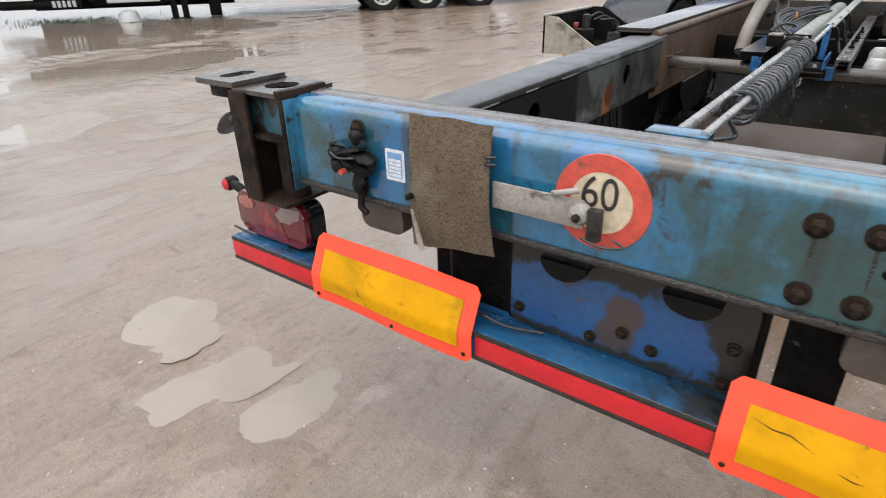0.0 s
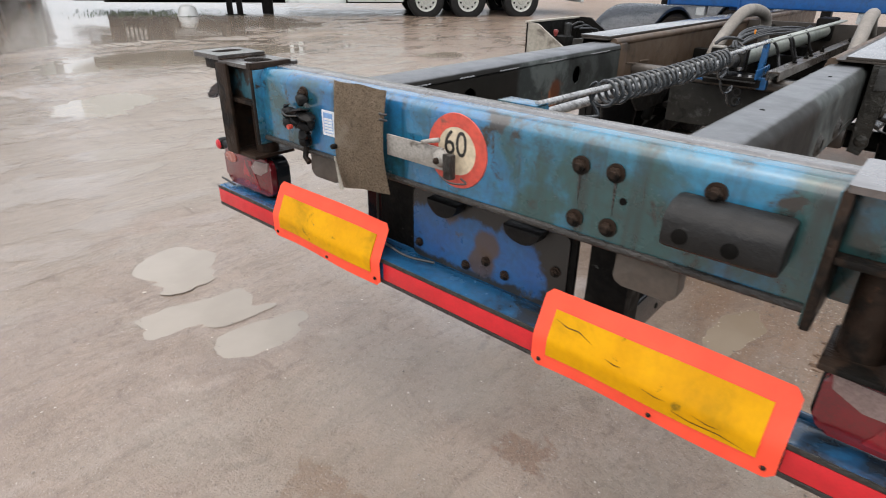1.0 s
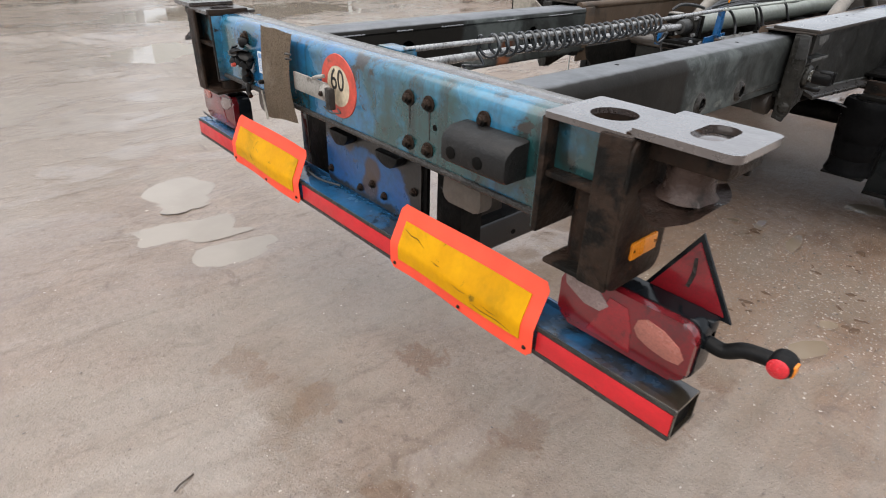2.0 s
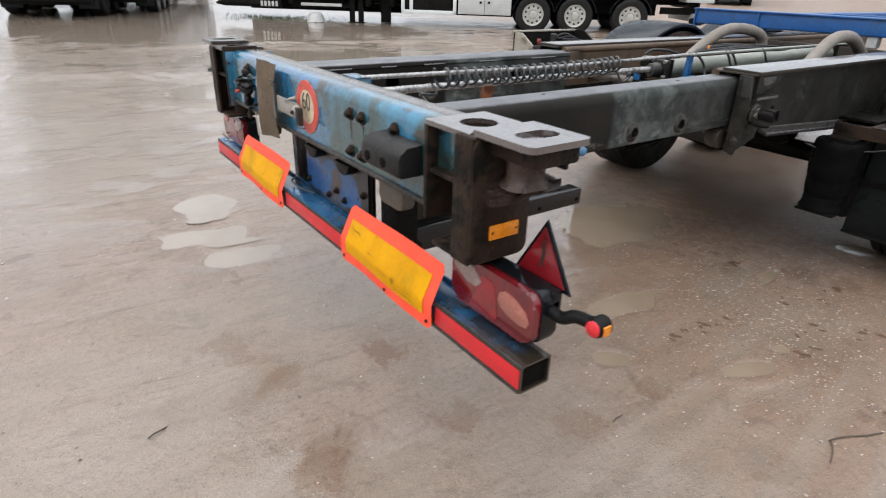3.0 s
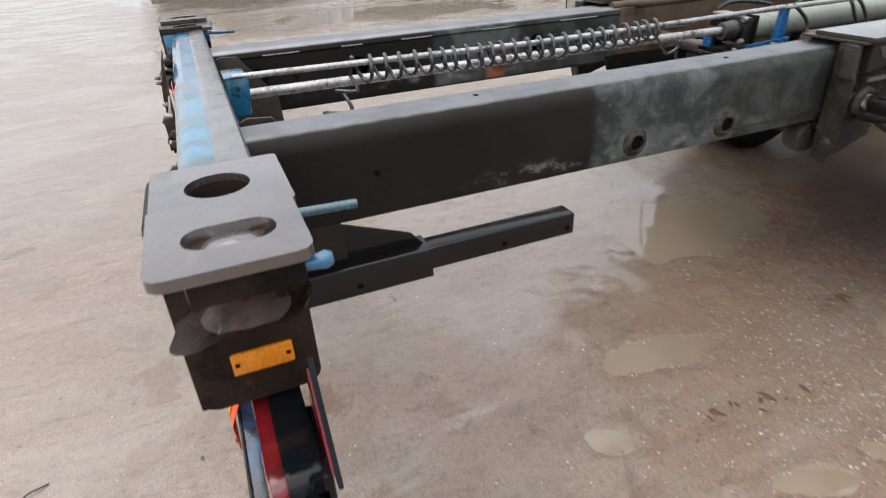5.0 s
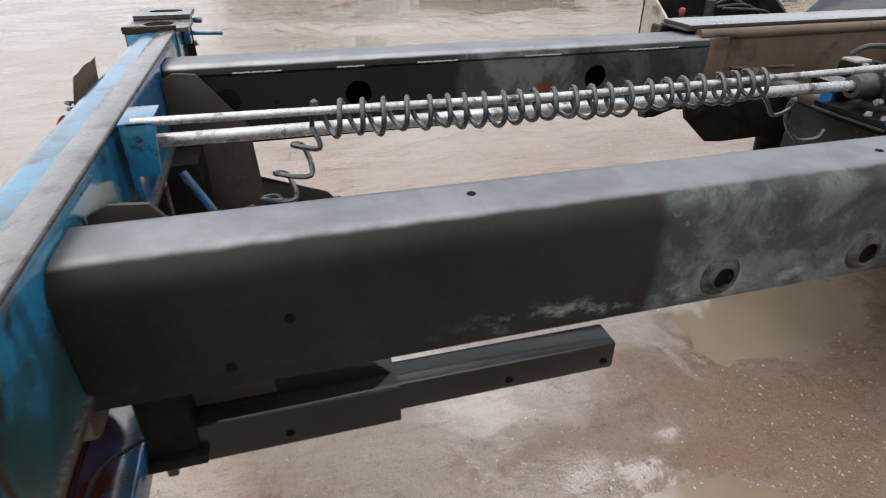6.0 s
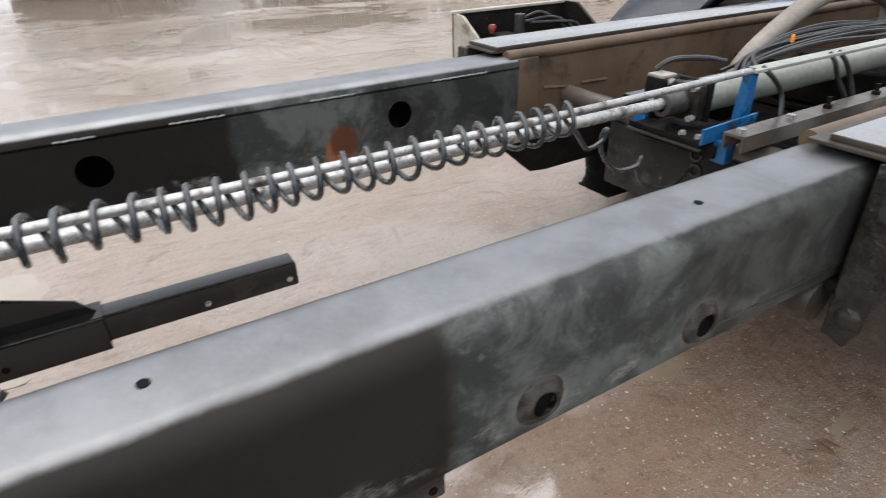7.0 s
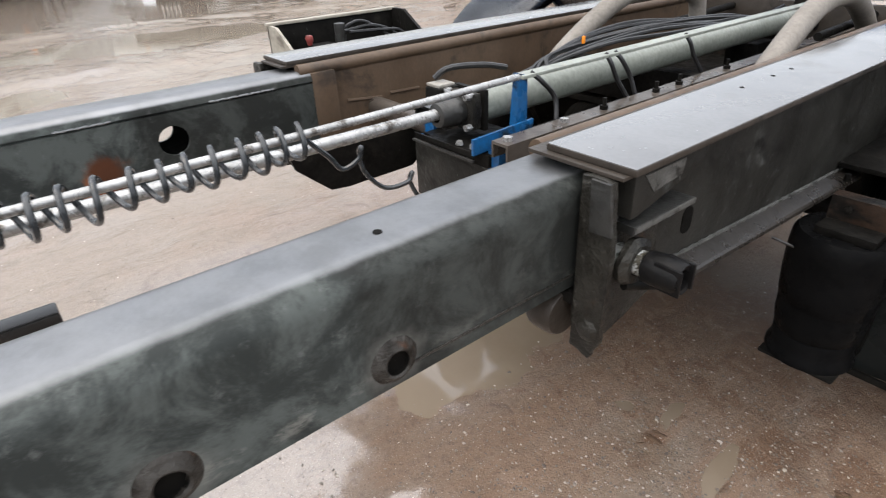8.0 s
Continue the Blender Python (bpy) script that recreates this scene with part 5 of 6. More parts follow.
        ends.append([bm.verts.new((s * a, y, z + b)) for a, b in ((0.652, 0.006), (0.658, 0.006), (0.694, -0.008), (0.699, -0.013), (0.700, -0.022), (0.696, -0.026), (0.688, -0.022), (0.652, -0.008))])
    for k in range(8):
        bm.faces.new((ends[0][k], ends[0][(k + 1) % 8], ends[1][(k + 1) % 8], ends[1][k]))
    bm.faces.new(ends[0])
    bm.faces.new(ends[1][::-1])
    part("bottom_flange", bm, FLANGE, rail, "wet brown-grey sloping lower flange", False)
    n = 180
    part("weld_line", tube([(s * 0.655, 2.03 + 2.17 * k / n, low(2.03 + 2.17 * k / n) + 0.008 + 0.0010 * math.sin(k * 1.9)) for k in range(n + 1)], 0.004, 6, radii=[0.0038 + 0.0016 * ((k * 7) % 3) / 2 for k in range(n + 1)]), PALESCUFF, rail)
    bm = prism([(1.798, 0.826), (1.806, 0.814), (1.835, 0.812), (1.99, 0.858), (2.00, 0.90), (1.985, 1.02), (1.95, 1.158), (1.798, 1.158)], "x", *span(0.640, 0.662))
    bmesh.ops.triangulate(bm, faces=bm.faces[:])
    bmesh.ops.subdivide_edges(bm, edges=bm.edges[:], cuts=6)
    collar = part("end_collar", dented(dented(bm, 0.0025, 20), 0.001, 80), CRUST, rail, "thick dark crusted steel end plate")
    outline = [(0.632, 0.815), (0.676, 0.806), (0.696, 0.850), (0.700, 1.060), (0.692, 1.158), (0.632, 1.158)]
    bm = prism([(s * a, b) for a, b in outline], "y", 1.789, 1.803, None, 0.003)
    bmesh.ops.triangulate(bm, faces=bm.faces[:])
    bmesh.ops.subdivide_edges(bm, edges=[e for e in bm.edges if e.calc_length() > 0.04], cuts=8, use_grid_fill=True)
    part("front_plate", dented(dented(bm, 0.0030, 22), 0.0018, 75), CRUST, collar, "crusted end plate")
    part("collar_edge", slab(0.450, 0.665, 1.790, 1.835, 0.900, 0.924, 0.003), DARK, collar)
    part("stop_lug", dented(slab(0.454, 0.478, 1.870, 1.955, 0.930, 1.143, 0.011), 0.002, 12), BROWN, rail)
    if s > 0:
        wedge = part("wedge_box", dented(prism([(1.845, 1.160), (2.06, 1.160), (2.055, 1.120), (1.860, 1.078), (1.845, 1.078)], "x", 0.655, 0.694, None, 0.003), 0.001, 40), MAINSIDE, rail)
        part("pale_front", dented(prism([(0.652, 1.157), (0.690, 1.157), (0.700, 1.068), (0.656, 1.064)], "y", 1.784, 1.792, None, 0.002), 0.0012, 60), SCUFF, wedge, "pale worn front face")
        part("scuffed_face", dented(prism([(1.870, 1.150), (1.990, 1.150), (1.985, 1.122), (1.900, 1.112)], "x", 0.6935, 0.6955), 0.0006, 60), PALESCUFF, wedge, "scuffed bare metal")
        lip = prism([(1.846, 1.050), (1.846, 1.066), (2.030, 1.064), (2.040, 1.060), (2.036, 1.052)], "x", 0.655, 0.702, None, 0.002)
        part("wedge_lip", lip, SCUFF, wedge)
        part("lip_edge", box((0.7015, 1.850, 1.052), (0.7035, 2.034, 1.064), 0.0008), PALESCUFF, wedge)
        pin = part("lock_pin", dented(tube([(0.66, 1.865, 0.992), (0.70, 1.865, 0.994), (0.735, 1.865, 0.998)], 0.023, 20), 0.0015, 60), WORNSILVER, rail, "locking pin with worn silver paint")
        fork = lathe([(0.022, 0.722), (0.0285, 0.726), (0.030, 0.745), (0.0295, 0.786), (0.026, 0.792), (0.019, 0.790), (0.018, 0.760), (0.0001, 0.758)], "x", (0, 1.865, 0.997), 28)
        part("pin_socket", dented(fork, 0.0018, 45), RUBBER, pin, "dark dented socket end")
        for y in (1.842, 1.882):
            part("socket_ear", box((0.748, y, 0.974), (0.798, y + 0.006, 1.022), 0.002), RUBBER, pin)
        part("pin_ring", dented(lathe([(0.020, 0.0), (0.044, 0.0), (0.046, 0.012), (0.034, 0.022), (0.020, 0.020)], "x", (0.690, 1.862, 0.993), 26), 0.004, 30), CRUST, pin)
        part("pin_lever", tube([(0.70, 1.840, 0.955), (0.72, 1.91, 0.935), (0.73, 1.955, 0.930)], 0.009, 10), DARK, pin)
        part("side_slot", prism(rounded(2.097, 0.940, 2.135, 1.000, 0.017, 4), "x", 0.651, 0.6535), HOLLOW, rail)
        part("round_boss", dented(lathe([(0.0001, -0.009), (0.014, -0.008), (0.020, -0.004), (0.026, 0.002)], "y", (0.668, 1.789, 0.866), 20), 0.002, 60), CRUST, rail)
        part("pivot_roller", lathe([(0.0001, -0.03), (0.045, -0.03), (0.050, -0.02), (0.050, 0.02), (0.045, 0.03), (0.0001, 0.03)], "x", (0.58, 1.80, 0.868), 24), DARKBROWN, rail)
        for y in (2.38, 2.525, 2.62):
            part("plate_hole", lathe([(0.0001, 0.0010), (0.005, 0.0010), (0.005, -0.002)], "z", (0.588, y, 1.1792), 12), HOLLOW, rail)
        for y in (2.9,):
            part("flange_bolt", tube([(0.700, y, low(y)), (0.700, y, low(y) + 0.022)], 0.008, 8), DARK, rail)
    else:
        part("weld_mark", tube([(-0.472, 1.993, 1.034), (-0.471, 2.123, 1.021)], 0.005, 6), BROWN, rail)
        part("weld_mark", tube([(-0.472, 2.158, 1.028), (-0.471, 2.278, 1.024)], 0.005, 6), BROWN, rail)
    return rail


main_rail(1)
main_rail(-1)
part("cross_tube", tube([(-0.475, 2.10, 0.996), (0.475, 2.10, 0.990)], 0.031, 18), WETBROWN, trailer, "wet brown round cross tube")
mount = part("mount_plate", box((-0.25, 2.09, 0.752), (0.474, 2.15, 0.962), 0.004), MAINSIDE, trailer, "black steel mounting plate with two holes")
for x, z in ((0.083, 0.945), (0.088, 0.900)):
    part("hole_ring", lathe([(0.013, 2.089), (0.014, 2.083), (0.020, 2.083), (0.022, 2.090)], "y", (x, 0, z), 20), SCUFF, mount)
part("side_tongue", prism([(1.68, 0.985), (1.70, 0.925), (1.80, 0.838), (1.86, 0.832), (2.10, 0.835), (2.16, 0.88), (2.16, 0.985)], "x", -0.30, -0.285, None, 0.002), DARK, trailer)
part("under_tray", box((-0.30, 2.16, 0.80), (0.46, 3.0, 0.83), 0.004), DARK, trailer)

# added dark floor that covers bright ground between the rails
part("dark_floor_fill", box((-0.46, 3.0, 0.86), (0.46, 4.24, 0.885), 0.004), DARK, trailer)
for x, y in ((-0.30, 3.35), (0.20, 3.50), (-0.05, 3.80), (0.33, 3.95)):
    part("valve_body", dented(box((x - 0.07, y - 0.08, 0.885), (x + 0.07, y + 0.08, 1.02), 0.015), 0.006, 12), DARK, trailer)

# ---------------------------------------------------------------- hydraulic cylinder and its bracket
cyl = part("hydraulic_cylinder", tube([(0.060, 2.06, 1.120), (0.060, 4.1, 1.125)], 0.046, 24), CYL, trailer, "pale green-grey hydraulic cylinder")
cyl.matrix_basis = pose(-0.010, 0, -0.020)
part("cross_plate", box((-0.47, 4.06, 0.88), (0.60, 4.10, 1.155), 0.004), DARKBROWN, trailer, "dark brown cross plate")
for x in (-0.30, 0.30, 0.42):
    part("cross_pipe", tube([(x, 3.55, 1.10), (x + 0.01, 4.06, 1.12)], 0.016, 10), DARK, trailer)
part("clevis", dented(box((0.0, 4.04, 1.06), (0.12, 4.24, 1.215), 0.02), 0.004, 20), DARK, cyl)
part("gland", lathe([(0.017, 1.945), (0.030, 1.948), (0.034, 1.960), (0.034, 1.990), (0.037, 1.994), (0.037, 2.005), (0.033, 2.008), (0.033, 2.022), (0.048, 2.024), (0.050, 2.06), (0.0001, 2.065)], "y", (0.060, 0, 1.119), 24), SCUFF, cyl)
part("end_block", dented(box((0.008, 2.022, 1.074), (0.112, 2.052, 1.166), 0.006), 0.002, 40), CRUST, cyl)
part("block_plate", dented(box((0.002, 2.056, 1.068), (0.118, 2.072, 1.172), 0.004), 0.002, 40), DARK, cyl)
for dx in (-0.042, 0.042):
    for dz in (-0.038, 0.040):
        part("tie_nut", tube([(0.06 + dx, 2.005, 1.121 + dz), (0.06 + dx, 2.03, 1.121 + dz)], 0.009, 8), CHROME, cyl)
part("cover_bar", box((0.140, 2.12, 1.178), (0.180, 4.05, 1.187), 0.002), CYL, trailer, "pale flat cover strip along the cylinder")
part("valve_block", dented(box((-0.050, 1.99, 1.105), (0.012, 2.07, 1.150), 0.006), 0.002, 30), DARK, trailer)
part("block_cap", dented(box((-0.048, 1.995, 1.150), (0.004, 2.05, 1.158), 0.003), 0.001, 40), GREYSTRIP, trailer)
part("block_cable", tube(bend([(-0.045, 2.02, 1.165), (-0.02, 2.05, 1.190), (0.0, 2.15, 1.185), (0.02, 2.22, 1.17)]), 0.008, 8), CABLE, trailer)
clamp = part("blue_clamp", prism([(2.106, 1.048), (2.150, 1.048), (2.146, 1.185), (2.118, 1.192)], "x", 0.146, 0.170, None, 0.003), BRIGHT_BLUE, trailer, "bright blue clamp bracket round the cylinder")
part("clamp_tray", prism([(1.946, 1.030), (2.150, 1.040), (2.150, 1.078), (1.946, 1.070)], "x", 0.182, 0.190, None, 0.001), BRIGHT_BLUE, clamp, "blue tray side")
part("tray_front", dented(box((-0.050, 1.948, 1.020), (0.184, 1.954, 1.036), 0.002), 0.001, 50), DARK, clamp, "grimy tray front")
part("front_lip", box((-0.050, 1.940, 1.014), (0.190, 1.948, 1.020), 0.001), SCUFF, clamp)
part("tray_floor", box((-0.010, 1.954, 1.024), (0.182, 2.150, 1.031), 0.002), DARK, clamp)
part("clamp_tab", box((-0.100, 2.020, 1.000), (-0.058, 2.038, 1.056), 0.003), BRIGHT_BLUE, clamp)
part("tab_foot", box((-0.095, 1.995, 0.996), (-0.045, 2.025, 1.008), 0.002), BRIGHT_BLUE, clamp)
part("clamp_link", prism([(1.985, 0.990), (2.040, 0.990), (2.040, 1.024), (1.985, 1.024)], "x", -0.060, 0.200, None, 0.003), DARK, clamp, "dark cross channel")
part("clamp_foot", box((0.186, 1.995, 0.980), (0.226, 2.030, 1.034), 0.003), BRIGHT_BLUE, clamp)
for x, y in ((0.155, 1.975), (0.110, 1.970)):
    part("tray_bolt", lathe([(0.0001, 1.046), (0.008, 1.044), (0.010, 1.034)], "z", (x, y, 0), 10), CHROME, clamp)
channel = [(0.0, 0.040), (0.054, 0.040), (0.054, 0.0), (0.048, 0.0), (0.048, 0.033), (0.006, 0.033), (0.006, 0.0), (0.0, 0.0)]
angle = part("angle_bar", prism([(0.222 + a, 1.030 + b) for a, b in channel], "y", 1.974, 4.1), WETBROWN, trailer, "brown steel channel bar with upright bolts")
for y in (2.00, 2.20, 2.36, 2.60, 2.72, 3.0):
    st = part("stud", tube([(0.249, y, 1.066), (0.249, y, 1.100 if y > 2.1 and y != 2.20 else 1.078)], 0.006, 8), DARK, angle)
    part("nut", prism([(0.249 + 0.012 * math.cos(math.pi * k / 3), y + 0.012 * math.sin(math.pi * k / 3)) for k in range(6)], "z", 1.070, 1.080), CHROME if y < 2.3 else DARK, st)
left_bar = part("angle_bar", prism([(-0.155 + 1.95 * a, 1.035 + b) for a, b in channel], "y", 2.03, 4.1), WETSTEEL, trailer, "dark steel channel bar beside the cylinder")
# near-black sheet across the open channel, its inner shade as colour
part("open_end_shade", box((-0.148, 2.036, 1.037), (-0.058, 2.040, 1.066), 0.001), HOLLOW, left_bar)
random.seed(4)
for k in range(9):
    x0 = -0.09 + 0.012 * k
    zz = 1.125 + 0.018 * random.random()
    part("cable", tube(bend([(x0 + random.uniform(-.02, .02), 2.35 + 0.1 * random.random(), zz - 0.03)] +
                            [(x0 - 0.06 * math.sin(j * 0.9 + k * 0.2) + random.uniform(-.012, .012), 2.5 + 0.25 * j, zz + 0.035 * math.sin(j * 0.7) + random.uniform(-.008, .008)) for j in range(6)] + [(x0 + 0.05, 4.0, zz)]), 0.0065, 6), CABLE, trailer)
for y, dx in ((2.16, 0.02), (2.46, 0.0), (2.50, 0.01), (2.86, 0.0)):
    part("strap_cable", tube(bend([(0.165, y, 1.188), (0.186, y + dx, 1.165), (0.196, y + 2 * dx + 0.02, 1.12), (0.215, y + 0.05, 1.066)]), 0.0065, 8), CABLE, trailer)
part("orange_tie", box((-0.033, 2.60, 1.172), (-0.024, 2.610, 1.196), 0.003), AMBER, trailer, "small orange cable tie")
for y in (2.35, 2.75, 3.1):
    part("grey_canister", lathe([(0.0001, 1.03), (0.03, 1.03), (0.045, 1.01), (0.05, 0.93), (0.0001, 0.93)], "z", (0.36, y, 0), 18), PALEGREY, trailer, "pale grey valve canister")

# grey hoses arching out of the frame
for x0, x1, y0, y1, top in ((0.42, 0.36, 2.86, 3.84, 1.285), (-0.27, -0.24, 2.80, 3.66, 1.285)):
    part("arched_hose", tube(bend([(x0, y0 - 0.10, 0.98), (x0, y0, 1.09), ((x0 * 3 + x1) / 4, y0 + 0.30, top - 0.045), ((x0 + x1) / 2, y0 + 0.56, top - 0.025), (x1, y0 + 0.80, top - 0.075), (x1, y1, 1.10), (x1, y1 + 0.05, 0.98)], 6), 0.036, 16), HOSE, trailer, "dusty grey rubber hose arching over the frame")

# control box beside the far rail
cb = part("control_box", prism([(-1.16, 1.0), (-0.78, 1.0), (-1.085, 1.190), (-1.16, 1.195)], "y", 2.055, 2.067), PALEBOX, trailer, "pale open control box with valves and cables")
part("box_floor", box((-1.16, 2.07, 1.00), (-0.74, 2.66, 1.012), 0.002), DARK, cb)
part("box_back", box((-1.165, 2.055, 1.00), (-1.150, 2.66, 1.195), 0.003), DARK, cb)
part("box_rim", box((-1.172, 2.050, 1.192), (-1.140, 2.66, 1.203), 0.002), PALEBOX, cb)
part("box_end", prism([(-1.16, 1.0), (-0.74, 1.0), (-1.06, 1.20), (-1.16, 1.20)], "y", 2.645, 2.66), DARK, cb)
part("valve", box((-1.05, 2.16, 1.01), (-0.95, 2.26, 1.12), 0.01), DARK, cb)
part("red_knob", lathe([(0.0001, 1.158), (0.012, 1.156), (0.016, 1.145), (0.012, 1.132), (0.008, 1.12)], "z", (-1.02, 2.16, 0), 18), REDKNOB, cb, "red valve knob")
part("grey_valve", lathe([(0.0001, 1.19), (0.022, 1.185), (0.022, 1.10)], "z", (-1.02, 2.30, 0), 16), SCUFF, cb)
for k in range(0, 6, 2):
    part("box_cable", tube(bend([(-1.02 + 0.02 * k, 2.30, 1.16), (-0.98 + 0.01 * k, 2.38 + 0.02 * k, 1.19 - 0.01 * k), (-0.95, 2.48 + 0.02 * k, 1.13), (-0.90, 2.58, 1.05)]), 0.006, 6), CABLE, cb)


# ---------------------------------------------------------------- wheels, mudguards, suspension
HUBY, RAD = 3.54, 0.50


def wheel(parent, rim_mat, m=None, name="wheel"):
    """Tyre with grooves, dished rim, hub and nuts; outer face to +x."""
    prof = [(0.292, -0.17), (0.30, -0.185), (0.40, -0.195), (0.475, -0.185), (0.496, -0.165)]
    for g in (-0.11, -0.055, 0.0, 0.055, 0.11):
        prof += [(0.500, g - 0.02), (0.500, g - 0.005), (0.488, g - 0.004), (0.488, g + 0.004), (0.500, g + 0.005), (0.500, g + 0.02)]
    prof += [(0.496, 0.165), (0.475, 0.185), (0.40, 0.195), (0.30, 0.185), (0.292, 0.17)]
    tyre = part("tyre", lathe(prof, "x", seg=56), TYRE, None, "worn wet black tyre")
    rim = part("rim", lathe([(0.292, -0.17), (0.262, -0.12), (0.262, 0.02), (0.275, 0.12), (0.290, 0.165), (0.298, 0.180), (0.290, 0.186), (0.274, 0.168), (0.264, 0.150), (0.253, 0.145), (0.253, 0.120)], "x", seg=48), rim_mat, None, "dirty steel wheel rim")
    disc = bmesh.new()
    for k in range(10):
        a = 2 * math.pi * (k + 0.5) / 10
        arc = [a - math.pi / 10 + math.pi / 30 * q for q in range(7)]
        sector = [(0.252 * math.cos(q), 0.252 * math.sin(q)) for q in arc] + [(0.172 * math.cos(q), 0.172 * math.sin(q)) for q in arc[::-1]]
        holed(sector, circle(0.214 * math.cos(a), 0.214 * math.sin(a), 0.029, 14), "x", 0.133, 0.146, disc)
    lathe([(0.174, 0.130), (0.172, 0.152), (0.135, 0.154), (0.128, 0.140), (0.106, 0.140), (0.100, 0.172), (0.062, 0.182), (0.0001, 0.184)], "x", seg=36, bm=disc)
    part("disc", disc, rim_mat, rim)
    # near-black backing that gives the hand holes their shade
    part("hole_shade_disc", lathe([(0.255, -0.10), (0.255, 0.02), (0.15, 0.03), (0.0001, 0.03)], "x", seg=28), HOLLOW, rim)
    nut = None
    for k in range(10):
        a = 2 * math.pi * k / 10
        at = pose(0.160, 0.153 * math.cos(a), 0.153 * math.sin(a))
        if nut is None:
            nut = part("nut", prism([(0.015 * math.cos(math.pi * q / 3), 0.015 * math.sin(math.pi * q / 3)) for q in range(6)], "x", -0.012, 0.014), rim_mat, rim)
            nut.matrix_basis = at
        else:
            again(nut, at, rim)
    w = new(name)
    w.parent = parent
    tyre.parent = rim.parent = w
    return w


w0 = wheel(trailer, RIMDARK)
w0.matrix_basis = pose(1.110, HUBY, RAD + slope(1.11, HUBY))
w0["label"] = "trailer wheel with dark dirty rim"


def copy_under(ob, m, parent):
    c = copy_thing(ob, m)
    c.parent = parent
    return c


copy_under(w0, pose(1.110, HUBY + 1.33, RAD + slope(1.11, HUBY + 1.33)), trailer)
copy_under(w0, pose(1.110, HUBY + 2.66, RAD + slope(1.11, HUBY + 2.66)), trailer)
for y in (HUBY, HUBY + 1.33, HUBY + 2.66):
    copy_under(w0, pose(-1.110, y, RAD + slope(-1.11, y), 0, 0, 180), trailer)
    part("axle", tube([(-0.95, y, RAD), (0.95, y, RAD)], 0.065, 18), DARK, trailer, "black round axle")


def mudguard(s, yc):
    """Half-round black guard with a pale rolled edge."""
    r0, zc = 0.675, 0.58
    bm = bmesh.new()
    xs = [s * v for v in (0.862, 0.862, 0.866, 0.876, 0.97, 1.09, 1.22, 1.310, 1.335, 1.342, 1.340)]
    dr = [-0.06, -0.03, -0.010, -0.002, 0.0, 0.003, 0.0, -0.008, -0.022, -0.045, -0.06]
    rows = []
    for k in range(29):
        a = radians(163 - 161 * k / 28)
        rows.append([bm.verts.new((x, yc + (r0 + d) * math.cos(a), zc + (r0 + d) * math.sin(a))) for x, d in zip(xs, dr)])
    for p, q in zip(rows, rows[1:]):
        for i in range(len(xs) - 1):
            bm.faces.new((p[i], p[i + 1], q[i + 1], q[i]))
    bmesh.ops.solidify(bm, geom=bm.faces[:], thickness=0.005)
    g = part("mudguard", bm, GUARD, trailer, "wet black half-round plastic mudguard")
    edge = [(s * 1.344, yc + (r0 - 0.058) * math.cos(radians(a)), zc + (r0 - 0.058) * math.sin(radians(a))) for a in range(6, 187, 6)]
    part("edge_trim", tube(edge, 0.006, 8), WHITETRIM, g, "pale worn edge trim")
    return g


for y in (HUBY + 0.06, HUBY + 1.37, HUBY + 2.68):
    mudguard(1, y)
    mudguard(-1, y)
WORN = surface("worn_grey_mark", (0.060, 0.064, 0.060), (0.085, 0.088, 0.083), 14, (0.4, 0.5), 0, 0.1, 60, [((0.024, 0.027, 0.027), 20.0, 0.5, 0.62)], None, 0.0, 0.3, 0.25)


def mud_flap():
    """Two-piece rubber flap behind the wheel: upper sheet, clamping bar, slightly bowed lower sheet with a hem."""
    def sheet(z0, z1, xa0, xb0, xa1, xb1, y0, bow):
        bm = bmesh.new()
        rows = []
        for j in range(9):
            f = j / 8
            z, xa, xb = z0 + (z1 - z0) * f, xa0 + (xa1 - xa0) * f, xb0 + (xb1 - xb0) * f
            rows.append([bm.verts.new((xa + (xb - xa) * i / 10, y0 + bow * math.sin(math.pi * f) + 0.010 * math.sin(i * 0.55) - 0.012 * (1 - f) * (i / 10), z + 0.006 * math.sin(i * 0.8) * (1 - f))) for i in range(11)])
        for p, q in zip(rows, rows[1:]):
            for i in range(10):
                bm.faces.new((p[i], p[i + 1], q[i + 1], q[i]))
        bmesh.ops.solidify(bm, geom=bm.faces[:], thickness=0.009)
        return bm

    flap = part("mud_flap", sheet(0.240, 0.545, 0.858, 1.352, 0.872, 1.338, 2.925, -0.012), FLAPMAT, trailer, "black mud flap with a pale worn mark")
    part("upper_flap", sheet(0.540, 0.860, 0.872, 1.338, 0.880, 1.325, 2.932, 0.004), FLAPMAT, flap)
    part("flap_bar", box((0.866, 2.905, 0.530), (1.342, 2.920, 0.556), 0.003), DARK, flap, "black clamping bar")
    part("flap_hem", box((0.860, 2.897, 0.238), (1.350, 2.912, 0.258), 0.004), DARK, flap)
    for x in (0.93, 1.28):
        part("bar_bolt", lathe([(0.0001, -0.010), (0.009, -0.009), (0.011, 0.0)], "y", (x, 2.905, 0.543), 10), DARK, flap)
    mark = [(1.065, 0.384), (1.122, 0.386), (1.135, 0.360), (1.192, 0.363), (1.197, 0.450), (1.208, 0.526), (1.143, 0.526), (1.150, 0.442), (1.103, 0.440), (1.093, 0.526), (1.005, 0.526), (1.040, 0.490), (1.066, 0.456)]
    part("worn_mark", dented(prism(mark, "y", 2.893, 2.9015), 0.003, 30), WORN, flap, "pale worn mark")
    return flap


mud_flap()
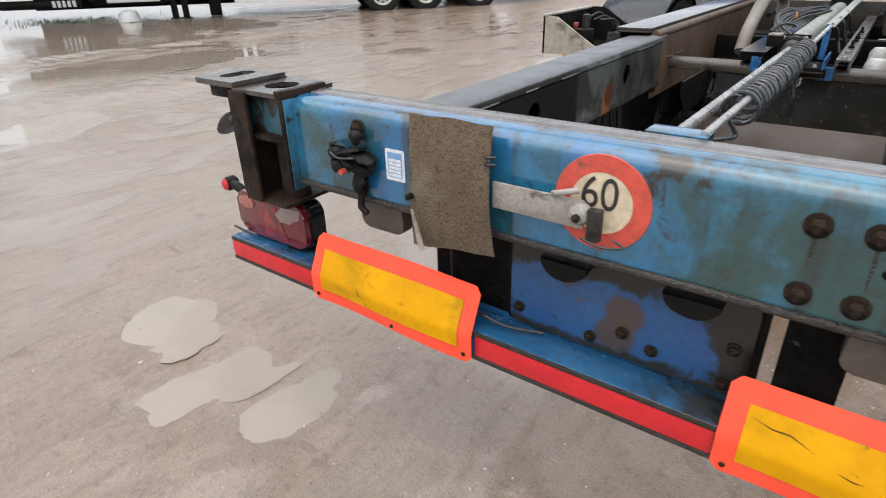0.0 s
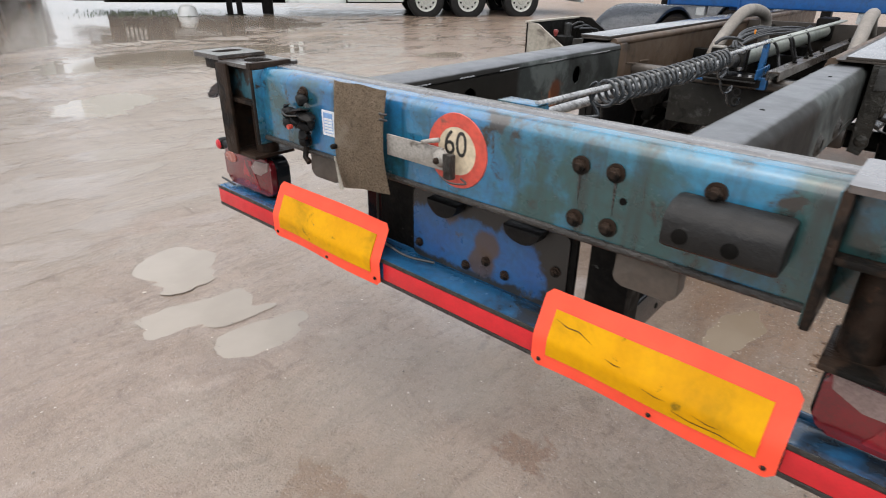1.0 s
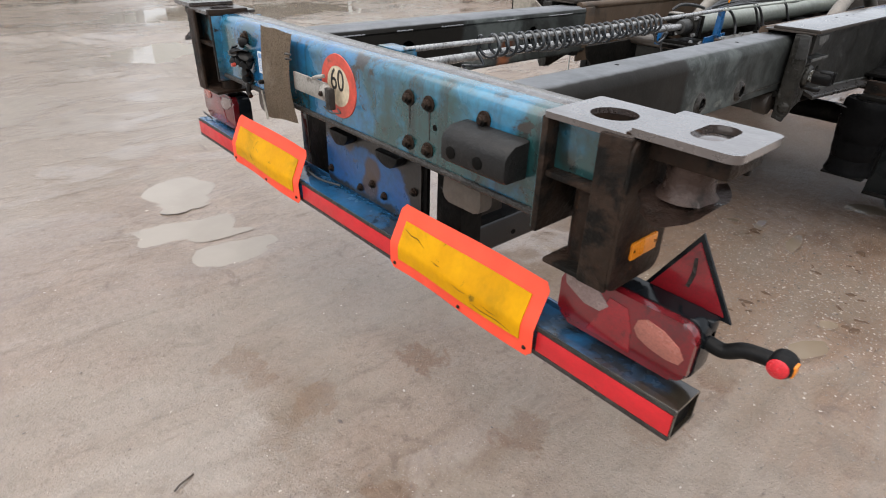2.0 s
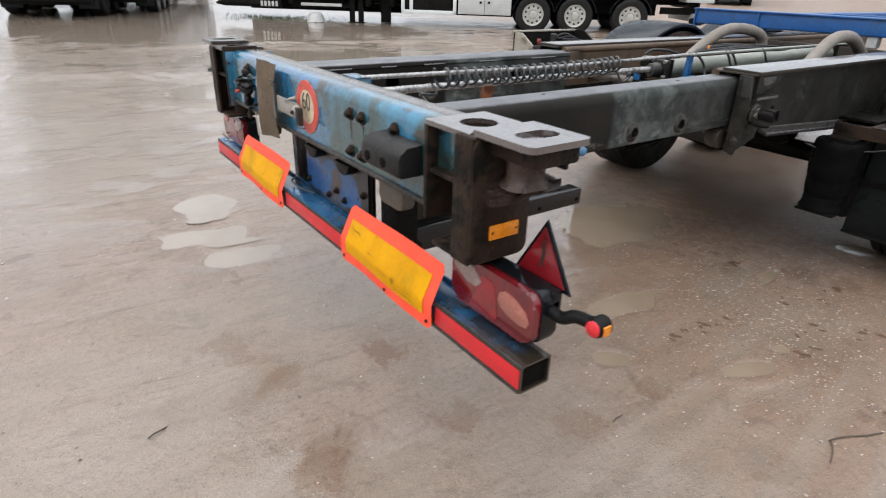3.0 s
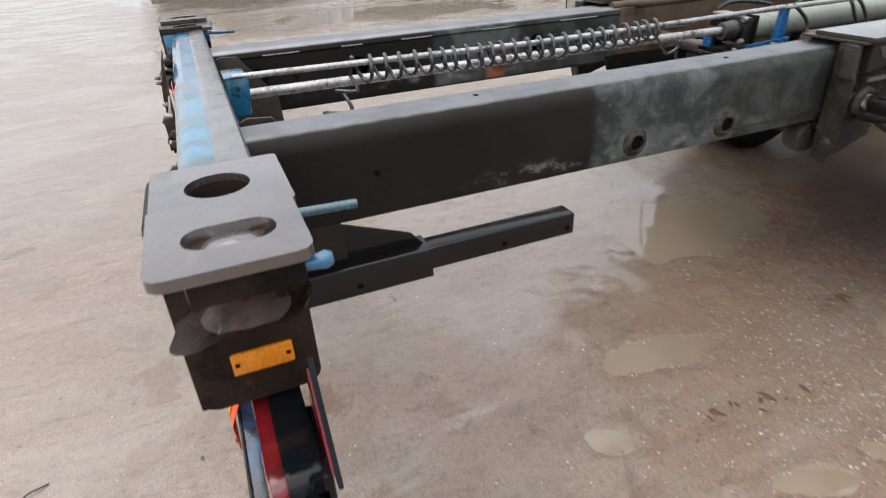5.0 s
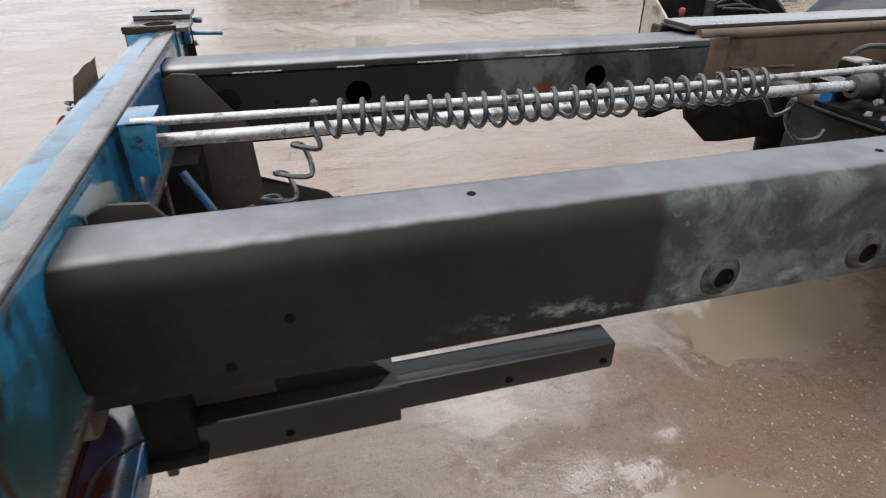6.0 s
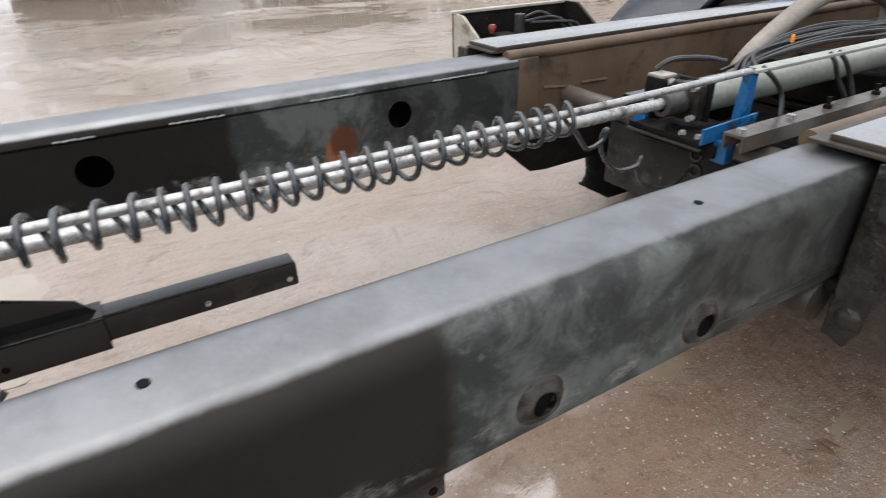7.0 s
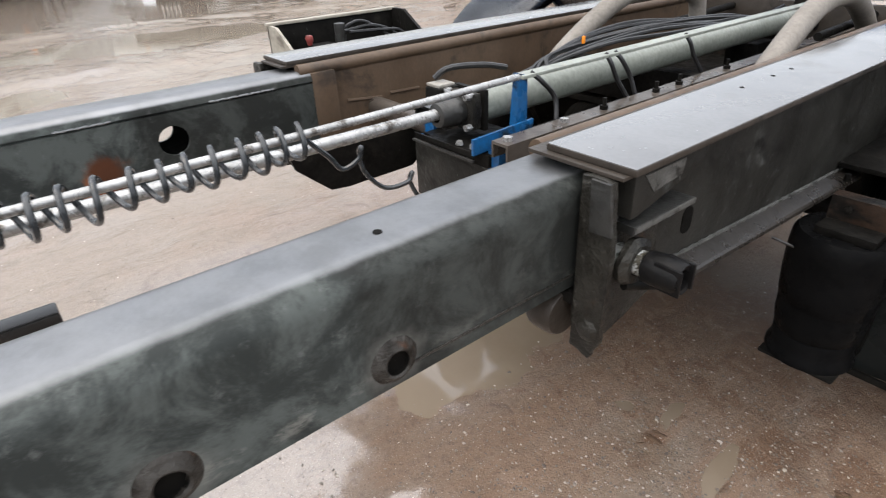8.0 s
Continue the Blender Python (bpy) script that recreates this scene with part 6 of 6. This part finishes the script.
for s in (1, -1):
    stay = part("guard_stay", prism([(2.690, 0.875), (2.735, 0.875), (2.735, 0.869), (2.696, 0.869), (2.696, 0.818), (2.735, 0.818), (2.735, 0.812), (2.690, 0.812)], "x", *sorted((s * 0.735, s * 1.335))), CAST, trailer, "steel channel mudguard stay")
    part("stay_clip", box((min(s * 0.90, s * 1.30), 2.700, 0.877), (max(s * 0.90, s * 1.30), 2.93, 0.884), 0.002), PLATE, stay)
    for a in (0.78, 1.00, 1.22):
        part("stay_bolt", lathe([(0.0001, -0.009), (0.008, -0.008), (0.010, 0.0)], "y", (s * a, 2.690, 0.846), 8), DARK, stay)
    part("side_marker", lathe([(0.0001, -0.02), (0.016, -0.018), (0.025, -0.006), (0.025, 0.012), (0.0001, 0.014)], "y", (s * 1.318, 2.700, 0.905), 18), AMBER, stay, "amber side marker lamp")
    part("stay_cable", tube(bend([(s * 1.29, 2.68, 0.885), (s * 1.17, 2.672, 0.86), (s * 1.05, 2.67, 0.80), (s * 0.90, 2.665, 0.755), (s * 0.76, 2.62, 0.735), (s * 0.66, 2.58, 0.76)]), 0.004, 6), CABLE, stay)
    bel = part("air_bellows", lathe([(0.0001, 0.792), (0.112, 0.792), (0.122, 0.780), (0.125, 0.760), (0.126, 0.72), (0.124, 0.67), (0.121, 0.63), (0.117, 0.590), (0.113, 0.583), (0.114, 0.576), (0.112, 0.53), (0.106, 0.490), (0.101, 0.484), (0.104, 0.476), (0.103, 0.45), (0.106, 0.43), (0.113, 0.418), (0.113, 0.404), (0.0001, 0.402)], "z", (s * 0.795, 2.690, 0), 32), BELLOWS, trailer, "black rubber air spring")
    part("bellows_foot", box((s * 0.79 - 0.095, 2.595, 0.392), (s * 0.79 + 0.105, 2.80, 0.404), 0.006), DARK, bel)
    part("top_mount", box((min(s * 0.735, s * 0.875), 2.62, 0.790), (max(s * 0.735, s * 0.875), 2.80, 0.812), 0.004), DARK, bel)
    part("spring_seat", prism([(2.775, 0.36), (2.86, 0.345), (2.88, 0.40), (2.875, 0.80), (2.80, 0.81), (2.775, 0.60)], "x", min(s * 0.80, s * 0.885), max(s * 0.80, s * 0.885), None, 0.006), DARK, bel, "black spring seat")
    part("trailing_arm", prism([(2.85, 0.36), (3.6, 0.40), (4.15, 0.70), (4.20, 0.80), (4.05, 0.80), (3.5, 0.52), (2.85, 0.43)], "x", s * 0.72 - 0.04, s * 0.72 + 0.04, None, 0.004), DARK, trailer)
# suspension parts added unseen, so the wet ground mirrors less sky
for s in (1, -1):
    hang = part("spring_hanger", prism([(3.00, 0.86), (3.95, 0.86), (3.95, 0.60), (3.70, 0.50), (3.40, 0.50), (3.15, 0.64)], "x", min(s * 0.655, s * 0.70), max(s * 0.655, s * 0.70), None, 0.004), DARK, trailer, "black spring hanger plate")
    part("damper", tube([(s * 0.76, 3.10, 0.50), (s * 0.76, 3.32, 0.92)], 0.036, 16), DARK, hang)
    part("brake_chamber", lathe([(0.0001, 3.22), (0.06, 3.225), (0.082, 3.26), (0.086, 3.30), (0.092, 3.305), (0.092, 3.325), (0.080, 3.33), (0.070, 3.44), (0.0001, 3.45)], "y", (s * 0.775, 0, 0.70), 24), DARK, hang, "black brake chamber")
    part("hanger_pad", box((min(s * 0.66, s * 0.86), 3.45, 0.52), (max(s * 0.66, s * 0.86), 3.70, 0.80), 0.012), DARK, hang)
    part("sky_shield", box((min(s * 0.655, s * 0.85), 2.95, 0.855), (max(s * 0.655, s * 0.85), 4.2, 0.870), 0.003), DARK, hang)
part("air_tank", lathe([(0.0001, -0.40), (0.09, -0.39), (0.12, -0.34), (0.12, 0.34), (0.09, 0.39), (0.0001, 0.40)], "x", (0.0, 3.05, 0.74), 28), DARK, trailer, "black air tank across the frame")
for y in (3.0, 4.1):
    part("cross_member", box((-0.475, y, 0.90), (0.475, y + 0.08, 1.03), 0.006), DARK, trailer)

# ---------------------------------------------------------------- blue front frame of the trailer
part("cross_beam", prism(rounded(4.24, 1.226, 4.36, 1.345, 0.01, 3), "x", -1.19, 1.25, None, 0.003), FRAME_BLUE, trailer, "bright blue front cross beam")
part("beam_lip", box((-1.20, 4.22, 1.340), (1.26, 4.40, 1.352), 0.003), FRAME_BLUE, trailer)
for x in (-1.19, -0.62, 0.55, 1.10):
    part("side_post", box((x, 4.225, 1.21), (x + 0.015, 4.40, 1.340), 0.003), FRAME_BLUE, trailer)
for x in (-0.72, 0.60):
    part("neck_rail", prism(rounded(x, 1.20, x + 0.13, 1.335, 0.01, 3), "y", 4.36, 9.8), FRAME_BLUE, trailer, "bright blue neck rail")
for y in (5.6, 7.0, 8.6):
    part("neck_cross", box((-0.60, y, 1.24), (0.60, y + 0.1, 1.33), 0.005), FRAME_BLUE, trailer)
part("lamp_bracket", box((-1.27, 4.28, 1.20), (-1.19, 4.38, 1.26), 0.01), DARK, trailer)
for x in (-0.95, 0.20, 0.75):
    part("frame_strut", box((x, 4.26, 1.15), (x + 0.07, 4.34, 1.228), 0.006), PALEGREY, trailer)
part("landing_cross", box((-0.8, 8.6, 0.30), (0.8, 8.7, 0.42), 0.01), DARK, trailer)
for x in (-0.8, 0.7):
    part("landing_leg", box((x, 8.58, 0.0), (x + 0.12, 8.72, 1.22), 0.01), DARK, trailer)

# ---------------------------------------------------------------- parked trailers round the yard
def far_wheel(parent, m, mat_rim):
    w = wheel(parent, mat_rim)
    w.matrix_basis = m
    return w


def reefer():
    """White box trailer, long side along y, facing +x; origin at its rear lower corner on the ground."""
    t = thing("box_trailer", "white refrigerated box trailer parked on the wet yard", "trailer", (-16.7, 4.2, 0.22))
    t.rotation_euler = (0, 0, radians(-39.4))
    L, W = 13.9, 2.5
    body = part("body", box((-W, 0, 1.22), (0, L, 4.0), 0.03), WHITEP, t, "smooth white insulated body")
    part("base_rail", box((-W - 0.006, -0.01, 1.12), (0.012, L + 0.01, 1.225), 0.01), PALEGREY, body)
    part("trim_line", box((-0.01, 0.0, 1.262), (0.006, L, 1.282), 0.002), PALEGREY, body)
    for k in range(10):
        part("marker_lamp", box((0.010, 0.9 + 1.35 * k, 1.14), (0.022, 1.0 + 1.35 * k, 1.18), 0.003), AMBER, body)
    for x in (-1.75, -0.85):
        part("chassis_rail", box((x, 0.3, 0.85), (x + 0.12, L - 0.1, 1.12), 0.01), DARK, t)
    part("tube_locker", tube([(-0.30, 0.10, 0.52), (-0.30, 0.35, 0.54), (-0.30, 2.05, 0.54)], 0.10, 20, radii=[0.03, 0.10, 0.10]), DARK, t, "black tube locker with pale marks")
    for k in range(5):
        part("mark_bar", box((-0.202, 1.46 + 0.11 * k, 0.47), (-0.194, 1.53 + 0.11 * k, 0.61), 0.002), PALEGREY, t)
    part("hanging_frame", box((-0.6, 2.1, 0.70), (-0.5, 3.9, 1.10), 0.01), DARK, t)
    part("cross_bar", box((-0.30, 2.65, 0.52), (-0.22, 3.85, 0.60), 0.01), PALEGREY, t)
    for y in (4.02, 4.28):
        leg = part("landing_leg", box((-0.62, y, 0.10), (-0.48, y + 0.14, 1.12), 0.01), DARK, t)
        part("foot", box((-0.70, y - 0.06, 0.0), (-0.40, y + 0.20, 0.10), 0.02), DARK, leg)
    part("cross_leg", box((-0.9, 4.92, 0.10), (-0.7, 5.2, 1.12), 0.01), DARK, t)
    # unseen dark sheet on the far side, added to darken the space underneath
    part("shade_screen", box((-W + 0.02, 0.3, 0.30), (-W + 0.06, 13.2, 1.12), 0.01), DARK, t)
    for y in (2.3, 3.1, 4.6, 5.3):
        part("hanging_valve", lathe([(0.0001, 0.55), (0.07, 0.57), (0.10, 0.66), (0.10, 0.95), (0.0001, 1.1)], "z", (-0.42, y, 0), 14), DARK, t)
    part("air_line", tube(bend([(-0.3, 0.6, 0.95), (-0.3, 1.5, 0.86), (-0.25, 2.6, 0.92), (-0.3, 4.0, 0.80), (-0.3, 5.4, 0.9)]), 0.03, 8), DARK, t)
    part("inner_rail", box((-1.0, 8.6, 0.55), (-0.9, 13.0, 1.12), 0.01), DARK, t)
    part("gear_box", box((-1.9, 2.2, 0.45), (-0.65, 3.8, 1.10), 0.02), DARK, t)
    part("air_tank", lathe([(0.0001, 4.55), (0.14, 4.57), (0.18, 4.64), (0.18, 5.45), (0.14, 5.52), (0.0001, 5.54)], "y", (-1.15, 0, 0.78), 20), DARK, t)
    part("spare_carrier", box((-2.2, 8.9, 0.40), (-1.3, 9.9, 0.62), 0.03), DARK, t)
    rack = part("pallet_rack", box((-0.05, 5.62, 1.00), (0.0, 7.2, 1.08), 0.01), WHITEP, t, "white side guard frame")
    part("rack_rail", box((-0.05, 5.62, 0.42), (0.0, 7.2, 0.52), 0.01), WHITEP, rack)
    for y in (5.62, 5.86, 7.10):
        part("rack_post", box((-0.05, y, 0.42), (0.0, y + 0.10, 1.08), 0.01), WHITEP, rack)
    part("pallet_box", box((-2.0, 5.7, 0.45), (-0.06, 7.05, 1.05), 0.02), DARK, t)
    locker = part("locker", box((-0.9, 7.25, 0.45), (-0.0, 8.75, 1.08), 0.015), PALEGREY, t, "pale grey side locker with two doors")
    part("door_gap", box((-0.004, 7.99, 0.47), (0.004, 8.0, 1.06)), DARK, locker)
    for y in (7.85, 8.08):
        part("door_handle", box((0.0, y, 0.74), (0.016, y + 0.07, 0.80), 0.004), DARK, locker)
    base = None
    for y in (9.38, 10.56, 12.09):
        w = far_wheel(t, pose(-0.22, y, 0.5), RIMWHITE) if base is None else copy_under(base, pose(-0.22, y, 0.5), t)
        base = base or w
        copy_under(base, pose(-W + 0.22, y, 0.5, 0, 0, 180), t)
        part("mudguard", prism([(y + 0.60 * math.cos(radians(a)), 0.5 + 0.60 * math.sin(radians(a))) for a in range(10, 171, 10)] + [(y + 0.57 * math.cos(radians(a)), 0.5 + 0.57 * math.sin(radians(a))) for a in range(170, 9, -10)], "x", -0.44, 0.0), WETBLACK, t)
        part("axle", tube([(-W + 0.3, y, 0.5), (-0.3, y, 0.5)], 0.07, 14), DARK, t)
    lift = part("tail_lift", box((-W + 0.1, L - 0.35, 0.95), (0.02, L + 0.40, 1.12), 0.02), GREYWHITE, t, "dirty white folded tail lift")
    part("lift_arm", box((-0.5, L - 0.9, 0.62), (-0.35, L + 0.3, 0.80), 0.02), DARK, lift)
    part("tail_bumper", box((-W, L - 0.06, 0.45), (-0.02, L + 0.02, 0.66), 0.02), PALEGREY, t)
    part("tail_lamp", box((-0.45, L + 0.0, 0.80), (-0.06, L + 0.06, 0.98), 0.02), LENSRED, t)
    part("tail_beam", box((-W, L - 0.02, 0.78), (0.0, L + 0.04, 1.12), 0.01), DARK, t)
    return t


def rear_trailer(at, turn, label, L=13.0, pitch=0.0, raised=False):
    """Box trailer seen from its end; end face to +x before turning; a raised one has its body over an open tail frame."""
    t = thing("box_trailer", label, "trailer")
    t.matrix_basis = pose(*at, 0, pitch, turn)
    z0 = 1.95 if raised else 1.15
    body = part("body", box((-L, -1.25, z0), (0, 1.25, 3.9), 0.03), GREYWHITE, t, "dull white box body")
    for y in (-1.262, 1.25):
        part("side_curtain", box((-L + 0.1, y, z0 + 0.06), (-0.55, y + 0.012, 3.8), 0.004), CURTAIN, body, "grey side curtain")
    part("base_rail", box((-L, -1.26, z0 - 0.11), (0.015, 1.26, z0 + 0.01), 0.01), GREYWHITE, body)
    part("door_gap", box((-0.01, -0.01, z0 + 0.05), (0.006, 0.01, 3.85)), DARK, body)
    for y in (-0.9, -0.42, 0.42, 0.9):
        part("lock_bar", tube([(0.03, y, z0 - 0.03), (0.03, y, 3.8)], 0.018, 8), PALEGREY, body)
    if raised:
        part("tail_frame", box((-0.5, -1.2, 1.50), (-0.1, 1.2, 1.90), 0.02), DARK, t)
        part("white_bumper", box((-0.2, -1.22, 1.30), (0.05, 1.22, 1.47), 0.02), GREYWHITE, t, "white tail bumper")
        for y in (-0.95, -0.75, 0.75, 0.95, 1.12):
            part("round_lamp", lathe([(0.0001, 0.05), (0.05, 0.045), (0.07, 0.02), (0.07, -0.1)], "x", (-0.08, y, 1.66), 16), PALEGREY, t)
    # dark box filling the shaded space below the body
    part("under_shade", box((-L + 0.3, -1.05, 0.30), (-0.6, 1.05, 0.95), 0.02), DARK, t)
    part("tail_beam", box((-0.25, -1.2, 0.80), (-0.02, 1.2, 1.03), 0.02), DARK, t)
    part("under_bar", box((-0.25, -1.15, 0.42), (-0.12, 1.15, 0.56), 0.02), DARK, t)
    for y in (-1.02, 0.80):
        part("tail_lamp", box((-0.02, y, 0.86), (0.01, y + 0.24, 0.98), 0.01), LENSRED, t)
        part("orange_lamp", box((0.011, y + 0.10, 0.88), (0.02, y + 0.20, 0.97), 0.006), AMBER, t)
    for y in (-0.55, 0.45):
        part("chassis_rail", box((-L, y, 0.8), (-0.2, y + 0.1, 1.05), 0.01), DARK, t)
    base = None
    for x in (-1.6, -2.95, -4.3):
        for y, s in ((1.02, 90), (-1.02, -90)):
            m = pose(x, y, 0.5, 0, 0, s)
            if base is None:
                base = far_wheel(t, m, RIMDARK)
            else:
                copy_under(base, m, t)
    for y in (-0.95, 0.85):
        part("mud_flap", box((-0.95, y - 0.2, 0.2), (-0.93, y + 0.3, 0.95), 0.004), WETBLACK, t)
    for y in (-0.8, 0.65):
        part("landing_leg", box((-L + 2.4, y, 0.0), (-L + 2.6, y + 0.15, 1.05), 0.01), DARK, t)
    return t


reefer()
rear_trailer((-17.9, 1.65, slope(-17.9, 1.65)), -18.7, "dull white box trailer with grey curtain sides and dark underside", 13.0, 1.1)
rear_trailer((-16.7, 0.05, slope(-16.7, 0.05)), -18.7, "box trailer with a white tail bumper and round lamps", 13.0, 1.1, True)
rear_trailer((-31.2, 6.5, slope(-31.2, 6.5)), -18.7, "white box trailer standing behind another", 8.0, 1.1)
rear_trailer((-17.9, 34.0, slope(-17.9, 34.0)), -60, "dark-bellied box trailer behind the refrigerated one", 10.0)
rear_trailer((-62.0, 135.0, slope(-62.0, 135.0)), 25, "box trailer far across the yard")
rear_trailer((-41.0, 143.0, slope(-41.0, 143.0)), 20, "box trailer far off behind the yard")

# ---------------------------------------------------------------- loose things on the ground
random.seed(11)


def stones():
    """Pebbles and grit strewn over the mud, one mesh."""
    verts, faces = [], []
    ico = [(0, 0, 1), (0.9, 0, 0.2), (0.28, 0.85, 0.15), (-0.72, 0.53, 0.2), (-0.72, -0.53, 0.1), (0.28, -0.85, 0.2), (0, 0, -0.7)]
    tri_ = [(0, 1, 2), (0, 2, 3), (0, 3, 4), (0, 4, 5), (0, 5, 1), (6, 2, 1), (6, 3, 2), (6, 4, 3), (6, 5, 4), (6, 1, 5)]
    for k in range(30000):
        if k < 12000:
            x, y = random.uniform(-2.6, 2.8), random.uniform(-1.3, 3.9)
        else:
            x, y = random.gauss(0.70, 0.45), random.gauss(2.2, 0.55)
        if k >= 25000:
            x, y = random.gauss(1.05, 0.35), random.gauss(2.1, 0.50)
        r = 0.0014 + 0.0044 * random.random() ** 6 + (0.006 * random.random() if random.random() < 0.03 else 0)
        if k >= 25000:
            r = 0.0022 + 0.0052 * random.random() ** 3
        z = ground_height(x, y)
        a = random.random() * 6.28
        c, s = math.cos(a), math.sin(a)
        sx, sy, sz = random.uniform(0.8, 1.5), random.uniform(0.6, 1.1), random.uniform(0.35, 0.7)
        n = len(verts)
        for u, v, w in ico:
            u, v, w = u * r * sx * random.uniform(0.8, 1.2), v * r * sy * random.uniform(0.8, 1.2), w * r * sz
            verts.append((x + u * c - v * s, y + u * s + v * c, z + w + 0.25 * r))
        faces += [(n + p, n + q, n + o) for p, q, o in tri_]
    me = bpy.data.meshes.new("gravel")
    me.from_pydata(verts, [], faces)
    me.materials.append(PEBBLE)
    tagged(new("gravel", me), "small pale stones and grit strewn over the wet mud", "gravel", kind="stuff")


stones()


def lump(x, y, r, h, material, name, label, category, group=""):
    bm = bmesh.new()
    bmesh.ops.create_icosphere(bm, subdivisions=3, radius=1.0)
    for v in bm.verts:
        d = 1 + 0.6 * noise.noise(v.co * 1.7 + Vector((x * 9, y * 7, 0))) + 0.3 * noise.noise(v.co * 4.0 + Vector((x * 9, y * 7, 3)))
        v.co = Vector((v.co.x * r * d, v.co.y * r * 0.7 * d, v.co.z * h * d))
    ob = part(name, bm, material)
    ob.location = (x, y, ground_height(x, y) + 0.1 * h)
    return tagged(ob, label, category, group)


MUD = surface("dark_wet_mud", (0.095, 0.060, 0.039), (0.13, 0.084, 0.056), 20.0, (0.55, 0.8), 0, 0.5, 60, (), None, 0.0, 0.2, 0.15)
CLODS = ((0.80, 1.44), (0.82, 1.56), (0.84, 1.68), (1.20, 1.88), (1.11, 2.09), (1.00, 2.70), (0.53, 2.36), (1.16, 1.58), (1.63, 1.72), (1.3, 2.3), (0.9, 2.2), (1.05, 2.45))
for k in range(46):
    cx, cy = CLODS[k % len(CLODS)]
    clod = lump(cx + random.gauss(0, 0.018), cy + random.gauss(0, 0.06), random.uniform(0.006, 0.030), random.uniform(0.002, 0.006), MUD, "mud_clod", "dark wet clod of mud on the yard", "mud clod", "mud clods on the yard")
    clod.rotation_euler = (0, 0, random.gauss(0.4, 0.5))
    clod.scale = (1.0, random.uniform(0.35, 0.8), 1.0)
for x, y, a, k in ((1.53, 1.345, 65, 1.0), (0.17, -0.735, 112, 0.30), (1.02, 0.726, 95, 0.25)):
    tw = part("twig", tube(bend([(0, 0, 0.006), (0.07 * k, 0.004 * k, 0.010), (0.15 * k, -0.002 * k, 0.009), (0.24 * k, 0.003 * k, 0.005)]), 0.0030, 6, radii=None), TWIG)
    if k > 0.5:
        part("side_twig", tube(bend([(0.005, 0.0, 0.007), (-0.03, -0.05, 0.011), (-0.085, -0.10, 0.006)]), 0.0026, 6), TWIG, tw)
    tw.matrix_basis = pose(x, y, ground_height(x, y), 0, 0, a)
    tagged(tw, "thin forked dark twig lying on wet mud" if k > 0.5 else "short dark stick lying on wet mud", "twig", "twigs on the yard")


def grass():
    verts, faces = [], []
    for k in range(700):
        lx, ly = random.gauss(-0.9, 0.5), random.gauss(1.7, 0.75)
        x, y = -16.7 + 0.773 * lx + 0.635 * ly, 4.2 - 0.635 * lx + 0.773 * ly
        z, h, a = ground_height(x, y), random.uniform(0.02, 0.07), random.random() * 6.28
        n = len(verts)
        verts += [(x + 0.01 * math.cos(a), y + 0.01 * math.sin(a), z), (x - 0.01 * math.cos(a), y - 0.01 * math.sin(a), z), (x + 0.5 * h * math.sin(a), y + 0.5 * h * math.cos(a), z + h)]
        faces.append((n, n + 1, n + 2))
    me = bpy.data.meshes.new("grass")
    me.from_pydata(verts, [], faces)
    me.materials.append(GRASS)
    tagged(new("grass", me), "wet green grass tufts at the edge of the flooded ground", "grass", kind="stuff")


grass()


def tub(x, y):
    """Upturned pale tub with a rolled rim, standing under the parked trailer."""
    ob = part("plastic_tub", dented(lathe([(0.0001, 0.27), (0.10, 0.265), (0.19, 0.22), (0.235, 0.12), (0.25, 0.02), (0.265, 0.018), (0.268, 0.0)], "z", (0, 0, 0), 28), 0.006, 6), PALEGREY)
    ob.matrix_basis = pose(x, y, ground_height(x, y))
    tagged(ob, "upturned pale plastic tub on the flooded ground", "tub")


tub(-14.9, 6.7)
